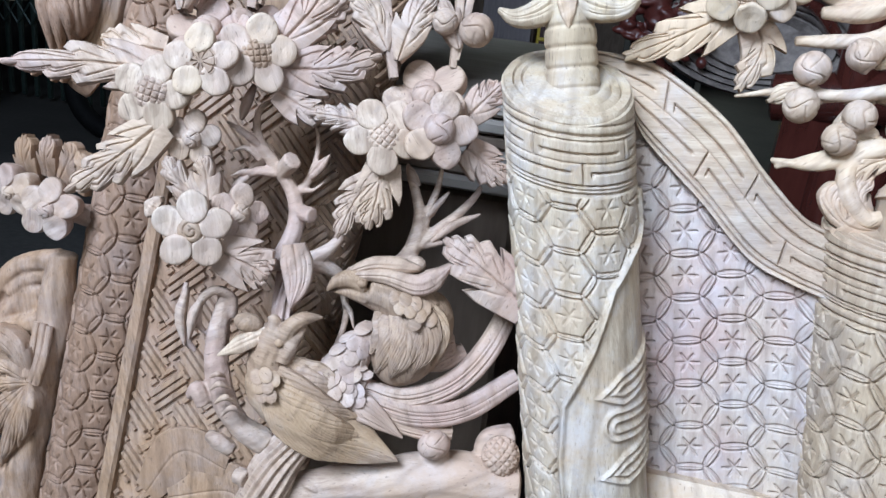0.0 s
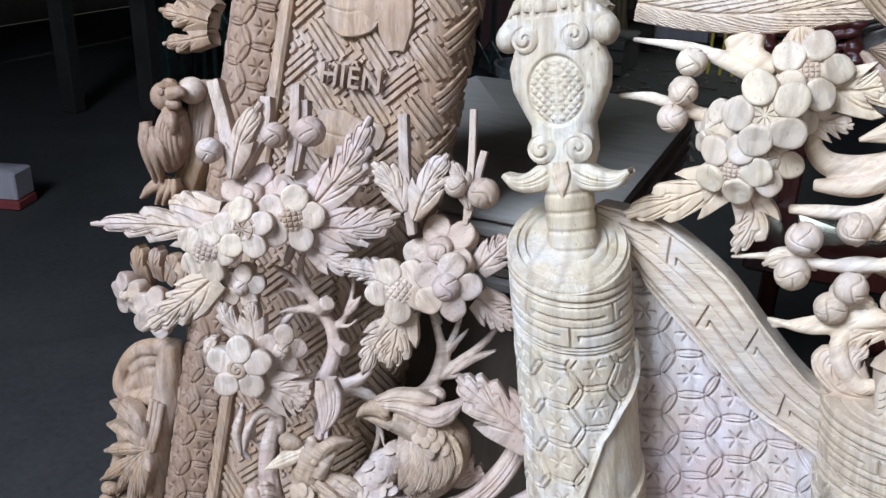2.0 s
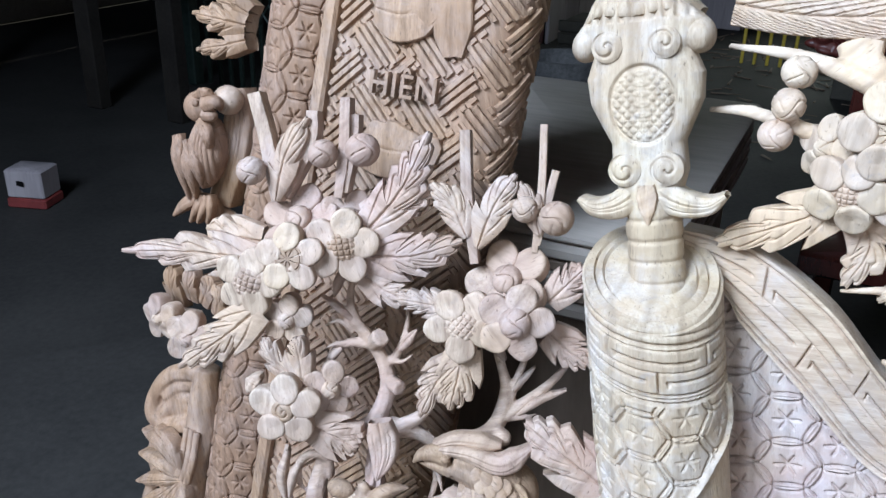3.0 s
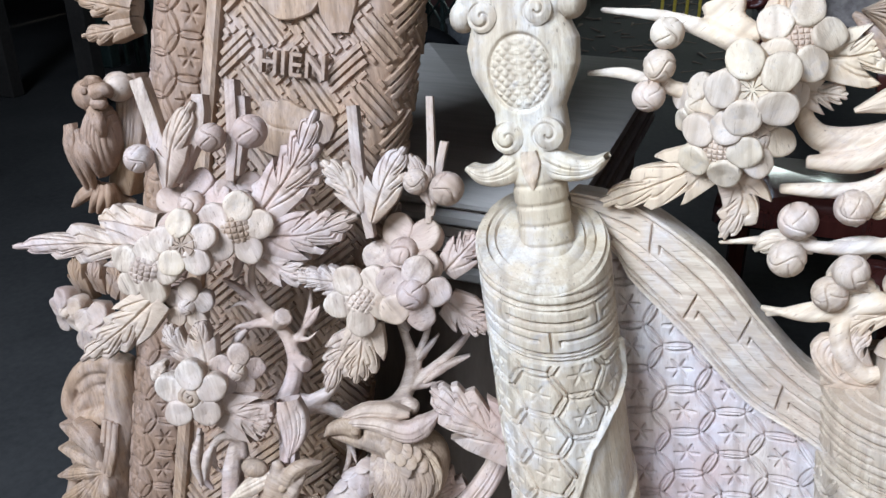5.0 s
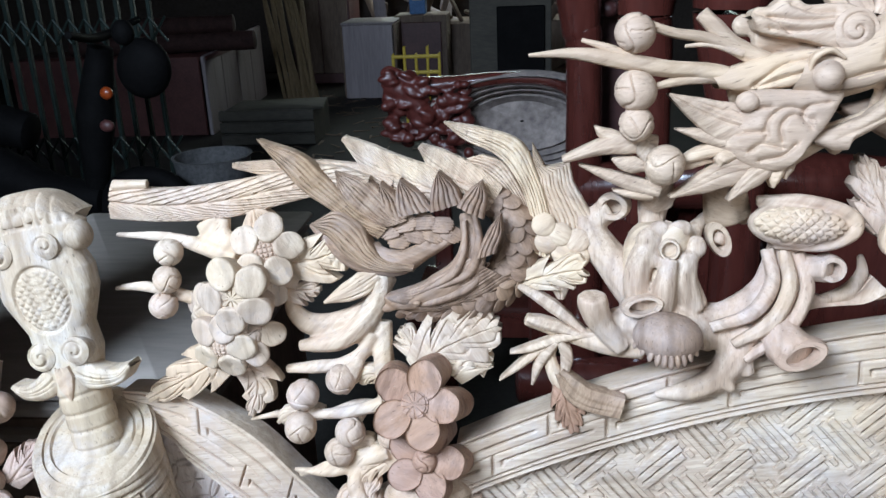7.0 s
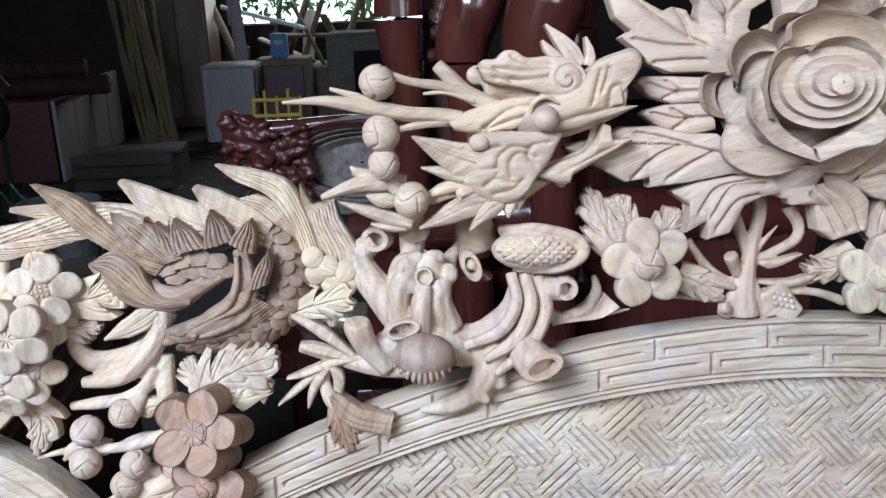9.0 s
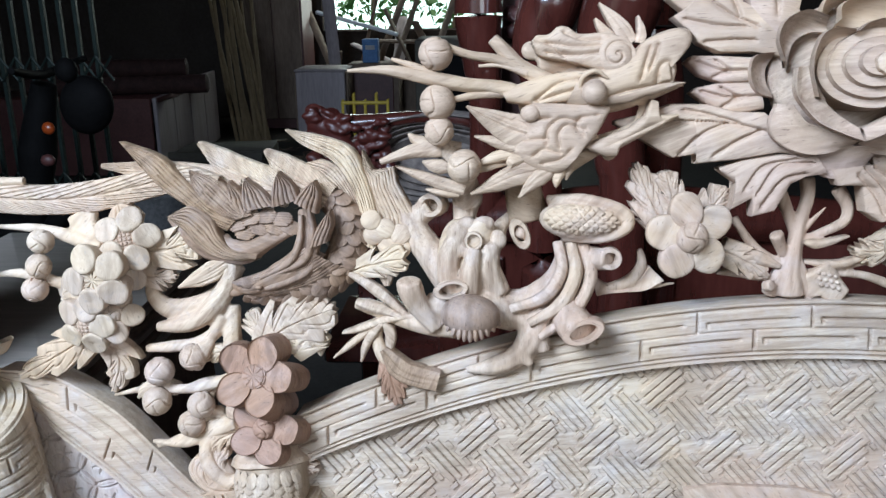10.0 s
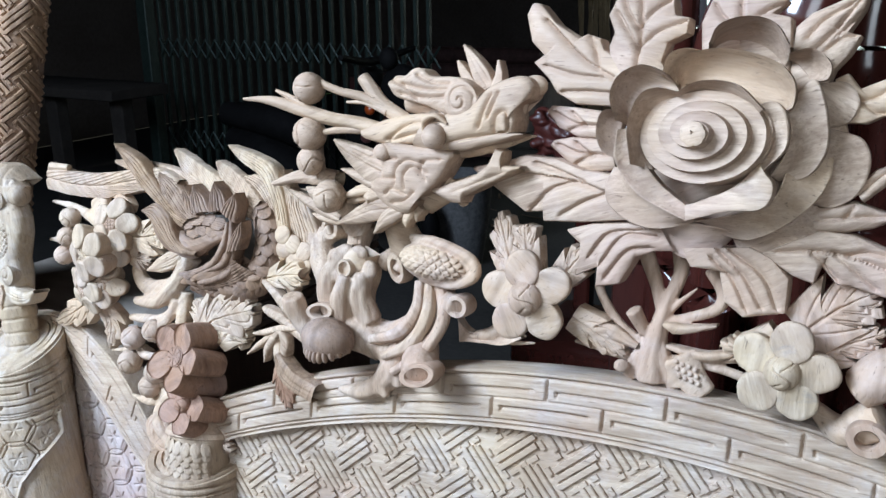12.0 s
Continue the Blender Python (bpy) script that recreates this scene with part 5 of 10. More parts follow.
fused("gnarled_branch", [
    tube([(0.3723, 0.2417, -0.0180), (0.3891, 0.2144, -0.0120), (0.4083, 0.1908, -0.0040), (0.4252, 0.1685, 0.0040)], [0.0099, 0.0136, 0.0155, 0.0161]),
    tube([(0.3897, 0.2300, -0.0140), (0.4004, 0.2377, -0.0160)], [0.0099, 0.0111]),
    tube([(0.4325, 0.2170, 0.0140), (0.4226, 0.1944, 0.0180), (0.4236, 0.1712, 0.0160), (0.4330, 0.1542, 0.0120)], [0.0111, 0.0111, 0.0111, 0.0111]),
    tube([(0.4462, 0.2042, 0.0260), (0.4424, 0.1829, 0.0260), (0.4406, 0.1631, 0.0200)], [0.0064, 0.0099, 0.0111]),
    tube([(0.4615, 0.2069, 0.0160), (0.4587, 0.1854, 0.0160), (0.4672, 0.1618, 0.0100)], [0.0099, 0.0111, 0.0124]),
    tube([(0.4276, 0.1498, 0.0060), (0.4617, 0.1489, 0.0040), (0.4930, 0.1497, 0.0040), (0.5195, 0.1646, 0.0040), (0.5357, 0.1925, 0.0040), (0.5407, 0.2181, 0.0020)], [0.0161, 0.0148, 0.0148, 0.0161, 0.0155, 0.0124]),
    tube([(0.4019, 0.1497, 0.0100), (0.4276, 0.1486, 0.0100), (0.4533, 0.1476, 0.0100), (0.4841, 0.1394, 0.0080)], [0.0099, 0.0185, 0.0185, 0.0161]),
    tube([(0.4653, 0.2135, -0.0060), (0.4742, 0.2260, -0.0120), (0.4892, 0.2346, -0.0140), (0.5121, 0.2330, -0.0120)], [0.0087, 0.0058, 0.0064, 0.0087]),
    tube([(0.4355, 0.2238, -0.0080), (0.4372, 0.2421, -0.0120), (0.4428, 0.2513, -0.0120)], [0.0111, 0.0136, 0.0124]),
    tube([(0.5277, 0.1502, 0.0120), (0.5361, 0.1366, 0.0260), (0.5436, 0.1302, 0.0380)], [0.0173, 0.0185, 0.0167]),
    tube([(0.5402, 0.1958, 0.0060), (0.5572, 0.1945, 0.0140), (0.5673, 0.1946, 0.0220)], [0.0099, 0.0111, 0.0111]),
    tube([(0.5700, 0.1624, -0.0060), (0.5914, 0.1701, -0.0060), (0.6021, 0.1847, -0.0060), (0.6002, 0.2008, -0.0060)], [0.0053, 0.0064, 0.0053, 0.0027]),
    tube([(0.5913, 0.1637, -0.0060), (0.6125, 0.1650, -0.0060), (0.6338, 0.1684, -0.0060)], [0.0043, 0.0027, 0.0011]),
    tube([(0.4386, 0.0875, 0.0140), (0.4647, 0.0923, 0.0160), (0.4868, 0.1031, 0.0160), (0.5009, 0.1222, 0.0140), (0.5091, 0.1452, 0.0100)], [0.0032, 0.0087, 0.0111, 0.0148, 0.0161]),
    tube([(0.4889, 0.1079, 0.0180), (0.4985, 0.0949, 0.0220)], [0.0099, 0.0037]),
    tube([(0.5050, 0.1257, 0.0160), (0.5114, 0.1075, 0.0200)], [0.0111, 0.0053]),
    tube([(0.4841, 0.1399, 0.0100), (0.5044, 0.1300, 0.0120)], [0.0136, 0.0124]),
    tube([(0.4116, 0.1298, 0.0160), (0.3934, 0.1505, 0.0200), (0.3866, 0.1678, 0.0260), (0.3861, 0.1744, 0.0280)], [0.0099, 0.0111, 0.0124, 0.0117]),
    tube([(0.4268, 0.1306, 0.0100), (0.4060, 0.1289, 0.0080), (0.3760, 0.1344, 0.0040), (0.3474, 0.1436, 0.0020), (0.3325, 0.1490, 0.0040)], [0.0136, 0.0111, 0.0087, 0.0064, 0.0053]),
    tube([(0.3593, 0.1346, 0.0020), (0.3524, 0.1183, 0.0040), (0.3562, 0.1032, 0.0080), (0.3642, 0.0938, 0.0100)], [0.0053, 0.0053, 0.0064, 0.0087]),
    tube([(0.4871, 0.2116, -0.0060), (0.4906, 0.2217, -0.0080)], [0.0087, 0.0064]),
    ball((0.4421, 0.1783, 0.0040), (0.0251, 0.0290, 0.0126), (0, 0, 0)),
    ball((0.4409, 0.1471, 0.0060), (0.0338, 0.0193, 0.0145), (0, 0, 0)),
    ball((0.4307, 0.2187, 0.0180), (0.0106, 0.0097, 0.0077), (0, 0, 0)),
    ball((0.4390, 0.2262, 0.0160), (0.0087, 0.0072, 0.0058), (0, 0, 0)),
    ball((0.4551, 0.2266, 0.0160), (0.0097, 0.0072, 0.0058), (0, 0, 0)),
    ball((0.4677, 0.2118, 0.0160), (0.0082, 0.0097, 0.0058), (0, 0, 0)),
    ball((0.4331, 0.2030, 0.0220), (0.0072, 0.0072, 0.0048), (0, 0, 0)),
    ball((0.4612, 0.2029, 0.0220), (0.0072, 0.0072, 0.0048), (0, 0, 0))
], S, WOOD, bench, "gnarled branch with hollow cut knots", 0.0014, 4)
for pts, widths in (
        ([(0.3913, 0.1380, 0.0120), (0.3655, 0.1349, 0.0120), (0.3370, 0.1250, 0.0100), (0.3190, 0.1199, 0.0080)], [0.0039, 0.0077, 0.0068, 0.0014]),
        ([(0.3759, 0.1376, 0.0120), (0.3508, 0.1461, 0.0120), (0.3334, 0.1505, 0.0100)], [0.0048, 0.0097, 0.0097, 0.0048]),
        ([(0.3581, 0.1310, 0.0120), (0.3438, 0.1125, 0.0120), (0.3373, 0.0929, 0.0100)], [0.0048, 0.0087, 0.0068, 0.0014]),
        ([(0.3559, 0.1327, 0.0100), (0.3331, 0.1139, 0.0080), (0.3099, 0.0950, 0.0060)], [0.0039, 0.0068, 0.0058, 0.0010]),
        ([(0.3809, 0.1390, 0.0100), (0.3551, 0.1596, 0.0080), (0.3319, 0.1744, 0.0040), (0.3205, 0.1776, 0.0020)], [0.0048, 0.0106, 0.0068, 0.0014]),
        ([(0.3617, 0.1649, -0.0000), (0.3628, 0.1811, 0.0020), (0.3780, 0.1963, 0.0020)], [0.0058, 0.0164, 0.0145, 0.0048]),
        ([(0.3451, 0.1759, -0.0060), (0.3372, 0.1837, -0.0060), (0.3265, 0.1826, -0.0080)], [0.0048, 0.0087, 0.0097, 0.0029]),
        ([(0.3649, 0.1041, 0.0120), (0.3660, 0.1206, 0.0140), (0.3604, 0.1315, 0.0140)], [0.0068, 0.0097, 0.0097, 0.0039])):
    leaf(bench, S, pts, widths, WOOD, name="leaf_prong", veins=2, thick=0.010, bulge=0.003)
for pts, widths in (
        ([(0.3595, 0.1073, 0.0180), (0.3791, 0.0858, 0.0200), (0.4115, 0.0768, 0.0200)], [0.0077, 0.0193, 0.0203, 0.0193]),):
    leaf(bench, S, pts, widths, TAN, thick=0.016, veins=2)
for pts, widths in (
        ([(0.3618, 0.0995, 0.0140), (0.3668, 0.0778, 0.0140), (0.3726, 0.0530, 0.0120)], [0.0116, 0.0290, 0.0261, 0.0068]),):
    leaf(bench, S, pts, widths, ROSY, teeth=3, depth=0.3, veins=4, thick=0.012)
ring(bench, S, (0.4028, 0.2413, -0.0040), 0.0126, 0.0106, WOOD, rot=0, thick=0.45, tilt=(0, -15))
ring(bench, S, (0.4882, 0.2153, 0.0040), 0.0082, 0.0145, WOOD, rot=22, thick=0.45, tilt=(0, 0))
ring(bench, S, (0.4250, 0.1675, 0.0360), 0.0155, 0.0077, WOOD, rot=12, thick=0.32, tilt=(0, 0))
ring(bench, S, (0.5689, 0.1956, 0.0280), 0.0101, 0.0097, WOOD, rot=0, thick=0.45, tilt=(0, 0))
ring(bench, S, (0.5444, 0.1319, 0.0480), 0.0184, 0.0101, WOOD, rot=22, thick=0.36, tilt=(0, 0))
ring(bench, S, (0.4455, 0.2116, 0.0275), 0.0078, 0.0080, WOOD, thick=0.25, deep=0.026, name="knot_hole")
twig(bench, S, [(0.5227, 0.2093, 0.0140), (0.5254, 0.1839, 0.0220), (0.5102, 0.1606, 0.0260), (0.4795, 0.1484, 0.0260)], [0.0052, 0.0064, 0.0064, 0.0042], WOOD, name="ribbed_stem")
twig(bench, S, [(0.5347, 0.2092, 0.0160), (0.5383, 0.1807, 0.0240), (0.5241, 0.1532, 0.0280), (0.4962, 0.1357, 0.0280)], [0.0052, 0.0064, 0.0064, 0.0042], WOOD, name="ribbed_stem")
twig(bench, S, [(0.5462, 0.2064, 0.0140), (0.5520, 0.1772, 0.0200), (0.5363, 0.1470, 0.0260), (0.5062, 0.1222, 0.0260)], [0.0052, 0.0064, 0.0064, 0.0042], WOOD, name="ribbed_stem")
fused("pine_cone", [ball((0.5446, 0.2302, 0.0220), (0.0400, 0.0190, 0.0140), (0, 0, -4)), tube([(0.5124, 0.2489, 0.0160), (0.5445, 0.2499, 0.0260), (0.5784, 0.2396, 0.0260), (0.5833, 0.2252, 0.0260), (0.5609, 0.2139, 0.0260), (0.5263, 0.2143, 0.0200)], [0.0045, 0.0050, 0.0055, 0.0055, 0.0045, 0.0035])], S, WOOD, bench, "oval cone with raised rim")
part("cone_face", ball((0.5429, 0.2311, 0.0280), (0.0350, 0.0150, 0.0130), (0, 0, -4), "cross", amp=0.0024, pitch=0.0085).mesh("cone_face", S), WOOD, bench, "cross-hatched cone scales")
carved("gnarled_scoop", bench, S, [(0.5515, 0.1936, -0.0000), (0.5599, 0.1740, 0.0000), (0.5759, 0.1659, 0.0000), (0.5965, 0.1695, 0.0000), (0.6090, 0.1845, 0.0000)],
       [(0.5608, 0.1565, 0.0020), (0.5696, 0.1585, 0.0020), (0.5843, 0.1600, 0.0020), (0.6049, 0.1621, 0.0020), (0.6226, 0.1712, 0.0020)], WOOD, thick=0.012, bulge=-0.003)

# dragon's head over the branch, with horns, buds and mane
dragon = fused("dragon_head", [
    tube([(0.4871, 0.3328, 0.0230), (0.5136, 0.3387, 0.0230), (0.5441, 0.3502, 0.0230), (0.5687, 0.3619, 0.0230), (0.5893, 0.3708, 0.0230)], [0.0098, 0.0162, 0.0195, 0.0195, 0.0152], flat=0.62),
    tube([(0.5774, 0.3587, 0.0230), (0.5971, 0.3696, 0.0230), (0.6119, 0.3825, 0.0230), (0.6260, 0.3898, 0.0220)], [0.0141, 0.0146, 0.0130, 0.0066], flat=0.62),
    tube([(0.5329, 0.3371, 0.0240), (0.5658, 0.3379, 0.0250), (0.5965, 0.3437, 0.0240), (0.6165, 0.3479, 0.0230), (0.6308, 0.3503, 0.0220)], [0.0141, 0.0119, 0.0087, 0.0043, 0.0009], flat=0.62),
    tube([(0.5032, 0.3718, 0.0240), (0.5275, 0.3738, 0.0210), (0.5569, 0.3815, 0.0210), (0.5785, 0.3837, 0.0210)], [0.0098, 0.0130, 0.0130, 0.0109], flat=0.62),
    tube([(0.4984, 0.3198, 0.0230), (0.5086, 0.3000, 0.0230), (0.5201, 0.2849, 0.0230)], [0.0152, 0.0228, 0.0184], flat=0.62),
    tube([(0.5235, 0.3191, 0.0250), (0.5398, 0.3089, 0.0250), (0.5497, 0.3016, 0.0240)], [0.0152, 0.0130, 0.0087], flat=0.62),
    tube([(0.5291, 0.2835, 0.0220), (0.5519, 0.2956, 0.0230), (0.5767, 0.3075, 0.0230), (0.6019, 0.3192, 0.0220), (0.6252, 0.3228, 0.0210)], [0.0119, 0.0092, 0.0061, 0.0043, 0.0009], flat=0.62),
    tube([(0.5595, 0.2974, 0.0240), (0.5655, 0.2872, 0.0230), (0.5725, 0.2880, 0.0230)], [0.0057, 0.0037, 0.0014], flat=0.62),
    tube([(0.5897, 0.3168, 0.0230), (0.5937, 0.3273, 0.0230), (0.5997, 0.3359, 0.0230)], [0.0028, 0.0037, 0.0043], flat=0.62),
    tube([(0.5346, 0.3246, 0.0280), (0.5488, 0.3232, 0.0280), (0.5617, 0.3237, 0.0280)], [0.0048, 0.0057, 0.0028], flat=0.62),
    tube([(0.4880, 0.2760, 0.0160), (0.4911, 0.2532, 0.0020), (0.4962, 0.2320, -0.0080)], [0.0162, 0.0184, 0.0195], flat=0.62),
    ball((0.6256, 0.3906, 0.0230), (0.0109, 0.0091, 0.0075), (0, 0, 0)),
    ball((0.6085, 0.3623, 0.0360), (0.0103, 0.0133, 0.0075), (0, 0, 0)),
    ball((0.4966, 0.3814, 0.0210), (0.0091, 0.0085, 0.0057), (0, 0, 0)),
    ball((0.6119, 0.3737, 0.0250), (0.0097, 0.0109, 0.0063), (0, 0, 0))
], S, DRAGW, bench, "carved dragon head with round eye and open jaws", 0.0016, 2)
carved("crest", dragon, S, [(0.4959, 0.3872, 0.0400), (0.5005, 0.3927, 0.0400), (0.5105, 0.3935, 0.0400), (0.5184, 0.3997, 0.0400), (0.5272, 0.3995, 0.0400), (0.5368, 0.3938, 0.0400), (0.5548, 0.3943, 0.0400), (0.5687, 0.3923, 0.0400), (0.5847, 0.3810, 0.0400)],
       [(0.4968, 0.3843, 0.0420), (0.5015, 0.3760, 0.0420), (0.5125, 0.3722, 0.0420), (0.5263, 0.3701, 0.0420), (0.5374, 0.3676, 0.0420), (0.5484, 0.3640, 0.0420), (0.5595, 0.3609, 0.0420), (0.5679, 0.3595, 0.0420), (0.5842, 0.3680, 0.0420)], DRAGW, cuts=[[(0.5100, 0.3772, 0.0400), (0.5322, 0.3749, 0.0400), (0.5545, 0.3770, 0.0400)], [(0.5102, 0.3854, 0.0400), (0.5324, 0.3825, 0.0400), (0.5546, 0.3830, 0.0400)], [(0.5243, 0.3936, 0.0400), (0.5380, 0.3883, 0.0400), (0.5547, 0.3878, 0.0400)], [(0.4993, 0.3884, 0.0400), (0.5130, 0.3831, 0.0400), (0.5238, 0.3741, 0.0400)]], step=0.0008, thick=0.02, bulge=0.006, cut=0.0036)
carved("snout", dragon, S, [(0.5371, 0.3567, 0.0420), (0.5624, 0.3660, 0.0420), (0.5821, 0.3763, 0.0420), (0.5933, 0.3876, 0.0420), (0.6101, 0.3953, 0.0420), (0.6240, 0.3970, 0.0420), (0.6318, 0.3897, 0.0420), (0.6295, 0.3803, 0.0420), (0.6194, 0.3738, 0.0420), (0.6199, 0.3623, 0.0420), (0.6182, 0.3524, 0.0420)],
       [(0.5252, 0.3323, 0.0440), (0.5419, 0.3318, 0.0440), (0.5615, 0.3328, 0.0440), (0.5784, 0.3355, 0.0440), (0.5882, 0.3396, 0.0440), (0.5939, 0.3427, 0.0440), (0.5967, 0.3448, 0.0440), (0.5987, 0.3470, 0.0440), (0.6009, 0.3486, 0.0440), (0.6051, 0.3495, 0.0440), (0.6121, 0.3504, 0.0440)], DRAGW, cuts=[[(0.5898, 0.3549, 0.0440), (0.5939, 0.3704, 0.0440), (0.5973, 0.3811, 0.0440)], [(0.5971, 0.3629, 0.0440), (0.6006, 0.3715, 0.0440), (0.6040, 0.3828, 0.0440)], [(0.6032, 0.3523, 0.0440), (0.6053, 0.3646, 0.0440), (0.6123, 0.3671, 0.0440), (0.6155, 0.3541, 0.0440), (0.6093, 0.3508, 0.0440)], [(0.5588, 0.3386, 0.0440), (0.5813, 0.3448, 0.0440), (0.6093, 0.3488, 0.0440)]], step=0.0008, thick=0.024, bulge=0.008, cut=0.0036)
carved("lip", dragon, S, [(0.5614, 0.3405, 0.0460), (0.5809, 0.3448, 0.0460), (0.5977, 0.3486, 0.0460), (0.6117, 0.3515, 0.0460), (0.6268, 0.3515, 0.0460)],
       [(0.5615, 0.3328, 0.0440), (0.5784, 0.3344, 0.0440), (0.5924, 0.3395, 0.0440), (0.6051, 0.3424, 0.0440), (0.6273, 0.3505, 0.0440)], DRAGW, step=0.0008, thick=0.018, bulge=0.003)
carved("brow", dragon, S, [(0.4701, 0.3451, 0.0420), (0.4870, 0.3520, 0.0420), (0.5094, 0.3586, 0.0420), (0.5261, 0.3614, 0.0420), (0.5456, 0.3624, 0.0420)],
       [(0.4753, 0.3359, 0.0440), (0.4918, 0.3334, 0.0440), (0.5085, 0.3340, 0.0440), (0.5253, 0.3356, 0.0440), (0.5421, 0.3378, 0.0440)], DRAGW, cuts=[[(0.5008, 0.3375, 0.0440), (0.5201, 0.3511, 0.0440), (0.5397, 0.3554, 0.0440)], [(0.5030, 0.3363, 0.0440), (0.5255, 0.3433, 0.0440), (0.5381, 0.3462, 0.0440)]], step=0.0008, thick=0.02, bulge=0.006, cut=0.0036)
carved("cheek", dragon, S, [(0.4937, 0.3339, 0.0400), (0.4894, 0.3201, 0.0400), (0.4896, 0.3076, 0.0400), (0.4796, 0.2939, 0.0400), (0.4850, 0.2867, 0.0400), (0.4961, 0.2793, 0.0400), (0.5100, 0.2740, 0.0400), (0.5242, 0.2746, 0.0400), (0.5313, 0.2865, 0.0400)],
       [(0.5086, 0.3348, 0.0440), (0.5253, 0.3342, 0.0440), (0.5420, 0.3337, 0.0440), (0.5632, 0.3311, 0.0440), (0.5602, 0.3206, 0.0440), (0.5527, 0.3070, 0.0440), (0.5469, 0.3002, 0.0440), (0.5412, 0.2948, 0.0440), (0.5355, 0.2908, 0.0440)], DRAGW, cuts=[[(0.5104, 0.3001, 0.0440), (0.5113, 0.3126, 0.0440), (0.5221, 0.3208, 0.0440), (0.5375, 0.3186, 0.0440)], [(0.5216, 0.2969, 0.0440), (0.5202, 0.3081, 0.0440), (0.5282, 0.3156, 0.0440), (0.5415, 0.3116, 0.0440)], [(0.4909, 0.3030, 0.0440), (0.5077, 0.3035, 0.0440)], [(0.4995, 0.2893, 0.0440), (0.5075, 0.2946, 0.0440), (0.5214, 0.2913, 0.0440)], [(0.5071, 0.2820, 0.0440), (0.5213, 0.2857, 0.0440), (0.5310, 0.2938, 0.0440)], [(0.4928, 0.3201, 0.0440), (0.5110, 0.3212, 0.0440)], [(0.5414, 0.3074, 0.0440), (0.5360, 0.3131, 0.0440), (0.5389, 0.3213, 0.0440), (0.5530, 0.3236, 0.0440)]], step=0.0008, thick=0.024, bulge=0.009, cut=0.0036)
carved("jaw", dragon, S, [(0.5422, 0.2986, 0.0360), (0.5623, 0.3058, 0.0360), (0.5823, 0.3135, 0.0360), (0.5952, 0.3243, 0.0360), (0.6002, 0.3381, 0.0360), (0.6067, 0.3357, 0.0360), (0.6066, 0.3240, 0.0360), (0.6239, 0.3251, 0.0360)],
       [(0.5478, 0.2933, 0.0360), (0.5620, 0.2880, 0.0360), (0.5717, 0.2885, 0.0360), (0.5741, 0.2952, 0.0360), (0.5878, 0.3026, 0.0360), (0.5993, 0.3093, 0.0360), (0.6108, 0.3145, 0.0360), (0.6239, 0.3223, 0.0360)], DRAGW, cuts=[[(0.5650, 0.2978, 0.0360), (0.5822, 0.3057, 0.0360), (0.6108, 0.3188, 0.0360)]], step=0.0008, thick=0.018, bulge=0.005, sharp=True)
part("eyeball", ball((0.5495, 0.3436, 0.0520), (0.0108, 0.0108, 0.0100)).mesh("eyeball", S), DRAGW, dragon)
curl(dragon, S, (0.5686, 0.3747, 0.0460), 0.0155, DRAGW, 1.7, deep=0.020, name="brow_curl")
curl(dragon, S, (0.5537, 0.3611, 0.0400), 0.0070, DRAGW, 0.9, deep=0.014, name="brow_curl")
leaf(dragon, S, [(0.5365, 0.3455, 0.0500), (0.5399, 0.3565, 0.0540), (0.5501, 0.3608, 0.0550), (0.5607, 0.3549, 0.0520)], [0.0014, 0.0039, 0.0039, 0.0014], DRAGW, name="eyelid", veins=0, thick=0.010, bulge=0.003)
part("ear_knob", ball((0.4953, 0.3260, 0.0470), (0.0085, 0.0075, 0.0075)).mesh("ear_knob", S), DRAGW, dragon)
for pts, widths in (
        ([(0.5834, 0.3864, 0.0260), (0.5719, 0.4029, 0.0260), (0.5553, 0.4218, 0.0220)], [0.0126, 0.0155, 0.0106, 0.0010]),
        ([(0.5697, 0.3868, 0.0260), (0.5582, 0.3995, 0.0260), (0.5519, 0.4084, 0.0240)], [0.0087, 0.0087, 0.0058, 0.0010]),
        ([(0.5902, 0.3862, 0.0260), (0.5923, 0.3966, 0.0260), (0.5893, 0.4104, 0.0220)], [0.0077, 0.0087, 0.0058, 0.0010])):
    leaf(dragon, S, pts, widths, DRAGW, name="spike", veins=2, thick=0.012)
twig(dragon, S, [(0.3368, 0.3633, 0.0520), (0.3675, 0.3638, 0.0520), (0.3969, 0.3592, 0.0500), (0.4339, 0.3516, 0.0460), (0.4699, 0.3477, 0.0400), (0.4997, 0.3372, 0.0340)], [0.0014, 0.0043, 0.0063, 0.0063, 0.0068, 0.0087], DRAGW, name="horn")
twig(dragon, S, [(0.3752, 0.3732, 0.0500), (0.3981, 0.3656, 0.0500), (0.4246, 0.3537, 0.0460)], [0.0014, 0.0034, 0.0039], DRAGW, name="horn")
twig(dragon, S, [(0.4212, 0.3834, 0.0480), (0.4424, 0.3765, 0.0440), (0.4669, 0.3722, 0.0400), (0.4926, 0.3622, 0.0360), (0.5165, 0.3510, 0.0340)], [0.0039, 0.0039, 0.0043, 0.0058, 0.0077], DRAGW, name="horn")
twig(dragon, S, [(0.4629, 0.3903, 0.0360), (0.4730, 0.3797, 0.0360), (0.4860, 0.3680, 0.0360), (0.5070, 0.3561, 0.0340)], [0.0058, 0.0063, 0.0058, 0.0068], DRAGW, name="horn")
twig(dragon, S, [(0.4506, 0.3670, 0.0420), (0.4706, 0.3674, 0.0400), (0.4924, 0.3612, 0.0380)], [0.0014, 0.0024, 0.0039], DRAGW, name="horn")
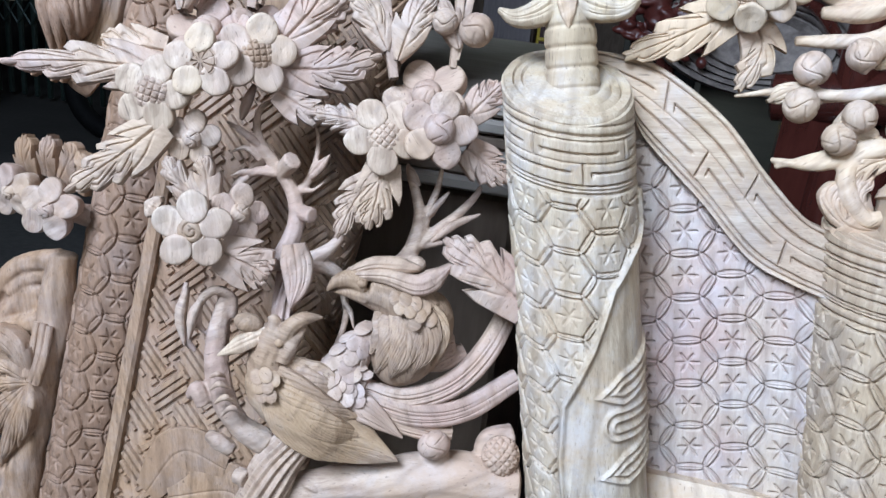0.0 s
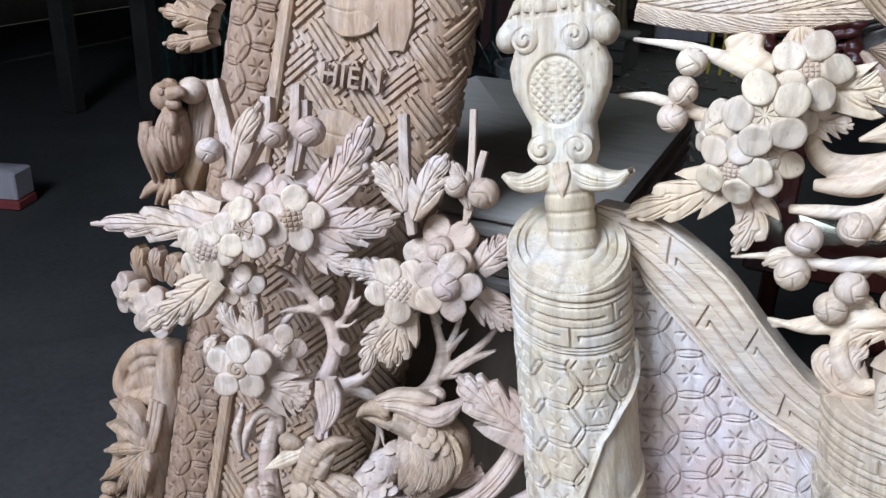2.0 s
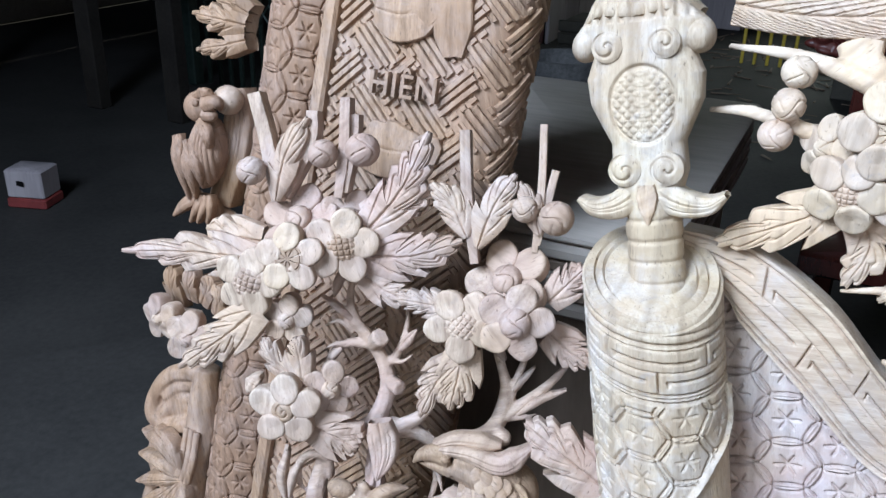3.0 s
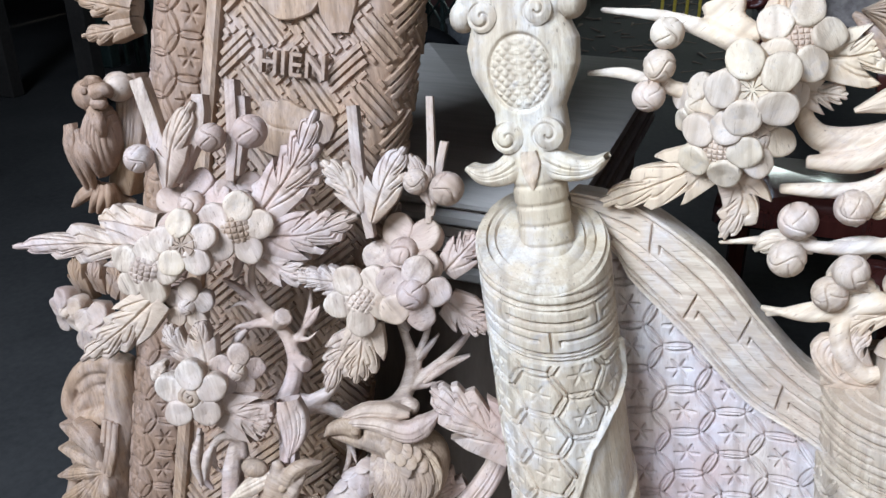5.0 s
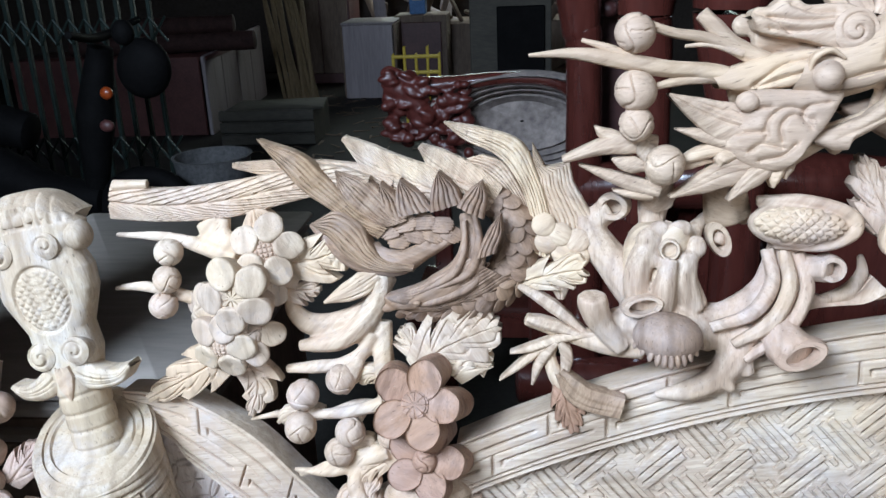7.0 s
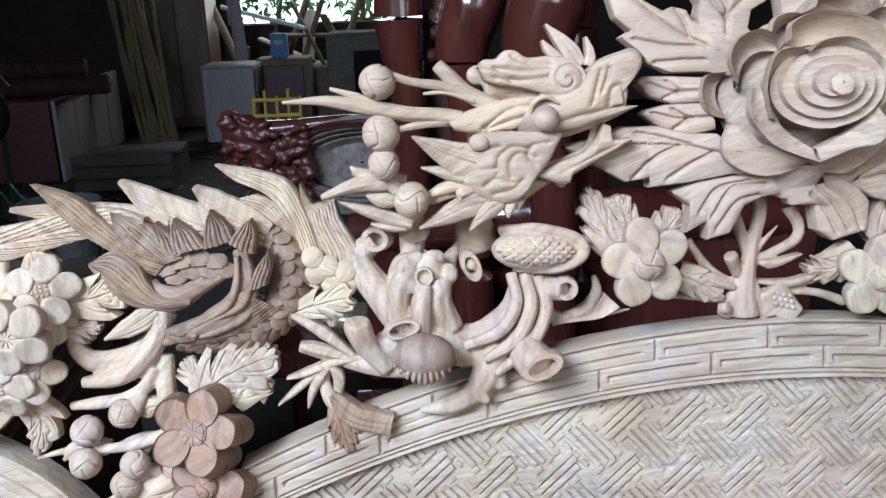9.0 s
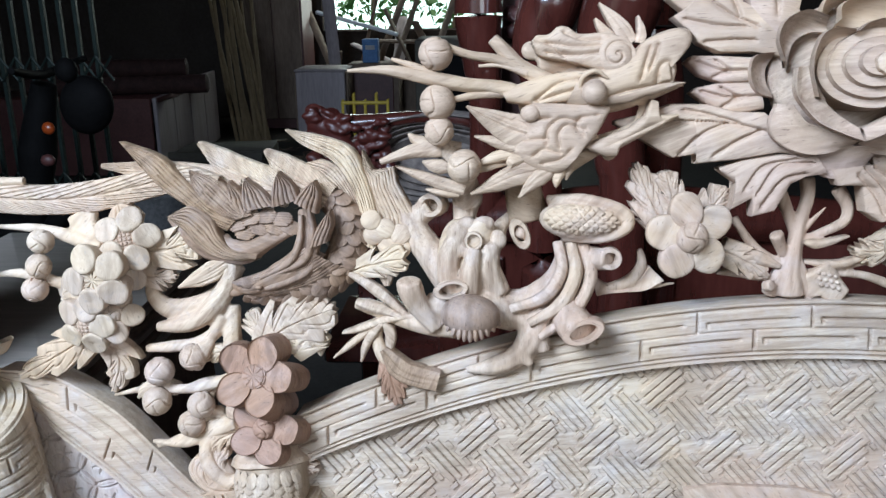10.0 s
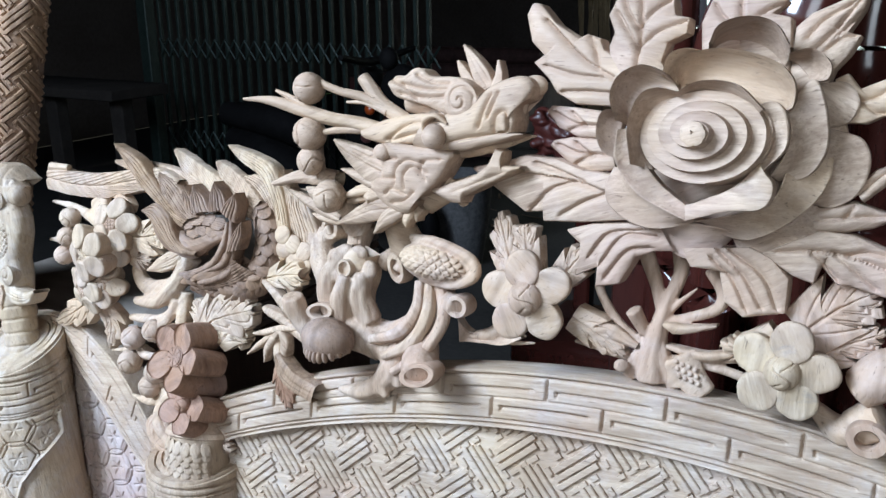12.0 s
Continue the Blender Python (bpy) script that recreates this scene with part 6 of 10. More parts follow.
twig(dragon, S, [(0.4296, 0.3386, 0.0460), (0.4554, 0.3434, 0.0420), (0.4842, 0.3444, 0.0380)], [0.0029, 0.0043, 0.0053], DRAGW, name="horn")
for c, r in (((0.4136, 0.3771, 0.0500), 0.0150), ((0.4149, 0.3358, 0.0480), 0.0159), ((0.4160, 0.3112, 0.0460), 0.0135), ((0.4376, 0.2802, 0.0440), 0.0155)):
    bud(bench, S, c, r, DRAGW, 25)
twig(bench, S, [(0.4154, 0.3495, 0.0360), (0.4160, 0.3043, 0.0320), (0.4343, 0.2788, 0.0260), (0.4386, 0.2483, -0.0040)], [0.004, 0.006, 0.009, 0.014], WOOD)
for pts, widths in (
        ([(0.5120, 0.3032, 0.0380), (0.4820, 0.3112, 0.0420), (0.4603, 0.3215, 0.0440), (0.4397, 0.3326, 0.0440)], [0.0193, 0.0299, 0.0174, 0.0014]),
        ([(0.5059, 0.2888, 0.0360), (0.4769, 0.2987, 0.0400), (0.4463, 0.3065, 0.0400)], [0.0097, 0.0135, 0.0106, 0.0010]),
        ([(0.4972, 0.2910, 0.0360), (0.4728, 0.2901, 0.0380), (0.4442, 0.2793, 0.0360)], [0.0087, 0.0116, 0.0097, 0.0010]),
        ([(0.5164, 0.2786, 0.0360), (0.4867, 0.2732, 0.0400), (0.4670, 0.2652, 0.0400), (0.4433, 0.2550, 0.0380)], [0.0126, 0.0203, 0.0155, 0.0014]),
        ([(0.5140, 0.2761, 0.0400), (0.4990, 0.2661, 0.0420), (0.4860, 0.2517, 0.0400)], [0.0116, 0.0145, 0.0097, 0.0010]),
        ([(0.5240, 0.2776, 0.0380), (0.5197, 0.2691, 0.0400), (0.5187, 0.2611, 0.0380)], [0.0087, 0.0097, 0.0068, 0.0010]),
        ([(0.5321, 0.2800, 0.0360), (0.5288, 0.2735, 0.0380), (0.5279, 0.2674, 0.0360)], [0.0068, 0.0068, 0.0039, 0.0010]),
        ([(0.4901, 0.2877, 0.0400), (0.4802, 0.2843, 0.0420), (0.4781, 0.2786, 0.0420)], [0.0087, 0.0106, 0.0087, 0.0019]),
        ([(0.4341, 0.2948, 0.0300), (0.4099, 0.2959, 0.0340), (0.3885, 0.2928, 0.0340), (0.3619, 0.2840, 0.0340)], [0.0126, 0.0164, 0.0116, 0.0048]),
        ([(0.4100, 0.2987, 0.0320), (0.3946, 0.3031, 0.0320), (0.3870, 0.3091, 0.0300)], [0.0068, 0.0106, 0.0077, 0.0014]),
        ([(0.4373, 0.2576, 0.0240), (0.4082, 0.2669, 0.0260), (0.3745, 0.2799, 0.0260)], [0.0097, 0.0126, 0.0087, 0.0014]),
        ([(0.4265, 0.2784, 0.0300), (0.4111, 0.2801, 0.0320), (0.3994, 0.2843, 0.0300)], [0.0077, 0.0135, 0.0097, 0.0014]),
        ([(0.4480, 0.2757, 0.0300), (0.4638, 0.2812, 0.0320), (0.4776, 0.2817, 0.0320)], [0.0048, 0.0087, 0.0058, 0.0014]),
        ([(0.4322, 0.2536, 0.0220), (0.4174, 0.2554, 0.0240), (0.4016, 0.2587, 0.0220)], [0.0048, 0.0077, 0.0058, 0.0010])):
    leaf(dragon, S, pts, widths, DRAGW, name="mane_lock", thick=0.012, veins=2, bulge=0.003)

# blossoms and little tree on the arch
flower(bench, S, (0.638, 0.217, 0.036), 0.041, WOOD, (4, 6, 28), "bud", deep=0.014, seed=11, core_r=0.36, label="large carved blossom with round bud centre")
flower(bench, S, (0.843, 0.197, 0.036), 0.039, SAWN, (2, 2, 10), "bud", deep=0.014, seed=12, core_r=0.34, label="pale sanded blossom with round bud centre")
for pts, wd in (([(0.6196, 0.2249, 0.0120), (0.6053, 0.2507, 0.0080), (0.5935, 0.2805, 0.0040)], 0.036), ([(0.6300, 0.2348, 0.0120), (0.6229, 0.2605, 0.0100), (0.6198, 0.2732, 0.0080)], 0.026), ([(0.6098, 0.2250, 0.0100), (0.5931, 0.2455, 0.0040)], 0.02),
                ([(0.6713, 0.2021, 0.0120), (0.6960, 0.1900, 0.0080), (0.7158, 0.1768, 0.0040)], 0.03), ([(0.6568, 0.2333, 0.0080), (0.6754, 0.2582, 0.0060)], 0.03)):
    leaf(bench, S, pts, [wd * 0.8, wd, wd * 0.8, 0.003], WOOD, teeth=3, depth=0.35, veins=4, thick=0.014)
for pts, wd in (([(0.8499, 0.2221, 0.0100), (0.8701, 0.2425, 0.0080), (0.8952, 0.2607, 0.0040)], 0.05), ([(0.8558, 0.2060, 0.0100), (0.8806, 0.2187, 0.0060), (0.9028, 0.2306, 0.0020)], 0.034), ([(0.8338, 0.2165, 0.0100), (0.8151, 0.2008, 0.0060), (0.7922, 0.2014, 0.0040)], 0.03), ([(0.8493, 0.2263, 0.0100), (0.8612, 0.2463, 0.0060)], 0.03)):
    leaf(bench, S, pts, [wd * 0.8, wd, wd * 0.8, 0.003], WOOD, teeth=4, depth=0.4, veins=5, thick=0.014)
TREE = [
    tube([(0.7387, 0.1598, -0.0060), (0.7377, 0.1797, -0.0040), (0.7406, 0.2021, -0.0040), (0.7453, 0.2250, -0.0060), (0.7520, 0.2488, -0.0080), (0.7507, 0.2667, -0.0080)], [0.0145, 0.0116, 0.0082, 0.0063, 0.0063, 0.0068]),
    tube([(0.7194, 0.1584, -0.0060), (0.7271, 0.1758, -0.0040), (0.7365, 0.1915, -0.0040)], [0.0068, 0.0077, 0.0068]),
    tube([(0.7582, 0.1568, -0.0060), (0.7485, 0.1749, -0.0040), (0.7418, 0.1913, -0.0040)], [0.0068, 0.0077, 0.0068]),
    tube([(0.7356, 0.1830, -0.0040), (0.7087, 0.1990, -0.0040), (0.6916, 0.2199, -0.0040), (0.6858, 0.2304, -0.0060)], [0.0053, 0.0048, 0.0039, 0.0039]),
    tube([(0.7304, 0.1975, -0.0020), (0.7210, 0.2160, 0.0060)], [0.0048, 0.0072]),
    tube([(0.7423, 0.2113, -0.0060), (0.7341, 0.2368, -0.0080), (0.7254, 0.2561, -0.0080), (0.7221, 0.2656, -0.0080)], [0.0048, 0.0058, 0.0068, 0.0068]),
    tube([(0.7447, 0.2136, -0.0040), (0.7562, 0.2280, -0.0040), (0.7676, 0.2402, -0.0040)], [0.0034, 0.0024, 0.0010]),
    tube([(0.7437, 0.2083, -0.0040), (0.7667, 0.2167, -0.0060), (0.7847, 0.2267, -0.0060), (0.7876, 0.2403, -0.0060), (0.7776, 0.2575, -0.0060)], [0.0043, 0.0043, 0.0048, 0.0058, 0.0068]),
    tube([(0.7472, 0.2085, -0.0020), (0.7698, 0.2090, -0.0000), (0.7867, 0.2126, 0.0000)], [0.0034, 0.0034, 0.0010]),
    tube([(0.7453, 0.1772, -0.0040), (0.7781, 0.1842, -0.0060), (0.8048, 0.1896, -0.0060), (0.8207, 0.1986, -0.0060)], [0.0039, 0.0034, 0.0039, 0.0048]),
    tube([(0.7728, 0.1790, -0.0060), (0.8052, 0.1766, -0.0060), (0.8324, 0.1668, -0.0060)], [0.0029, 0.0039, 0.0048]),
    tube([(0.7138, 0.1673, 0.0040), (0.7181, 0.1694, 0.0100)], [0.0058, 0.0058])
]
fused("tree_trunk", TREE, S, WOOD, bench, "small carved tree on the arch", 0.0012, 3)
for pts, widths in (
        ([(0.7263, 0.1859, 0.0040), (0.6992, 0.1969, 0.0060), (0.6819, 0.2025, 0.0040)], [0.0048, 0.0126, 0.0087, 0.0010]),
        ([(0.7211, 0.1732, -0.0020), (0.6938, 0.1801, 0.0000), (0.6711, 0.1785, -0.0020)], [0.0048, 0.0116, 0.0097, 0.0019]),
        ([(0.7463, 0.2087, 0.0060), (0.7614, 0.2074, 0.0080), (0.7871, 0.2142, 0.0040)], [0.0029, 0.0087, 0.0058, 0.0010]),
        ([(0.7489, 0.1896, 0.0000), (0.7800, 0.1877, 0.0020), (0.8105, 0.1968, -0.0000)], [0.0029, 0.0068, 0.0068, 0.0014]),
        ([(0.6705, 0.1995, -0.0040), (0.6822, 0.1958, -0.0040), (0.6886, 0.1913, -0.0040)], [0.0039, 0.0068, 0.0014])):
    leaf(bench, S, pts, widths, WOOD, name="leaf_prong", veins=2, thick=0.010, bulge=0.003)
fused("dotted_wedge", [tube([(0.7607, 0.1827, 0.0000), (0.7706, 0.1695, 0.0000), (0.7826, 0.1571, 0.0000)], [0.0150, 0.0140, 0.0120], flat=0.5), tube([(0.7576, 0.1797, -0.0000), (0.7622, 0.1591, -0.0000)], [0.0100, 0.0090], flat=0.5)], S, WOOD, bench, "", 0.0012, 2)
for i in range(4):
    for j in range(3):
        part("stud", ball((0.7601 + 0.0052 * i + 0.0016 * j, 0.1809 - 0.0056 * j - 0.0012 * i, 0.0070), (0.0021, 0.0021, 0.0018)).mesh("stud", S), WOOD, bench)

ring(bench, S, (0.9033, 0.1578, 0.0300), 0.0135, 0.0120, WOOD, thick=0.45)
twig(bench, S, [(0.8637, 0.1658, 0.0000), (0.8851, 0.1551, 0.0060), (0.9094, 0.1710, 0.0100)], [0.006, 0.012, 0.016], WOOD)
twig(bench, S, [(0.8924, 0.1882, 0.0100), (0.9081, 0.2027, 0.0120), (0.9257, 0.2086, 0.0120)], [0.016, 0.018, 0.018], WOOD)

# great rose with its leaves
ROSE = np.array((0.7760, 0.3605, 0.0560))


def rose_heart():
    """The spiral heart: one terrace that winds down from the tip."""
    n, m = 150, 120
    rad = np.concatenate([np.linspace(0.003, 1, n), [1.02, 1.0]])[:, None]
    th = np.linspace(0, 2 * np.pi, m, endpoint=False)[None]
    q = rad * 4.2 + th / (2 * np.pi) - 0.15
    st = np.floor(q)
    fr = q - st
    h = 0.036 - 0.0068 * (st + np.clip((fr - 0.9) / 0.1, 0, 1) - th / (2 * np.pi)) - 0.001 * fr + 0.0018 * fr ** 3 * (fr < 0.9)
    R = 0.0410 * (1 + 0.04 * np.cos(2 * th + 0.6))
    g = np.stack([rad * R * np.cos(th) * 1.06, rad * R * np.sin(th) * 0.84, h], -1)
    g[-1, :, 2] = -0.02
    return g


rose = part("rose", Shape().grid(rose_heart() @ turned(-6, -4, 8).T + ROSE, wv=True).mesh("rose", S, 40), ROSEW, bench, "large carved rose with spiral heart")
part("rose_knob", tube([ROSE + np.array([0.0, 0.0, 0.018]), ROSE + np.array([-0.002, 0.002, 0.0395])], [0.0105, 0.0088], n=36).mesh("rose_knob", S), ROSEW, rose)
part("rose_base", ball(ROSE + np.array([0.008, -0.004, -0.044]), (0.080, 0.068, 0.022)).mesh("rose_base", S), ROSEW, rose)


carved("rose_petal", rose, S, [(0.7404, 0.3337, 0.0600), (0.7314, 0.3527, 0.0600), (0.7361, 0.3725, 0.0600), (0.7492, 0.3816, 0.0600), (0.7578, 0.3837, 0.0600)],
       [(0.7277, 0.3372, 0.0780), (0.7227, 0.3630, 0.0780), (0.7283, 0.3852, 0.0780), (0.7406, 0.3922, 0.0780), (0.7553, 0.3903, 0.0780)], ROSEW, thick=0.012, bulge=-0.004)
carved("rose_petal", rose, S, [(0.7552, 0.3824, 0.0620), (0.7632, 0.3845, 0.0620), (0.7739, 0.3851, 0.0620), (0.7875, 0.3811, 0.0620), (0.8029, 0.3710, 0.0620)],
       [(0.7552, 0.3886, 0.0800), (0.7662, 0.3965, 0.0800), (0.7815, 0.3992, 0.0800), (0.7971, 0.3959, 0.0800), (0.8141, 0.3816, 0.0800)], ROSEW, thick=0.012, bulge=-0.004)
carved("rose_petal", rose, S, [(0.8020, 0.3741, 0.0630), (0.8103, 0.3642, 0.0630), (0.8131, 0.3539, 0.0630), (0.8130, 0.3460, 0.0630), (0.8112, 0.3400, 0.0630)],
       [(0.8087, 0.3842, 0.0680), (0.8188, 0.3873, 0.0680), (0.8277, 0.3782, 0.0680), (0.8303, 0.3580, 0.0680), (0.8178, 0.3408, 0.0680)], ROSEW, thick=0.012, bulge=-0.001)
carved("rose_petal", rose, S, [(0.8136, 0.3500, 0.0660), (0.8077, 0.3376, 0.0660), (0.7962, 0.3258, 0.0660), (0.7825, 0.3183, 0.0660), (0.7735, 0.3138, 0.0660), (0.7675, 0.3117, 0.0660)],
       [(0.8173, 0.3413, 0.0700), (0.8255, 0.3317, 0.0700), (0.8248, 0.3206, 0.0700), (0.8176, 0.3137, 0.0700), (0.7975, 0.3105, 0.0700), (0.7703, 0.3007, 0.0700)], ROSEW, thick=0.012, bulge=0.002)
carved("rose_petal", rose, S, [(0.7225, 0.3632, 0.0640), (0.7286, 0.3468, 0.0640), (0.7371, 0.3349, 0.0640), (0.7468, 0.3247, 0.0640), (0.7574, 0.3174, 0.0640), (0.7670, 0.3115, 0.0640)],
       [(0.7128, 0.3610, 0.0700), (0.7123, 0.3427, 0.0700), (0.7176, 0.3319, 0.0700), (0.7323, 0.3164, 0.0700), (0.7518, 0.3073, 0.0700), (0.7703, 0.3007, 0.0700)], ROSEW, thick=0.012, bulge=-0.003)
carved("rose_petal", rose, S, [(0.7591, 0.4171, 0.0260), (0.7717, 0.4285, 0.0260), (0.7878, 0.4303, 0.0260), (0.8045, 0.4239, 0.0260), (0.8162, 0.4136, 0.0260)],
       [(0.7689, 0.4249, 0.0580), (0.7747, 0.4381, 0.0580), (0.7921, 0.4440, 0.0580), (0.8107, 0.4401, 0.0580), (0.8231, 0.4237, 0.0580)], ROSEW, thick=0.012, bulge=-0.006)
carved("rose_petal", rose, S, [(0.7490, 0.3910, 0.0440), (0.7590, 0.3938, 0.0440), (0.7739, 0.3958, 0.0440), (0.7891, 0.3925, 0.0440), (0.8044, 0.3853, 0.0440), (0.8151, 0.3819, 0.0440), (0.8189, 0.3822, 0.0440), (0.8207, 0.3820, 0.0440)],
       [(0.7493, 0.4006, 0.0600), (0.7502, 0.4128, 0.0600), (0.7692, 0.4211, 0.0600), (0.7928, 0.4207, 0.0600), (0.8162, 0.4137, 0.0600), (0.8286, 0.4009, 0.0600), (0.8296, 0.3849, 0.0600), (0.8232, 0.3817, 0.0600)], ROSEW, thick=0.012, bulge=-0.01)
carved("rose_petal", rose, S, [(0.7129, 0.3628, 0.0400), (0.7149, 0.3774, 0.0400), (0.7200, 0.3863, 0.0400), (0.7311, 0.3920, 0.0400), (0.7470, 0.3917, 0.0400)],
       [(0.7062, 0.3678, 0.0580), (0.7005, 0.3860, 0.0580), (0.7064, 0.4012, 0.0580), (0.7230, 0.4090, 0.0580), (0.7401, 0.4036, 0.0580)], ROSEW, thick=0.012, bulge=-0.008)
carved("rose_petal", rose, S, [(0.7444, 0.3930, 0.0340), (0.7442, 0.4006, 0.0340), (0.7490, 0.4106, 0.0340), (0.7596, 0.4165, 0.0340)],
       [(0.7358, 0.4020, 0.0500), (0.7393, 0.4168, 0.0500), (0.7510, 0.4220, 0.0500), (0.7657, 0.4202, 0.0500)], ROSEW, thick=0.012, bulge=-0.004)
carved("rose_petal", rose, S, [(0.8236, 0.3795, 0.0580), (0.8280, 0.3759, 0.0580), (0.8306, 0.3670, 0.0580), (0.8295, 0.3565, 0.0580), (0.8273, 0.3498, 0.0580), (0.8234, 0.3429, 0.0580), (0.8208, 0.3373, 0.0580)],
       [(0.8235, 0.3824, 0.0460), (0.8381, 0.4040, 0.0460), (0.8477, 0.3898, 0.0460), (0.8533, 0.3649, 0.0460), (0.8505, 0.3490, 0.0460), (0.8416, 0.3376, 0.0460), (0.8245, 0.3337, 0.0460)], ROSEW, thick=0.009, bulge=-0.0025)
carved("rose_petal", rose, S, [(0.8292, 0.3392, 0.0520), (0.8268, 0.3283, 0.0520), (0.8225, 0.3198, 0.0520), (0.8120, 0.3131, 0.0520), (0.7968, 0.3069, 0.0520), (0.7838, 0.3026, 0.0520), (0.7720, 0.2994, 0.0520)],
       [(0.8570, 0.3533, 0.0360), (0.8563, 0.3360, 0.0360), (0.8478, 0.3189, 0.0360), (0.8297, 0.3003, 0.0360), (0.8094, 0.2886, 0.0360), (0.7872, 0.2902, 0.0360), (0.7759, 0.2963, 0.0360)], ROSEW, thick=0.009, bulge=-0.0025)
carved("rose_petal", rose, S, [(0.7159, 0.3313, 0.0560), (0.7263, 0.3173, 0.0560), (0.7385, 0.3129, 0.0560), (0.7506, 0.3085, 0.0560), (0.7624, 0.3042, 0.0560), (0.7712, 0.3008, 0.0560)],
       [(0.7051, 0.3328, 0.0440), (0.6995, 0.3174, 0.0440), (0.7038, 0.3029, 0.0440), (0.7223, 0.2914, 0.0440), (0.7435, 0.2893, 0.0440), (0.7692, 0.2972, 0.0440)], ROSEW, thick=0.009, bulge=-0.0025)
carved("rose_petal", rose, S, [(0.8484, 0.3698, 0.0380), (0.8517, 0.3542, 0.0380), (0.8518, 0.3436, 0.0380), (0.8483, 0.3326, 0.0380), (0.8429, 0.3253, 0.0380), (0.8370, 0.3219, 0.0380)],
       [(0.8541, 0.3716, 0.0240), (0.8719, 0.3663, 0.0240), (0.8793, 0.3511, 0.0240), (0.8749, 0.3293, 0.0240), (0.8611, 0.3180, 0.0240), (0.8473, 0.3175, 0.0240)], ROSEW, thick=0.009, bulge=-0.0025)
carved("rose_petal", rose, S, [(0.8373, 0.3992, 0.0380), (0.8422, 0.3898, 0.0380), (0.8443, 0.3826, 0.0380), (0.8476, 0.3763, 0.0380), (0.8493, 0.3724, 0.0380)],
       [(0.8414, 0.4024, 0.0260), (0.8580, 0.4037, 0.0260), (0.8673, 0.3916, 0.0260), (0.8637, 0.3783, 0.0260), (0.8542, 0.3729, 0.0260)], ROSEW, thick=0.009, bulge=-0.0025)
carved("rose_petal", rose, S, [(0.7433, 0.2985, 0.0420), (0.7596, 0.2962, 0.0420), (0.7738, 0.2965, 0.0420), (0.7879, 0.2955, 0.0420), (0.7964, 0.2937, 0.0420)],
       [(0.7397, 0.2902, 0.0260), (0.7472, 0.2737, 0.0260), (0.7646, 0.2672, 0.0260), (0.7839, 0.2753, 0.0260), (0.7949, 0.2877, 0.0260)], ROSEW, thick=0.009, bulge=-0.0025)
carved("rose_petal", rose, S, [(0.7949, 0.2958, 0.0360), (0.8056, 0.2972, 0.0360), (0.8136, 0.2982, 0.0360), (0.8237, 0.3023, 0.0360), (0.8288, 0.3029, 0.0360)],
       [(0.7935, 0.2880, 0.0220), (0.8023, 0.2752, 0.0220), (0.8171, 0.2756, 0.0220), (0.8269, 0.2839, 0.0220), (0.8284, 0.2938, 0.0220)], ROSEW, thick=0.009, bulge=-0.0025)
carved("rose_petal", rose, S, [(0.8214, 0.2992, 0.0360), (0.8339, 0.3036, 0.0360), (0.8417, 0.3128, 0.0360), (0.8434, 0.3198, 0.0360)],
       [(0.8263, 0.2844, 0.0220), (0.8439, 0.2910, 0.0220), (0.8541, 0.3022, 0.0220), (0.8538, 0.3146, 0.0220)], ROSEW, thick=0.009, bulge=-0.0025)
carved("rose_petal", rose, S, [(0.7052, 0.3714, 0.0220), (0.7012, 0.3652, 0.0220), (0.7004, 0.3576, 0.0220), (0.7022, 0.3502, 0.0220), (0.7068, 0.3415, 0.0220)],
       [(0.7052, 0.3770, 0.0360), (0.6882, 0.3736, 0.0360), (0.6847, 0.3579, 0.0360), (0.6910, 0.3434, 0.0360), (0.7057, 0.3372, 0.0360)], ROSEW, thick=0.012, bulge=-0.004)
carved("rose_petal", rose, S, [(0.8158, 0.4187, 0.0280), (0.8240, 0.4150, 0.0280), (0.8282, 0.4112, 0.0280), (0.8320, 0.4074, 0.0280), (0.8330, 0.4035, 0.0280)],
       [(0.8214, 0.4213, 0.0440), (0.8352, 0.4247, 0.0440), (0.8472, 0.4159, 0.0440), (0.8474, 0.4052, 0.0440), (0.8381, 0.4023, 0.0440)], ROSEW, thick=0.012, bulge=-0.004)
carved("rose_leaf", bench, S, [(0.7166, 0.3721, 0.0240), (0.6889, 0.3779, 0.0220), (0.6609, 0.3779, 0.0208), (0.6428, 0.3862, 0.0195), (0.6345, 0.3967, 0.0182), (0.6197, 0.4093, 0.0170), (0.6301, 0.4138, 0.0158), (0.6156, 0.4260, 0.0145), (0.6086, 0.4478, 0.0133), (0.6131, 0.4573, 0.0120)],
       [(0.7234, 0.3930, 0.0240), (0.7026, 0.4112, 0.0220), (0.6875, 0.4176, 0.0208), (0.6804, 0.4211, 0.0195), (0.6759, 0.4300, 0.0182), (0.6638, 0.4335, 0.0170), (0.6571, 0.4299, 0.0158), (0.6355, 0.4418, 0.0145), (0.6199, 0.4572, 0.0132), (0.6137, 0.4579, 0.0120)], ROSEW, cuts=[[(0.6913, 0.4005, 0.0220), (0.6643, 0.4144, 0.0220), (0.6283, 0.4439, 0.0220)], [(0.6818, 0.4001, 0.0220), (0.6557, 0.4020, 0.0220), (0.6316, 0.4078, 0.0220)], [(0.6777, 0.4089, 0.0220), (0.6734, 0.4207, 0.0220), (0.6675, 0.4310, 0.0220)], [(0.6894, 0.3885, 0.0220), (0.6701, 0.3890, 0.0220), (0.6487, 0.3879, 0.0220)]], cut=0.0042, step=0.0011, sharp=True, thick=0.018, bulge=0.004)
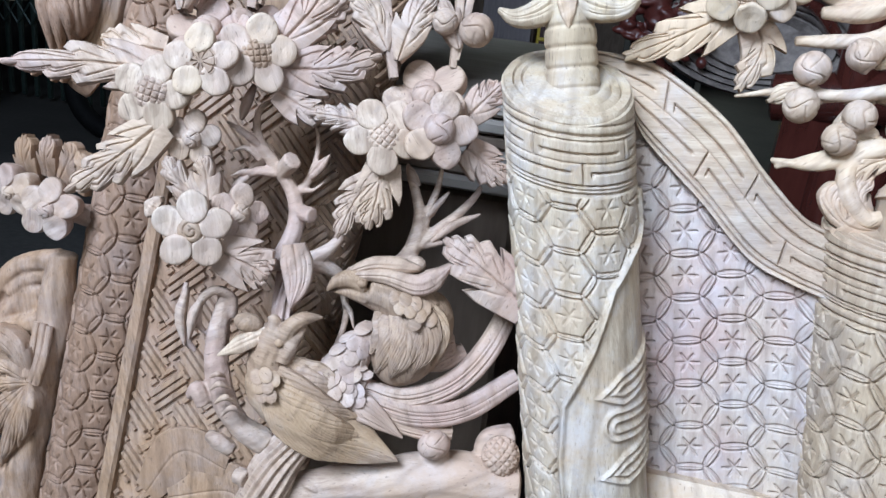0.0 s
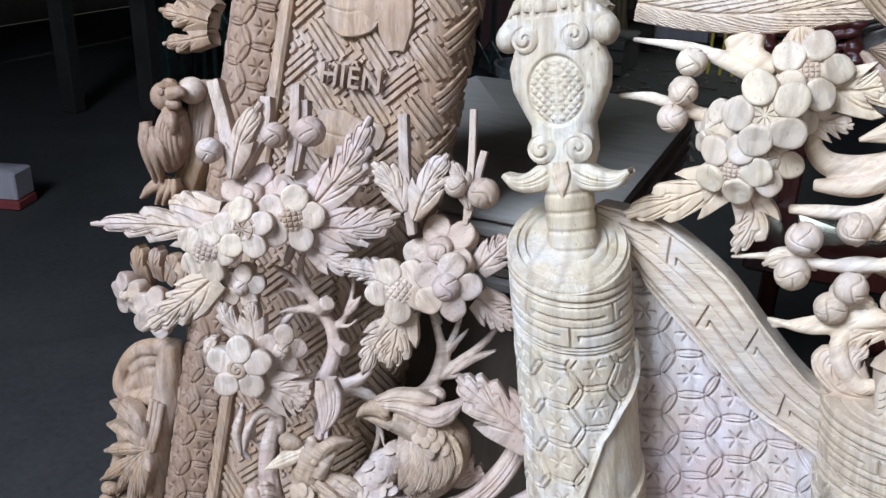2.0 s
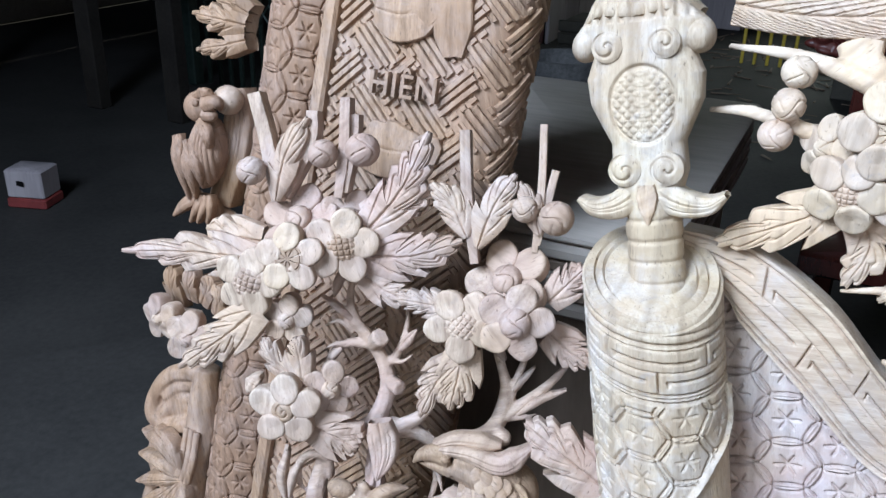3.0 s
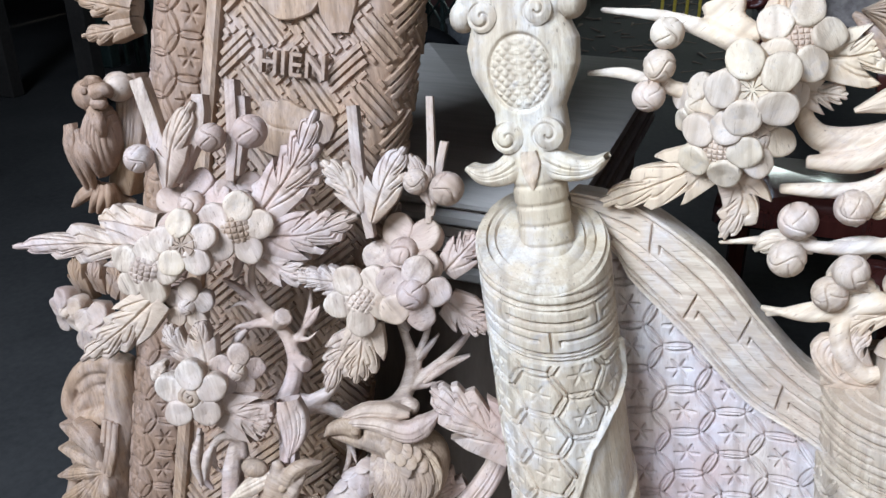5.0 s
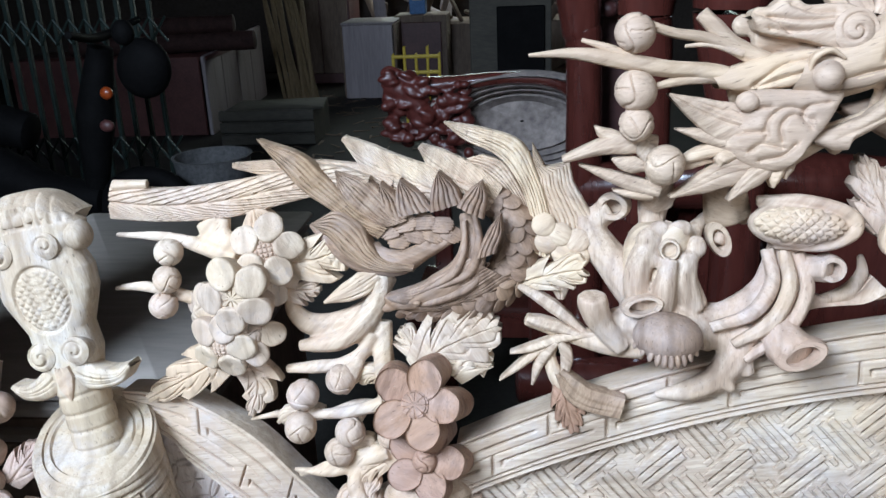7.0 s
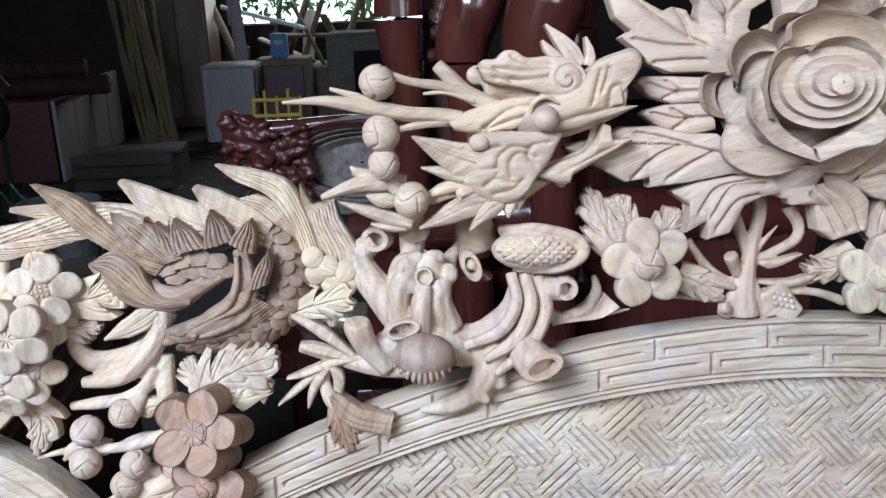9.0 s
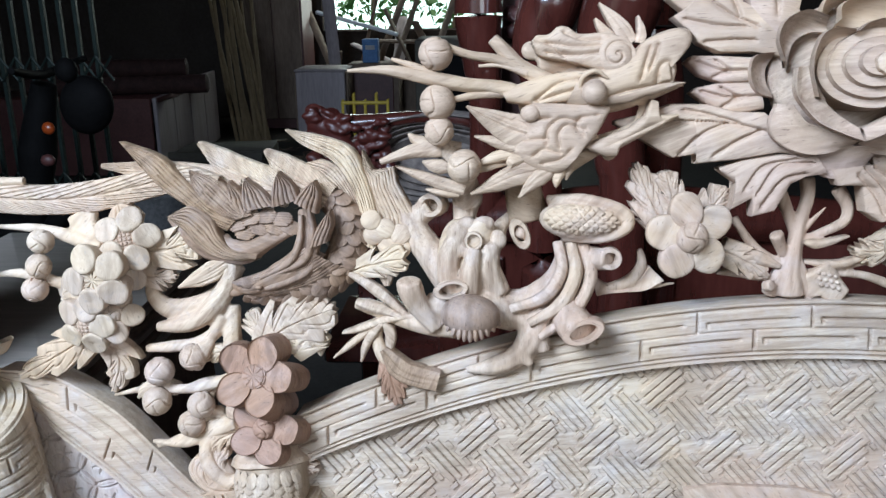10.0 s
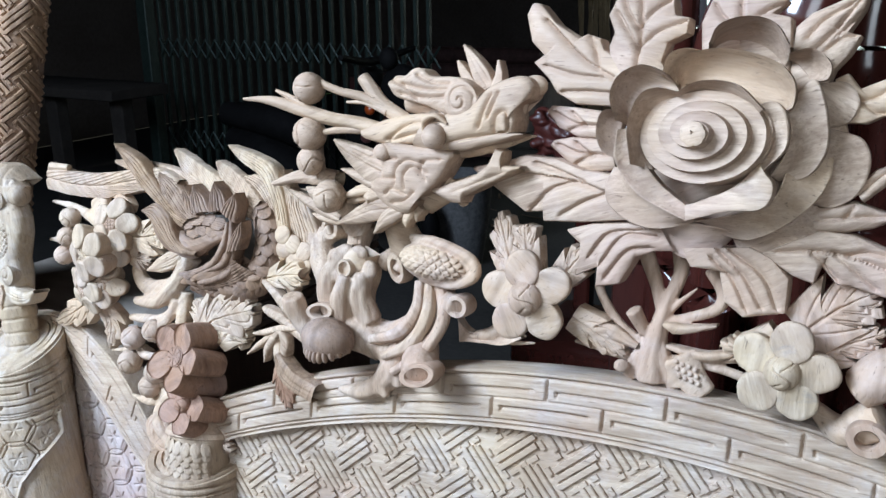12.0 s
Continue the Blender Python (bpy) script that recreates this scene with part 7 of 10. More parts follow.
carved("rose_leaf", bench, S, [(0.7031, 0.3831, 0.0240), (0.6885, 0.4033, 0.0220), (0.6836, 0.4241, 0.0203), (0.6866, 0.4346, 0.0187), (0.6800, 0.4480, 0.0170), (0.6845, 0.4600, 0.0153), (0.6858, 0.4719, 0.0137), (0.7003, 0.4783, 0.0120)],
       [(0.7411, 0.3939, 0.0240), (0.7272, 0.4135, 0.0220), (0.7304, 0.4281, 0.0203), (0.7438, 0.4356, 0.0187), (0.7435, 0.4471, 0.0170), (0.7327, 0.4486, 0.0153), (0.7292, 0.4630, 0.0137), (0.7016, 0.4783, 0.0120)], ROSEW, cuts=[[(0.7089, 0.4100, 0.0220), (0.7091, 0.4361, 0.0220), (0.7043, 0.4705, 0.0220)], [(0.7092, 0.4217, 0.0220), (0.6985, 0.4359, 0.0220), (0.6877, 0.4504, 0.0220)], [(0.7104, 0.4246, 0.0220), (0.7241, 0.4364, 0.0220), (0.7408, 0.4437, 0.0220)], [(0.7082, 0.4390, 0.0220), (0.7166, 0.4505, 0.0220), (0.7275, 0.4591, 0.0220)], [(0.7079, 0.4361, 0.0220), (0.6969, 0.4504, 0.0220), (0.6911, 0.4619, 0.0220)]], cut=0.0042, step=0.0011, sharp=True, thick=0.018, bulge=0.004)
carved("rose_leaf", bench, S, [(0.7580, 0.3975, 0.0240), (0.7560, 0.4229, 0.0220), (0.7532, 0.4427, 0.0195), (0.7568, 0.4556, 0.0170), (0.7618, 0.4684, 0.0145), (0.7757, 0.4768, 0.0120)],
       [(0.8201, 0.4004, 0.0240), (0.8190, 0.4273, 0.0220), (0.8161, 0.4475, 0.0195), (0.8024, 0.4504, 0.0170), (0.8113, 0.4601, 0.0145), (0.7774, 0.4768, 0.0120)], ROSEW, cuts=[[(0.7841, 0.4319, 0.0220), (0.7815, 0.4537, 0.0220), (0.7787, 0.4726, 0.0220)], [(0.7808, 0.4373, 0.0220), (0.7685, 0.4481, 0.0220), (0.7620, 0.4563, 0.0220)], [(0.7858, 0.4401, 0.0220), (0.7979, 0.4511, 0.0220), (0.8077, 0.4564, 0.0220)]], cut=0.0042, step=0.0011, sharp=True, thick=0.018, bulge=0.004)
carved("rose_leaf", bench, S, [(0.8204, 0.3977, 0.0240), (0.8194, 0.4247, 0.0220), (0.8195, 0.4409, 0.0195), (0.8282, 0.4506, 0.0170), (0.8467, 0.4601, 0.0145), (0.8615, 0.4745, 0.0120)],
       [(0.8438, 0.3936, 0.0240), (0.8486, 0.4124, 0.0220), (0.8568, 0.4233, 0.0200), (0.8623, 0.4360, 0.0180), (0.8524, 0.4361, 0.0160), (0.8619, 0.4550, 0.0140), (0.8641, 0.4732, 0.0120)], ROSEW, cuts=[[(0.8324, 0.4224, 0.0220), (0.8453, 0.4384, 0.0220), (0.8612, 0.4641, 0.0220)], [(0.8285, 0.4329, 0.0220), (0.8370, 0.4448, 0.0220), (0.8526, 0.4565, 0.0220)], [(0.8420, 0.4253, 0.0220), (0.8508, 0.4333, 0.0220), (0.8579, 0.4348, 0.0220)], [(0.8480, 0.4359, 0.0220), (0.8543, 0.4437, 0.0220), (0.8608, 0.4489, 0.0220)]], cut=0.0042, step=0.0011, sharp=True, thick=0.018, bulge=0.004)
carved("rose_leaf", bench, S, [(0.8495, 0.4059, 0.0220), (0.8573, 0.4103, 0.0195), (0.8657, 0.4003, 0.0170), (0.8807, 0.4077, 0.0145), (0.8969, 0.4136, 0.0120)],
       [(0.8608, 0.3761, 0.0220), (0.8727, 0.3764, 0.0195), (0.8837, 0.3830, 0.0170), (0.8916, 0.3757, 0.0145), (0.8982, 0.4124, 0.0120)], ROSEW, cuts=[[(0.8564, 0.3904, 0.0220), (0.8753, 0.3940, 0.0220), (0.8943, 0.4091, 0.0220)], [(0.8660, 0.3922, 0.0220), (0.8765, 0.3850, 0.0220), (0.8837, 0.3842, 0.0220)]], cut=0.0042, step=0.0011, sharp=True, thick=0.018, bulge=0.004)
carved("rose_leaf", bench, S, [(0.6893, 0.3734, 0.0220), (0.6603, 0.3754, 0.0187), (0.6386, 0.3761, 0.0153), (0.6335, 0.3715, 0.0120)],
       [(0.6915, 0.3524, 0.0220), (0.6660, 0.3514, 0.0187), (0.6455, 0.3583, 0.0153), (0.6344, 0.3697, 0.0120)], ROSEW, cuts=[[(0.6856, 0.3626, 0.0220), (0.6628, 0.3632, 0.0220), (0.6436, 0.3706, 0.0220)], [(0.6694, 0.3630, 0.0220), (0.6567, 0.3575, 0.0220)], [(0.6693, 0.3636, 0.0220), (0.6586, 0.3715, 0.0220)]], cut=0.0042, step=0.0011, sharp=True, thick=0.018, bulge=0.004)
carved("rose_leaf", bench, S, [(0.6947, 0.3520, 0.0220), (0.6593, 0.3515, 0.0187), (0.6430, 0.3480, 0.0153), (0.6389, 0.3439, 0.0120)],
       [(0.7003, 0.3288, 0.0220), (0.6785, 0.3244, 0.0187), (0.6566, 0.3308, 0.0153), (0.6397, 0.3426, 0.0120)], ROSEW, cuts=[[(0.6943, 0.3404, 0.0220), (0.6684, 0.3398, 0.0220), (0.6477, 0.3452, 0.0220)], [(0.6782, 0.3397, 0.0220), (0.6658, 0.3318, 0.0220)], [(0.6766, 0.3401, 0.0220), (0.6643, 0.3478, 0.0220)]], cut=0.0042, step=0.0011, sharp=True, thick=0.018, bulge=0.004)
carved("rose_leaf", bench, S, [(0.6985, 0.3258, 0.0300), (0.6750, 0.3265, 0.0272), (0.6498, 0.3335, 0.0244), (0.6209, 0.3341, 0.0216), (0.5987, 0.3256, 0.0188), (0.5717, 0.3198, 0.0160)],
       [(0.7398, 0.2864, 0.0300), (0.7140, 0.2908, 0.0277), (0.6784, 0.2846, 0.0253), (0.6422, 0.2809, 0.0230), (0.6608, 0.2917, 0.0207), (0.6237, 0.2861, 0.0183), (0.5712, 0.3163, 0.0160)], ROSEW, cuts=[[(0.7131, 0.3061, 0.0300), (0.6704, 0.3169, 0.0300), (0.6047, 0.3199, 0.0300)], [(0.6954, 0.3102, 0.0300), (0.6753, 0.3003, 0.0300), (0.6581, 0.2888, 0.0300)], [(0.6671, 0.3165, 0.0300), (0.6478, 0.3083, 0.0300), (0.6287, 0.2901, 0.0300)], [(0.6769, 0.3175, 0.0300), (0.6530, 0.3245, 0.0300), (0.6321, 0.3289, 0.0300)]], cut=0.0042, step=0.0011, sharp=True, thick=0.018, bulge=0.004)
carved("rose_leaf", bench, S, [(0.7424, 0.2900, 0.0300), (0.7139, 0.2889, 0.0267), (0.6843, 0.2843, 0.0233), (0.6637, 0.2769, 0.0200)],
       [(0.7548, 0.2722, 0.0300), (0.7382, 0.2697, 0.0288), (0.7247, 0.2630, 0.0275), (0.7126, 0.2392, 0.0262), (0.6932, 0.2337, 0.0250), (0.6928, 0.2500, 0.0238), (0.6750, 0.2401, 0.0225), (0.6796, 0.2637, 0.0212), (0.6646, 0.2744, 0.0200)], ROSEW, cuts=[[(0.7402, 0.2822, 0.0300), (0.7129, 0.2786, 0.0300), (0.6962, 0.2545, 0.0300)], [(0.7352, 0.2725, 0.0300), (0.7172, 0.2669, 0.0300), (0.7005, 0.2441, 0.0300)], [(0.7277, 0.2851, 0.0300), (0.7002, 0.2785, 0.0300), (0.6859, 0.2593, 0.0300)]], cut=0.0042, step=0.0011, sharp=True, thick=0.018, bulge=0.004)
carved("rose_leaf", bench, S, [(0.7583, 0.2755, 0.0280), (0.7665, 0.2613, 0.0250), (0.7876, 0.2612, 0.0220), (0.7931, 0.2377, 0.0190), (0.8073, 0.2282, 0.0160)],
       [(0.8086, 0.2825, 0.0280), (0.8251, 0.2759, 0.0250), (0.8375, 0.2625, 0.0220), (0.8377, 0.2361, 0.0190), (0.8088, 0.2279, 0.0160)], ROSEW, cuts=[[(0.7871, 0.2766, 0.0280), (0.8059, 0.2590, 0.0280), (0.8195, 0.2379, 0.0280)], [(0.7822, 0.2700, 0.0280), (0.7981, 0.2548, 0.0280), (0.8087, 0.2360, 0.0280)], [(0.7954, 0.2778, 0.0280), (0.8194, 0.2611, 0.0280), (0.8301, 0.2398, 0.0280)]], cut=0.0042, step=0.0011, sharp=True, thick=0.018, bulge=0.004)
carved("rose_leaf", bench, S, [(0.8269, 0.2849, 0.0260), (0.8531, 0.3007, 0.0225), (0.8756, 0.2992, 0.0190), (0.9035, 0.2890, 0.0155), (0.9295, 0.2703, 0.0120)],
       [(0.8168, 0.2792, 0.0260), (0.8396, 0.2652, 0.0240), (0.8534, 0.2614, 0.0220), (0.8572, 0.2744, 0.0200), (0.8690, 0.2627, 0.0180), (0.8782, 0.2625, 0.0160), (0.9005, 0.2576, 0.0140), (0.9301, 0.2696, 0.0120)], ROSEW, cuts=[[(0.8272, 0.2821, 0.0260), (0.8656, 0.2848, 0.0260), (0.9154, 0.2733, 0.0260)], [(0.8507, 0.2826, 0.0260), (0.8593, 0.2755, 0.0260), (0.8680, 0.2663, 0.0260)], [(0.8658, 0.2834, 0.0260), (0.8768, 0.2754, 0.0260), (0.8931, 0.2629, 0.0260)], [(0.8732, 0.2837, 0.0260), (0.8850, 0.2876, 0.0260), (0.8971, 0.2866, 0.0260)]], cut=0.0042, step=0.0011, sharp=True, thick=0.018, bulge=0.004)
carved("rose_leaf", bench, S, [(0.8461, 0.3151, 0.0220), (0.8724, 0.3228, 0.0187), (0.8849, 0.3191, 0.0153), (0.9010, 0.3149, 0.0120)],
       [(0.8507, 0.2989, 0.0220), (0.8704, 0.3007, 0.0187), (0.8868, 0.3052, 0.0153), (0.9014, 0.3138, 0.0120)], ROSEW, cuts=[[(0.8522, 0.3075, 0.0220), (0.8742, 0.3116, 0.0220), (0.8979, 0.3147, 0.0220)], [(0.8693, 0.3107, 0.0220), (0.8733, 0.3182, 0.0220)]], cut=0.0042, step=0.0011, sharp=True, thick=0.018, bulge=0.004)
carved("rose_leaf", bench, S, [(0.8714, 0.3314, 0.0200), (0.8826, 0.3459, 0.0160), (0.9004, 0.3540, 0.0120)],
       [(0.8787, 0.3228, 0.0200), (0.8901, 0.3346, 0.0160), (0.9009, 0.3522, 0.0120)], ROSEW, cuts=[[(0.8755, 0.3278, 0.0200), (0.8871, 0.3411, 0.0200), (0.8996, 0.3528, 0.0200)]], cut=0.0042, step=0.0011, sharp=True, thick=0.018, bulge=0.004)


# ======== openwork arm panel of the bench: blossoms, buds and two birds on a branch ========
arm = bench
# branches grown together
GROWN = []
GROWN.append(tube([(0.0515, -0.0828, -0.0560), (0.0319, -0.0700, -0.0530), (0.0098, -0.0664, -0.0500), (-0.0095, -0.0669, -0.0500), (-0.0285, -0.0742, -0.0520)], [0.0043, 0.0072, 0.0096, 0.0096, 0.0062]))
GROWN.append(tube([(-0.0082, -0.0648, -0.0500), (-0.0006, -0.0465, -0.0480), (0.0028, -0.0267, -0.0480), (-0.0025, -0.0067, -0.0480), (-0.0146, 0.0108, -0.0470), (-0.0275, 0.0251, -0.0460), (-0.0416, 0.0369, -0.0460), (-0.0601, 0.0484, -0.0480)], [0.0086, 0.0082, 0.0077, 0.0067, 0.0062, 0.0053, 0.0038, 0.0014]))
GROWN.append(tube([(-0.0265, 0.0233, -0.0470), (-0.0354, 0.0409, -0.0480), (-0.0355, 0.0604, -0.0500), (-0.0254, 0.0702, -0.0520)], [0.0048, 0.0038, 0.0029, 0.0019]))
GROWN.append(tube([(-0.0169, 0.0096, -0.0470), (-0.0336, 0.0082, -0.0470), (-0.0473, 0.0003, -0.0470), (-0.0564, -0.0149, -0.0480)], [0.0053, 0.0043, 0.0034, 0.0019]))
GROWN.append(tube([(-0.0309, 0.0190, -0.0460), (-0.0440, 0.0274, -0.0440), (-0.0573, 0.0220, -0.0440)], [0.0034, 0.0024, 0.0010]))
GROWN.append(tube([(-0.0348, 0.0071, -0.0460), (-0.0447, 0.0071, -0.0420), (-0.0545, 0.0024, -0.0400)], [0.0034, 0.0024, 0.0010]))
GROWN.append(tube([(-0.0130, 0.0089, -0.0460), (-0.0030, 0.0196, -0.0300)], [0.0062, 0.0082]))
GROWN.append(tube([(0.0036, -0.0227, -0.0470), (0.0160, -0.0255, -0.0340)], [0.0062, 0.0067]))
GROWN.append(tube([(0.0024, -0.0072, -0.0480), (0.0107, 0.0051, -0.0480), (0.0159, 0.0251, -0.0500), (0.0155, 0.0437, -0.0520), (0.0105, 0.0572, -0.0540)], [0.0043, 0.0038, 0.0024, 0.0019, 0.0014]))
GROWN.append(tube([(0.0062, -0.0050, -0.0470), (0.0158, -0.0033, -0.0440), (0.0254, 0.0052, -0.0420)], [0.0029, 0.0019, 0.0007]))
GROWN.append(tube([(0.0135, 0.0131, -0.0480), (0.0189, 0.0203, -0.0460), (0.0252, 0.0265, -0.0440)], [0.0024, 0.0019, 0.0007]))
GROWN.append(tube([(0.0160, -0.0650, -0.0500), (0.0319, -0.0538, -0.0460), (0.0428, -0.0410, -0.0400)], [0.0077, 0.0062, 0.0038]))
GROWN.append(tube([(0.0613, -0.0677, -0.0500), (0.0858, -0.0649, -0.0500), (0.1007, -0.0538, -0.0480), (0.1074, -0.0374, -0.0480), (0.1082, -0.0175, -0.0460), (0.1031, 0.0008, -0.0440), (0.0970, 0.0169, -0.0440)], [0.0038, 0.0058, 0.0077, 0.0077, 0.0058, 0.0043, 0.0034]))
GROWN.append(tube([(0.1102, -0.0362, -0.0470), (0.1162, -0.0120, -0.0460), (0.1221, 0.0073, -0.0460), (0.1247, 0.0252, -0.0460)], [0.0053, 0.0038, 0.0029, 0.0019]))
GROWN.append(tube([(0.1186, -0.0177, -0.0460), (0.1245, -0.0074, -0.0440), (0.1308, 0.0010, -0.0440)], [0.0024, 0.0017, 0.0007]))
GROWN.append(tube([(0.1098, -0.0441, -0.0470), (0.1254, -0.0291, -0.0460), (0.1413, -0.0150, -0.0460), (0.1544, -0.0000, -0.0480), (0.1608, 0.0105, -0.0500)], [0.0062, 0.0048, 0.0043, 0.0034, 0.0024]))
GROWN.append(tube([(0.1203, -0.0394, -0.0460), (0.1369, -0.0262, -0.0440), (0.1593, -0.0155, -0.0460)], [0.0038, 0.0024, 0.0010]))
GROWN.append(tube([(0.1137, -0.0448, -0.0460), (0.1260, -0.0417, -0.0420), (0.1376, -0.0369, -0.0420)], [0.0034, 0.0024, 0.0007]))
GROWN.append(tube([(0.0458, -0.0860, -0.0540), (0.0507, -0.1119, -0.0560), (0.0439, -0.1414, -0.0560), (0.0375, -0.1629, -0.0560)], [0.0034, 0.0029, 0.0029, 0.0034]))
GROWN.append(tube([(0.0478, -0.0986, -0.0520), (0.0543, -0.1066, -0.0480), (0.0583, -0.1213, -0.0480)], [0.0024, 0.0029, 0.0010]))
GROWN.append(tube([(-0.0520, -0.0996, -0.0440), (-0.0568, -0.1323, -0.0460), (-0.0556, -0.1612, -0.0440), (-0.0481, -0.1882, -0.0440), (-0.0335, -0.2105, -0.0460), (-0.0106, -0.2263, -0.0500)], [0.0067, 0.0096, 0.0106, 0.0110, 0.0106, 0.0115]))
GROWN.append(tube([(-0.0455, -0.1169, -0.0460), (-0.0467, -0.0998, -0.0400), (-0.0606, -0.0946, -0.0360), (-0.0723, -0.1061, -0.0380), (-0.0728, -0.1240, -0.0420), (-0.0679, -0.1327, -0.0440)], [0.0048, 0.0043, 0.0043, 0.0038, 0.0029, 0.0014]))
GROWN.append(tube([(-0.0770, -0.1873, -0.0460), (-0.0697, -0.1807, -0.0400), (-0.0632, -0.1930, -0.0400)], [0.0048, 0.0086, 0.0067]))
GROWN.append(tube([(-0.0583, -0.2202, -0.0440), (-0.0486, -0.2239, -0.0380), (-0.0380, -0.2308, -0.0400)], [0.0058, 0.0082, 0.0067]))
GROWN.append(tube([(-0.0322, -0.2534, -0.0440), (-0.0237, -0.2551, -0.0380)], [0.0077, 0.0077]))
GROWN.append(tube([(-0.0849, -0.0899, -0.0400), (-0.0875, -0.1167, -0.0380), (-0.0815, -0.1375, -0.0380), (-0.0737, -0.1480, -0.0400)], [0.0024, 0.0043, 0.0043, 0.0019]))
GROWN.append(tube([(-0.0161, -0.2907, -0.0600), (0.0359, -0.2652, -0.0560), (0.0854, -0.2585, -0.0520), (0.1401, -0.2502, -0.0500), (0.2103, -0.2544, -0.0540)], [0.0221, 0.0163, 0.0202, 0.0240, 0.0269]))
GROWN.append(tube([(0.1417, -0.2451, -0.0500), (0.1366, -0.2252, -0.0440)], [0.0163, 0.0125]))
GROWN.append(tube([(0.1838, -0.2412, -0.0540), (0.1845, -0.2148, -0.0520), (0.2066, -0.2101, -0.0540)], [0.0115, 0.0096, 0.0115]))
GROWN.append(tube([(0.0352, -0.2528, -0.0520), (0.0301, -0.2635, -0.0500)], [0.0048, 0.0125]))
GROWN.append(ball((0.1082, -0.0616, -0.0400), (0.0085, 0.0085, 0.0080)))
fused("branch", GROWN, B, ARM, arm, "forked pinkish branch with cut stubs", 0.0012, 4)
twig(arm, B, [(-0.0024, -0.0781, -0.0500), (-0.0047, -0.0988, -0.0480), (-0.0030, -0.1215, -0.0460)], [0.0080, 0.0078, 0.0085], ARM, skin="strand", amp=0.0012, pitch=0.006)
twig(arm, B, [(-0.0149, -0.2857, -0.0460), (-0.0009, -0.2460, -0.0440), (0.0138, -0.2229, -0.0460)], [0.0210, 0.0185, 0.0150], ARM, name="ribbed_stem", skin="strand", amp=0.0018, pitch=0.007)
part("burl", ball((0.1346, -0.2154, -0.0300), (0.0145, 0.0125, 0.0130), (0, 0, 20), "bud").mesh("burl", B), ARM, arm)
part("hatched_knob", ball((0.1949, -0.2241, -0.0360), (0.0170, 0.0185, 0.0130), (0, 0, 8), "cross", amp=0.002, pitch=0.0085).mesh("hatched_knob", B), ARM, arm, "rounded knob cut with a grid")
# bark cuts round the lower stem
twig(arm, B, [(-0.0579, -0.1666, -0.0260), (-0.0516, -0.1626, -0.0220), (-0.0453, -0.1662, -0.0280)], [0.0010, 0.0028, 0.0010], ARM, name="bark_ring")
twig(arm, B, [(-0.0573, -0.1770, -0.0260), (-0.0495, -0.1708, -0.0210), (-0.0407, -0.1751, -0.0260)], [0.0010, 0.0028, 0.0010], ARM, name="bark_ring")
twig(arm, B, [(-0.0528, -0.1883, -0.0260), (-0.0440, -0.1816, -0.0200), (-0.0354, -0.1866, -0.0270)], [0.0010, 0.0028, 0.0010], ARM, name="bark_ring")
twig(arm, B, [(-0.0466, -0.1985, -0.0260), (-0.0380, -0.1901, -0.0210), (-0.0282, -0.1970, -0.0280)], [0.0010, 0.0028, 0.0010], ARM, name="bark_ring")
# small leaves at the forks
for pts, wd in (
        ([(-0.0273, 0.0259, -0.0440), (-0.0438, 0.0386, -0.0400), (-0.0616, 0.0486, -0.0420)], 0.0058),
        ([(-0.0398, 0.0037, -0.0420), (-0.0480, -0.0057, -0.0380), (-0.0558, -0.0206, -0.0400)], 0.0058),
        ([(0.0113, 0.0060, -0.0440), (0.0195, 0.0143, -0.0400), (0.0272, 0.0274, -0.0400)], 0.0058),
        ([(0.1144, -0.0190, -0.0420), (0.1230, -0.0075, -0.0380), (0.1321, 0.0040, -0.0400)], 0.0048),
        ([(0.1200, -0.0402, -0.0420), (0.1391, -0.0239, -0.0380), (0.1603, -0.0134, -0.0400)], 0.0067),
        ([(0.1055, 0.0068, -0.0420), (0.0988, 0.0160, -0.0400), (0.0942, 0.0254, -0.0420)], 0.0077),
        ([(-0.0709, -0.1027, -0.0340), (-0.0767, -0.1169, -0.0300), (-0.0786, -0.1364, -0.0320)], 0.0077),
        ([(-0.0835, -0.0940, -0.0340), (-0.0868, -0.1176, -0.0300), (-0.0819, -0.1424, -0.0320)], 0.0086),
        ([(-0.0401, 0.0807, -0.0400), (-0.0461, 0.0629, -0.0380), (-0.0493, 0.0505, -0.0400)], 0.0077)):
    leaf(arm, B, pts, [0.003, wd, wd * 0.9, 0.001], ARM, veins=2, thick=0.008, bulge=0.003)

# squared shoots with buds and small leaves
for a, b, c, wd in (((-0.1206, 0.2217, -0.0120), (-0.1074, 0.1792, -0.0120), (-0.0969, 0.1322, -0.0140), 0.0115), ((-0.0413, 0.2227, -0.0120), (-0.0406, 0.1818, -0.0120), (-0.0435, 0.1390, -0.0140), 0.0085), ((0.0602, 0.2024, -0.0120), (0.0654, 0.1484, -0.0120), (0.0759, 0.0934, -0.0120), 0.0085), ((0.1238, 0.2110, -0.0140), (0.1259, 0.1596, -0.0120), (0.1243, 0.1065, -0.0140), 0.0055),
                    ((-0.0705, 0.2102, -0.0160), (-0.0711, 0.1849, -0.0160), (-0.0908, 0.1367, -0.0160), 0.010), ((-0.0343, 0.2094, -0.0160), (-0.0347, 0.1863, -0.0160), (-0.0397, 0.1434, -0.0160), 0.009), ((0.1364, 0.1745, -0.0160), (0.1322, 0.1514, -0.0140), (0.1260, 0.1130, -0.0140), 0.006)):
    leaf(arm, B, [a, b, c], [wd, wd * 1.05, wd * 1.1, wd * 0.8], ARM, name="shoot", thick=0.016, veins=0, cut=0.0003, bulge=0.0006)
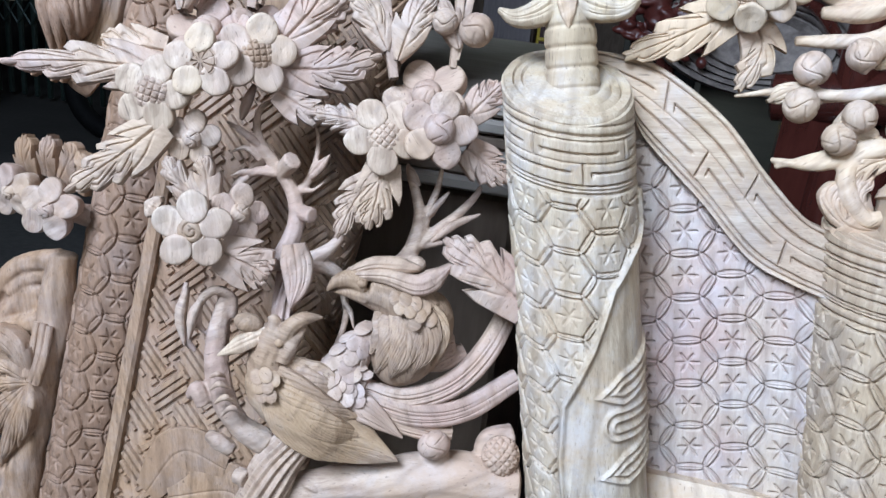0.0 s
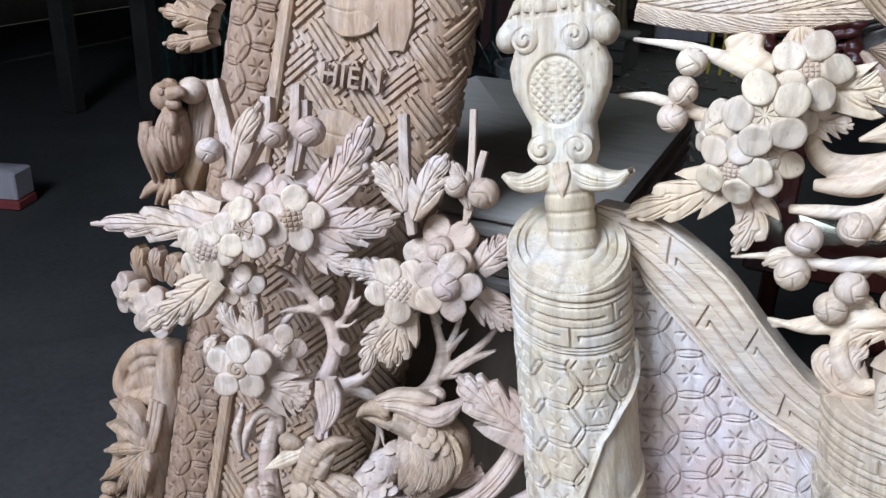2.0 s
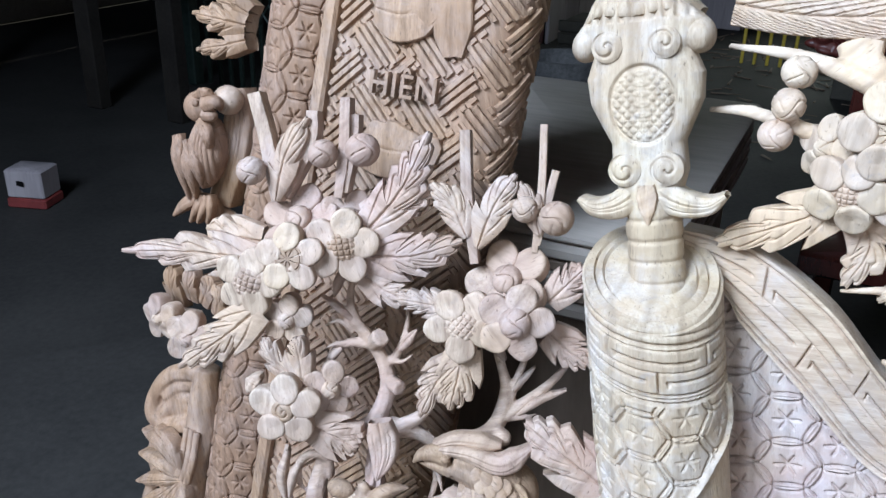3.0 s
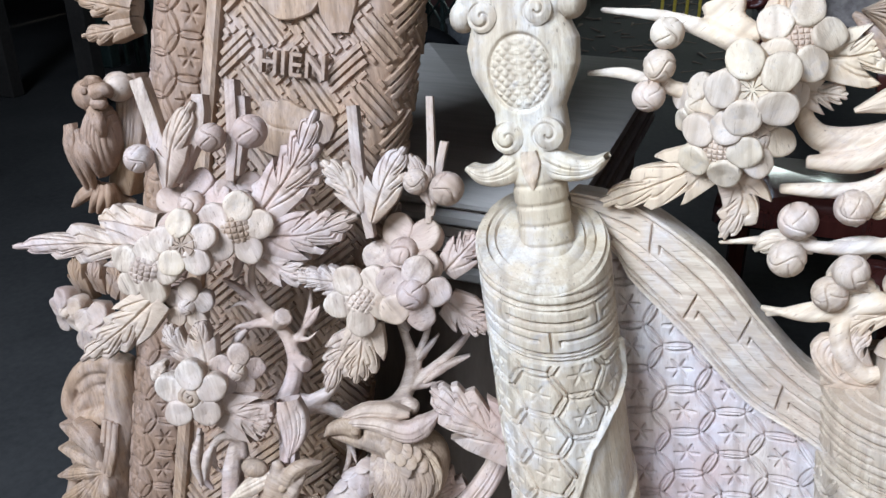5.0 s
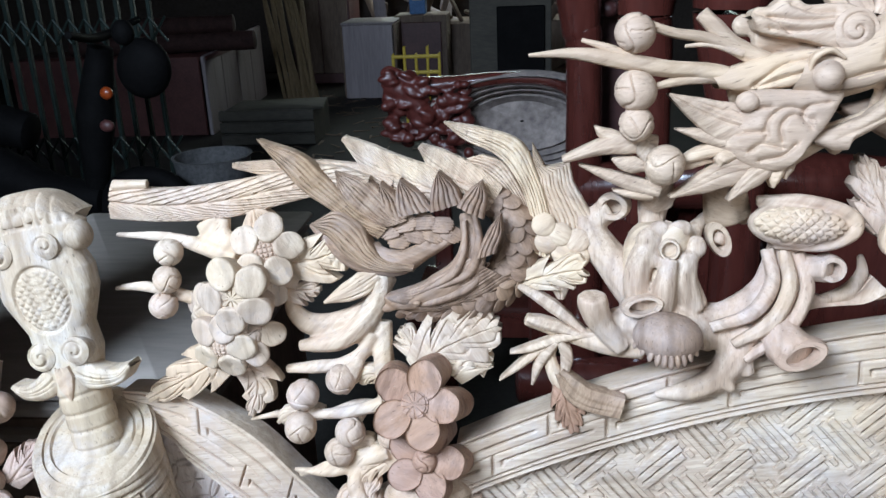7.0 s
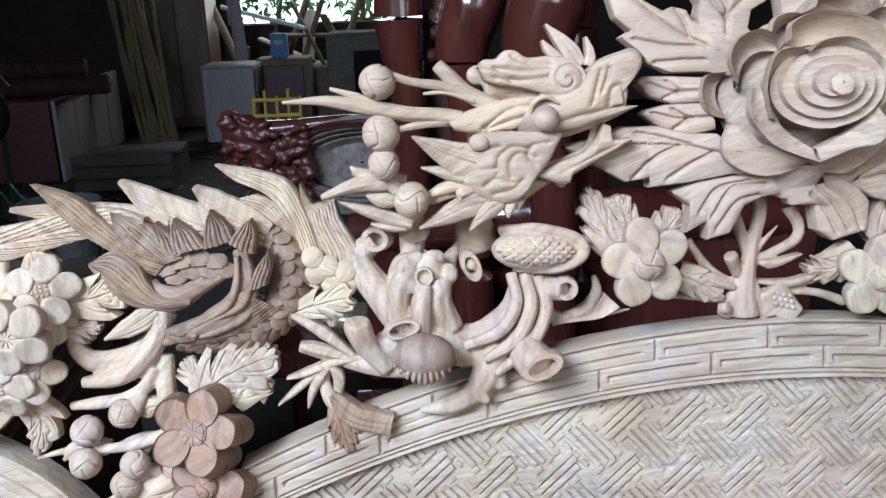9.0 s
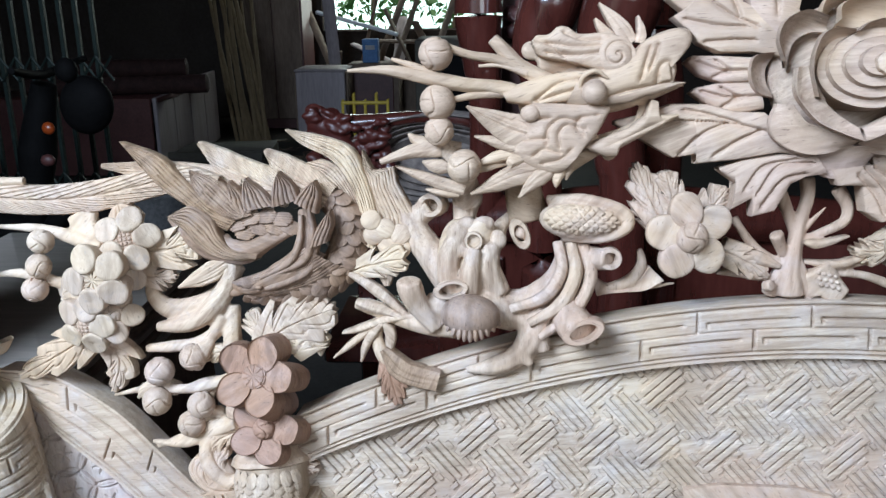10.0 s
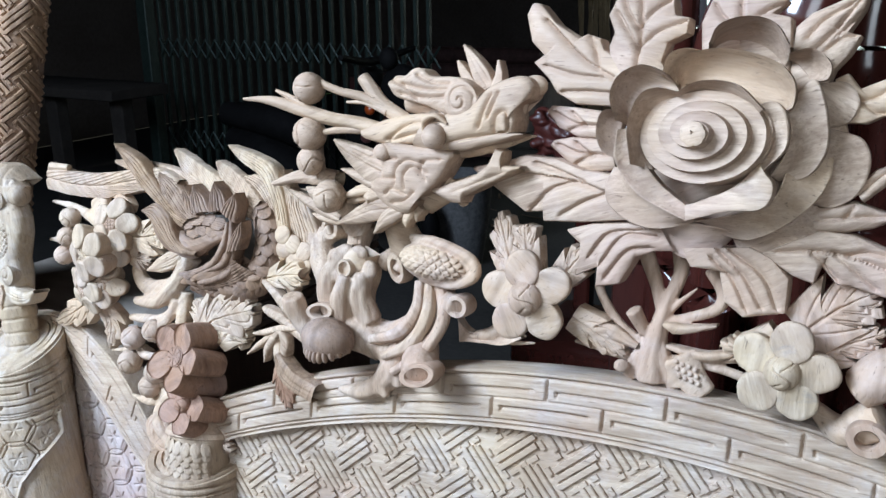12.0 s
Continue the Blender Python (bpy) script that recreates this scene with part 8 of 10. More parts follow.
for c, r in (((-0.1169, 0.1567, -0.0040), 0.0125), ((-0.0563, 0.1749, -0.0060), 0.0125), ((-0.0218, 0.1805, -0.0020), 0.0145), ((0.1140, 0.1417, -0.0080), 0.0110), ((0.1400, 0.1366, -0.0040), 0.0145)):
    bud(arm, B, c, r, ARM, 60)
for pts, wd in (([(-0.0962, 0.1324, -0.0120), (-0.0890, 0.1714, -0.0100), (-0.0731, 0.2037, -0.0120)], 0.026), ([(0.0776, 0.1066, -0.0100), (0.0888, 0.1413, -0.0080), (0.1042, 0.1691, -0.0100)], 0.030), ([(0.0685, 0.1145, -0.0120), (0.0548, 0.1396, -0.0100), (0.0360, 0.1564, -0.0120)], 0.026), ([(0.1276, 0.1218, -0.0120), (0.1202, 0.1427, -0.0100), (0.1078, 0.1629, -0.0120)], 0.020)):
    leaf(arm, B, pts, [0.006, wd, wd * 1.1, wd * 0.7, 0.002], ARM, teeth=3, depth=0.28, veins=4, thick=0.012, bulge=0.003)

# large leaves
for pts, wd, th, mt in (([(-0.1060, 0.0796, -0.0080), (-0.1614, 0.0830, -0.0100), (-0.2357, 0.0780, -0.0140)], 0.040, 5, ARM), ([(-0.1074, 0.0967, -0.0120), (-0.1354, 0.0995, -0.0140), (-0.1591, 0.1047, -0.0160)], 0.036, 3, ARM), ([(-0.1052, 0.0397, -0.0060), (-0.1382, 0.0099, -0.0080), (-0.1788, -0.0210, -0.0120)], 0.040, 5, ARM),
                    ([(-0.0183, 0.1101, -0.0120), (0.0116, 0.1503, -0.0100), (0.0303, 0.1980, -0.0120)], 0.040, 6, ARM), ([(-0.0179, 0.0927, -0.0120), (0.0216, 0.0948, -0.0120), (0.0642, 0.1107, -0.0140)], 0.042, 5, ARM), ([(-0.0190, 0.1229, -0.0140), (0.0069, 0.1371, -0.0140), (0.0385, 0.1555, -0.0160)], 0.038, 4, ARM), ([(-0.0180, 0.0747, -0.0140), (0.0042, 0.0623, -0.0160), (0.0262, 0.0588, -0.0180)], 0.03, 3, ARM),
                    ([(0.0584, 0.0537, -0.0080), (0.0363, 0.0564, -0.0100), (0.0073, 0.0588, -0.0120)], 0.026, 4, ARM), ([(0.0727, 0.0236, -0.0080), (0.0693, -0.0041, -0.0100), (0.0636, -0.0325, -0.0120)], 0.040, 5, ARM), ([(0.0687, 0.0094, -0.0100), (0.0516, -0.0105, -0.0120), (0.0381, -0.0421, -0.0140)], 0.034, 4, ARM),
                    ([(0.1393, 0.0666, -0.0120), (0.1552, 0.0845, -0.0140), (0.1671, 0.0978, -0.0160)], 0.030, 4, ARM), ([(0.1408, 0.0404, -0.0120), (0.1587, 0.0278, -0.0140), (0.1790, 0.0153, -0.0160)], 0.034, 4, ARM), ([(-0.0750, -0.0194, -0.0120), (-0.0928, -0.0015, -0.0100), (-0.1028, 0.0135, -0.0120)], 0.024, 4, ARM), ([(-0.0658, -0.0187, -0.0120), (-0.0700, 0.0047, -0.0100), (-0.0752, 0.0153, -0.0120)], 0.022, 3, ARM),
                    ([(-0.0561, -0.0602, -0.0120), (-0.0333, -0.0687, -0.0140), (-0.0151, -0.0776, -0.0160)], 0.044, 4, ARM), ([(-0.1060, -0.0297, -0.0080), (-0.1160, -0.0240, -0.0100)], 0.020, 0, ARM), ([(0.2036, -0.0890, -0.0120), (0.1643, -0.0611, -0.0080), (0.1285, -0.0365, -0.0120)], 0.050, 4, ARM), ([(0.0042, -0.0495, -0.0080), (0.0091, -0.0780, -0.0100), (0.0051, -0.1021, -0.0100)], 0.026, 0, ARM)):
    leaf(arm, B, pts, [wd * 0.7, wd, wd * 0.9, wd * 0.6, 0.002], mt, teeth=th, depth=0.34, veins=max(5, th), thick=0.012, bulge=0.003)

# blossoms
flower(arm, B, (-0.1151, 0.0623, -0.0020), 0.032, CREAM, (-4, -10, 75), "grid", core_mat=ARM, core_r=0.46, seed=21, deep=0.012, label="pale carved blossom with hatched centre")
flower(arm, B, (-0.0344, 0.1000, 0.0020), 0.033, CREAM, (4, 8, 12), "grid", core_mat=TAN, core_r=0.42, seed=22, deep=0.018, label="pale carved blossom with hatched centre")
flower(arm, B, (-0.0751, 0.0879, 0.0140), 0.0305, CREAM, (0, -2, 22), "star", core_mat=TAN, core_r=0.42, seed=23, deep=0.016, label="pale carved blossom with rayed centre")
flower(arm, B, (0.0708, 0.0439, 0.0040), 0.033, CREAM, (0, -6, 55), "grid", core_mat=CREAM, core_r=0.44, seed=24, deep=0.014, label="pinkish carved blossom with hatched centre")
flower(arm, B, (0.1142, 0.0518, 0.0120), 0.033, ARM, (0, 6, 5), "bud", core_r=0.40, seed=25, deep=0.016, label="pinkish carved blossom with bud centre")
flower(arm, B, (-0.0753, -0.0444, 0.0040), 0.033, CREAM, (6, 0, 20), "swirl", core_mat=TAN, core_r=0.38, seed=26, deep=0.016, label="single pale blossom with rough centre")
flower(arm, B, (-0.0420, -0.0282, -0.0180), 0.026, ARM, (0, 25, 10), "bud", seed=27, deep=0.014)
flower(arm, B, (-0.0835, 0.0299, -0.0160), 0.024, ARM, (10, 0, 10), "bud", seed=28, deep=0.014)
flower(arm, B, (-0.0772, 0.1177, -0.0160), 0.036, ARM, (-38, 0, 18), "bud", seed=31, deep=0.012, droop=-8, name="rear_blossom")
flower(arm, B, (0.1042, 0.0816, -0.0140), 0.038, ARM, (-36, 4, 40), "bud", seed=32, deep=0.012, droop=-8, name="rear_blossom")
flower(arm, B, (-0.0336, 0.1217, -0.0200), 0.028, ARM, (-30, 20, 0), "bud", seed=33, deep=0.012, droop=-8, name="rear_blossom")

# two birds
def drape(pts, c, r, turn, up):
    """Lay a line on the swell of a body: an oval of half-sizes r at c, turned by some degrees."""
    p = spline(pts, 9)
    a = radians(turn)
    dx, dy = p[:, 0] - c[0], p[:, 1] - c[1]
    u, v = (dx * math.cos(a) + dy * math.sin(a)) / r[0], (dy * math.cos(a) - dx * math.sin(a)) / r[1]
    p[:, 2] = c[2] + r[2] * np.sqrt(np.clip(1 - u * u - v * v, 0.12, 1)) + up
    return p


BC, BR = (0.0190, -0.1905, -0.0360), (0.056, 0.0300, 0.026)
bird = fused("carved_bird", [tube([(-0.0120, -0.1571, -0.0360), (-0.0052, -0.1733, -0.0360), (0.0080, -0.1842, -0.0360), (0.0299, -0.1948, -0.0360), (0.0567, -0.2047, -0.0340), (0.0819, -0.2171, -0.0300), (0.1021, -0.2287, -0.0260)], [0.0190, 0.0265, 0.0290, 0.0270, 0.0190, 0.0090, 0.0020], flat=0.82), ball((-0.0074, -0.1335, -0.0300), (0.0185, 0.0175, 0.0165)), tube([(-0.0095, -0.1634, -0.0340), (-0.0120, -0.1515, -0.0320), (-0.0081, -0.1374, -0.0300)], [0.0175, 0.0165, 0.0170]),
    tube([(-0.0004, -0.1299, -0.0220), (0.0066, -0.1185, -0.0180), (0.0173, -0.1111, -0.0180), (0.0320, -0.1097, -0.0220)], [0.0100, 0.0080, 0.0065, 0.0012]), tube([(0.0006, -0.1464, -0.0240), (0.0077, -0.1336, -0.0180), (0.0178, -0.1199, -0.0200)], [0.0090, 0.0062, 0.0015]), tube([(-0.0072, -0.1256, -0.0220), (-0.0079, -0.1161, -0.0220), (-0.0111, -0.1119, -0.0240)], [0.0070, 0.0060, 0.0040])], B, TAN, arm, "tan carved bird with folded wings looking up", 0.0010, 2)
leaf(bird, B, [(-0.0047, -0.1216, -0.0220), (-0.0276, -0.1329, -0.0180), (-0.0521, -0.1464, -0.0160)], [0.008, 0.013, 0.014, 0.001], PALE, name="head_plume", veins=1, thick=0.010)
part("head_knob", ball((-0.0293, -0.1188, -0.0240), (0.0125, 0.0085, 0.009), (0, 0, -12)).mesh("head_knob", B), TAN, bird)
part("eyeball", ball((-0.0022, -0.1325, -0.0135), (0.0036, 0.0036, 0.003)).mesh("eyeball", B), TAN, bird)
for pts, widths in (
        ([(-0.0116, -0.1665, -0.0200), (0.0188, -0.2002, -0.0200), (0.0628, -0.2201, -0.0200), (0.1038, -0.2297, -0.0200)], [0.022, 0.036, 0.036, 0.022, 0.001]),
        ([(-0.0130, -0.1608, -0.0200), (0.0128, -0.1823, -0.0200), (0.0423, -0.1999, -0.0200), (0.0794, -0.2115, -0.0200)], [0.016, 0.03, 0.03, 0.02, 0.001]),
        ([(-0.0049, -0.1565, -0.0200), (0.0168, -0.1725, -0.0200), (0.0404, -0.1856, -0.0200), (0.0694, -0.1936, -0.0200)], [0.014, 0.024, 0.024, 0.018, 0.002]),
        ([(0.0014, -0.1524, -0.0200), (0.0208, -0.1627, -0.0200), (0.0422, -0.1720, -0.0200), (0.0529, -0.1762, -0.0200)], [0.012, 0.02, 0.02, 0.016, 0.003]),
        ([(0.0048, -0.1474, -0.0200), (0.0203, -0.1551, -0.0200), (0.0376, -0.1598, -0.0200), (0.0475, -0.1669, -0.0200)], [0.01, 0.016, 0.018, 0.014, 0.003])):
    leaf(bird, B, drape(pts, BC, BR, -28, 0.0025 + 0.1 * (0.036 - widths[1])), widths, TAN, name="wing_feather", veins=13, fine=True, thick=0.007, bulge=0.0022)
for c in [(-0.0181, -0.1606, -0.0075), (-0.0108, -0.1580, -0.0060), (-0.0042, -0.1613, -0.0060), (-0.0165, -0.1676, -0.0060), (-0.0091, -0.1669, -0.0045), (-0.0132, -0.1747, -0.0050), (-0.0058, -0.1741, -0.0040)]:
    part("covert", scale_shape(c, (0.5, -0.85, 0), (0, 0, 1), 0.0072).mesh("covert", B), TAN, bird)
for c in [(0.0280, -0.1588, -0.0220), (0.0377, -0.1621, -0.0220), (0.0474, -0.1654, -0.0220), (0.0572, -0.1696, -0.0220), (0.0441, -0.1719, -0.0200), (0.0548, -0.1761, -0.0200), (0.0644, -0.1770, -0.0220)]:
    part("back_covert", scale_shape(c, (0.8, -0.6, 0), (0, 0, 1), 0.0095).mesh("back_covert", B), ARM, bird)
leaf(bird, B, [(0.0598, -0.1791, -0.0260), (0.0798, -0.1906, -0.0220), (0.1062, -0.2087, -0.0220)], [0.016, 0.024, 0.016, 0.001], ARM, name="tail_feather", veins=4, thick=0.010, bulge=0.003)

CC, CR = (0.1096, -0.1248, -0.0400), (0.046, 0.0315, 0.027)
bird2 = fused("carved_bird", [ball(CC, CR, (0, 0, 62)), tube([(0.1140, -0.1057, -0.0400), (0.0939, -0.0898, -0.0360), (0.0690, -0.0823, -0.0320)], [0.0265, 0.0225, 0.0165]),
    tube([(0.0628, -0.0776, -0.0280), (0.0503, -0.0762, -0.0240), (0.0402, -0.0798, -0.0240), (0.0331, -0.0881, -0.0260)], [0.0120, 0.0085, 0.0058, 0.001]), tube([(0.0666, -0.0898, -0.0280), (0.0521, -0.0877, -0.0260), (0.0388, -0.0879, -0.0280)], [0.009, 0.0055, 0.001])], B, TAN, arm, "tan carved bird with crest looking aside", 0.0010, 2)
leaf(bird2, B, [(0.0529, -0.0730, -0.0220), (0.0811, -0.0713, -0.0140), (0.1069, -0.0769, -0.0120), (0.1217, -0.0711, -0.0120), (0.1381, -0.0559, -0.0160)], [0.006, 0.012, 0.017, 0.018, 0.001], ARM, name="head_plume", veins=2, thick=0.012, bulge=0.004)
leaf(bird2, B, [(0.0499, -0.0706, -0.0260), (0.0702, -0.0631, -0.0220), (0.0911, -0.0625, -0.0200), (0.1094, -0.0632, -0.0220)], [0.005, 0.013, 0.016, 0.005], ARM, name="head_plume", veins=1, thick=0.012, bulge=0.004)
part("eyeball", ball((0.0624, -0.0790, -0.0165), (0.0042, 0.0034, 0.003)).mesh("eyeball", B), TAN, bird2)
for pts, wd, up in (
        ([(0.1164, -0.0933, -0.0200), (0.1279, -0.1167, -0.0200), (0.1263, -0.1458, -0.0200)], 0.0240, 0.0005),
        ([(0.1069, -0.0940, -0.0200), (0.1176, -0.1202, -0.0200), (0.1095, -0.1536, -0.0200)], 0.0300, 0.0012),
        ([(0.0956, -0.0966, -0.0200), (0.1034, -0.1231, -0.0200), (0.0917, -0.1585, -0.0200)], 0.0300, 0.0020),
        ([(0.0872, -0.0991, -0.0200), (0.0919, -0.1238, -0.0200), (0.0790, -0.1554, -0.0200)], 0.0260, 0.0028),
        ([(0.0806, -0.1005, -0.0200), (0.0838, -0.1176, -0.0200), (0.0740, -0.1393, -0.0200)], 0.0200, 0.0035)):
    leaf(bird2, B, drape(pts, CC, CR, 62, up), [wd * 0.6, wd, wd, wd * 0.7, 0.002], TAN, name="breast_feather", veins=14, fine=True, thick=0.007, bulge=0.002)
for c in [(0.0909, -0.0886, -0.0135), (0.0993, -0.0888, -0.0115), (0.1080, -0.0919, -0.0105), (0.1159, -0.0952, -0.0115), (0.0950, -0.0956, -0.0105), (0.1036, -0.0976, -0.0085), (0.1123, -0.1008, -0.0085), (0.1214, -0.1044, -0.0115), (0.1080, -0.1075, -0.0070)]:
    part("covert", scale_shape(c, (0.1, -1, 0), (0, 0, 1), 0.0072).mesh("covert", B), TAN, bird2)
TB = [(0.0760, -0.1194, -0.0500), (0.0580, -0.1438, -0.0460), (0.0517, -0.1633, -0.0420), (0.0690, -0.1728, -0.0400)]
twig(bird2, B, TB, [0.010, 0.016, 0.020, 0.016], ARM, name="tail_base")
for pts, wd in (
        ([(0.0667, -0.1687, -0.0340), (0.1061, -0.1774, -0.0300), (0.1465, -0.1637, -0.0320), (0.1761, -0.1336, -0.0400), (0.1980, -0.0915, -0.0520)], 0.0185),
        ([(0.0694, -0.1789, -0.0320), (0.1138, -0.1903, -0.0280), (0.1584, -0.1853, -0.0340), (0.2082, -0.1578, -0.0500)], 0.0185),
        ([(0.0718, -0.1862, -0.0300), (0.0999, -0.1989, -0.0280), (0.1313, -0.2067, -0.0340), (0.1508, -0.2073, -0.0400)], 0.0120),
        ([(0.1308, -0.1364, -0.0460), (0.1432, -0.1303, -0.0440), (0.1483, -0.1292, -0.0460)], 0.0160),
        ([(0.1271, -0.1510, -0.0480), (0.1415, -0.1447, -0.0460), (0.1581, -0.1350, -0.0480)], 0.0140)):
    leaf(bird2, B, pts, [wd * 0.7, wd, wd * 1.1, wd * 1.1, wd * 0.9], ARM, name="tail_feather", veins=3, thick=0.010, bulge=0.003, cut=0.002)
scaled_limb(bird2, B, TB, [0.010, 0.016, 0.020, 0.016], ARM, 7, 0.0095, name="tail_scale")


# ======== the reddish carved chair standing behind, its back panel rolled like a scroll ========
chair = thing("carved_chair", "reddish raw wood chair with scroll-shaped carved back", "chair", (-0.45, 0.80, 0.0))
E0, E1 = np.array((0.0127, 0.1085, 0.0000)), np.array((-0.0545, -0.5610, 0.0000))
AX = (E0 - E1) / np.linalg.norm(E0 - E1)
SIDE = np.array([AX[1], -AX[0], 0])


def chair_at(a, t, w):
    """a: across from the ridge, t: up along it from the lower mark, w: towards the viewer."""
    return E1 + AX * np.asarray(t)[..., None] + SIDE * np.asarray(a)[..., None] + np.array([0, 0, 1.0]) * np.asarray(w)[..., None]


TALL = np.concatenate([np.linspace(-0.30, -0.04, 20, endpoint=False), np.linspace(-0.04, 0.74, 560, endpoint=False), np.linspace(0.74, 1.15, 40)])


def rolled(s, t, h):
    """A place on the chair's rolled panel: s round it from the ridge, t up, h out from its face."""
    flat, r = 0.156, 0.043
    k = np.clip(s - flat, 0, None) / r
    return chair_at(np.minimum(s, flat) + (r + h) * np.sin(k), t, -0.003 - r + (r + h) * np.cos(k))


def scroll_sheet():
    s = np.linspace(0.010, 0.240, 50)[:, None]
    t = np.linspace(-0.30, 1.15, 30)[None]
    g = rolled(s + 0 * t, t + 0 * s, -0.002 + 0 * s + 0 * t)
    back = rolled(s[[0, -1]] + 0 * t, t + 0 * s[[0, -1]], -0.016 + 0 * s[[0, -1]] + 0 * t)
    return Shape().grid(np.concatenate([g, back[::-1]]), wu=True)


scroll = part("scroll_panel", scroll_sheet().mesh("scroll_panel", C, 60), CHAIR2, chair, "rolled panel carved as cane weave")
strands = weave((0.0, -0.28), (0.285, 1.0), 0.0600, lambda s, t: 0.013 < s < 0.238 and -0.28 < t < 0.98, lambda g: rolled(g[..., 0], g[..., 1], g[..., 2] - 0.002), rise=0.0050, turn=3, phase=(0.1132 + 0.030, 0.6529 + 0.030), seed=2)
part("cane_weave", strands.mesh("cane_weave", C, 30), CHAIR2, scroll)
ridge = Shape().grid(np.stack([chair_at(a + 0 * np.linspace(-0.3, 1.15, 40), np.linspace(-0.3, 1.15, 40), w + 0 * np.linspace(-0.3, 1.15, 40)) for a, w in ((-0.003, -0.03), (-0.003, 0.004), (0.0, 0.0065), (0.009, 0.0065), (0.012, 0.003), (0.012, -0.03))]), wu=True)
part("panel_ridge", ridge.mesh("panel_ridge", C), CHAIR2, chair, "plain pale edge strip")


def side_roll():
    n = 130
    th = np.linspace(radians(-80), radians(110), n)[:, None]
    t = TALL[None]
    r0 = 0.044
    h = honeycomb(r0 * th + 0.02 + 0 * t, t + 0 * th, 0.043, 1.0, lens=0.095, rise=0.0042, star=0.0028, blunt=0.45)
    r = r0 + h
    g = chair_at(-0.044 - r * np.sin(th), t + 0 * r, -0.044 + r * np.cos(th))
    return Shape().grid(np.concatenate([g, g[[0, -1]][::-1] * np.array([1, 1, 0]) + np.array([0, 0, -0.09])]), wu=True)


part("side_roll", side_roll().mesh("side_roll", C, 60), CHAIR, chair, "rounded side cut with linked petals")
# raised lettering and plain motifs on the weave
fc = bpy.data.curves.new("lettering", "FONT")
fc.body, fc.size, fc.extrude, fc.bevel_depth, fc.space_character = "HIÊN", 0.034, 0.0035, 0.0004, 1.05
fo = bpy.data.objects.new("lettering_curve", fc)
scene.collection.objects.link(fo)
bpy.context.view_layer.update()
fm = bpy.data.meshes.new_from_object(fo.evaluated_get(bpy.context.evaluated_depsgraph_get()))
bpy.data.objects.remove(fo)
h0, h1 = np.array((0.0662, 0.0348, 0.0060)), np.array((0.1379, 0.0323, 0.0060))
hd = (h1 - h0) / np.linalg.norm(h1 - h0)
co = np.array([v.co for v in fm.vertices])
wide = co[:, 0].max()
scale = np.linalg.norm(h1 - h0) / wide
loc3 = h0 + scale * (co[:, :1] * hd + co[:, 1:2] * np.array([-hd[1], hd[0], 0])) + co[:, 2:] * np.array([0, 0, 1.0])
o, x, y, z = C
for v, p in zip(fm.vertices, loc3 @ np.array([x, y, z]) + o):
    v.co = p
fm.materials.clear()
part("lettering", fm, CHAIR2, chair, "raised letters cut in the weave")
for pts, wd in (([(0.0656, 0.1126, 0.0040), (0.0982, 0.1098, 0.0050), (0.1296, 0.1284, 0.0040)], 0.05), ([(0.1409, 0.1344, 0.0040), (0.1414, 0.1030, 0.0040), (0.1465, 0.0758, 0.0020)], 0.03), ([(0.0634, -0.0057, 0.0040), (0.0850, -0.0171, 0.0050), (0.1296, -0.0164, 0.0040)], 0.055), ([(0.1156, -0.0042, 0.0040), (0.1310, -0.0305, 0.0040)], 0.05),
                ([(0.1163, 0.2233, 0.0040), (0.1117, 0.1587, 0.0050), (0.0965, 0.1001, 0.0040)], 0.085), ([(0.1394, 0.1591, 0.0040), (0.1488, 0.1154, 0.0040), (0.1498, 0.0762, 0.0020)], 0.03),
                ([(-0.0005, -0.5408, 0.0040), (0.0331, -0.4891, 0.0050), (0.0836, -0.4972, 0.0040)], 0.05), ([(0.0252, -0.5413, 0.0040), (0.0866, -0.5209, 0.0050), (0.1125, -0.5342, 0.0040)], 0.06)):
    leaf(chair, C, pts, [wd * 0.6, wd, wd, wd * 0.5], CHAIR2, name="raised_motif", thick=0.007, veins=0, cut=0.001, bulge=0.0012)
for u0 in (-0.03, 0.12):
    q = chair_at(u0, -0.3, -0.03) @ np.array([x, y, z]) + o
    part("leg", box_shape(Shape(), (q[0] - 0.035, q[1] - 0.02, 0.0), (q[0] + 0.035, q[1] + 0.05, q[2] + 0.06)).mesh("leg", WORLD), CHAIR, chair)

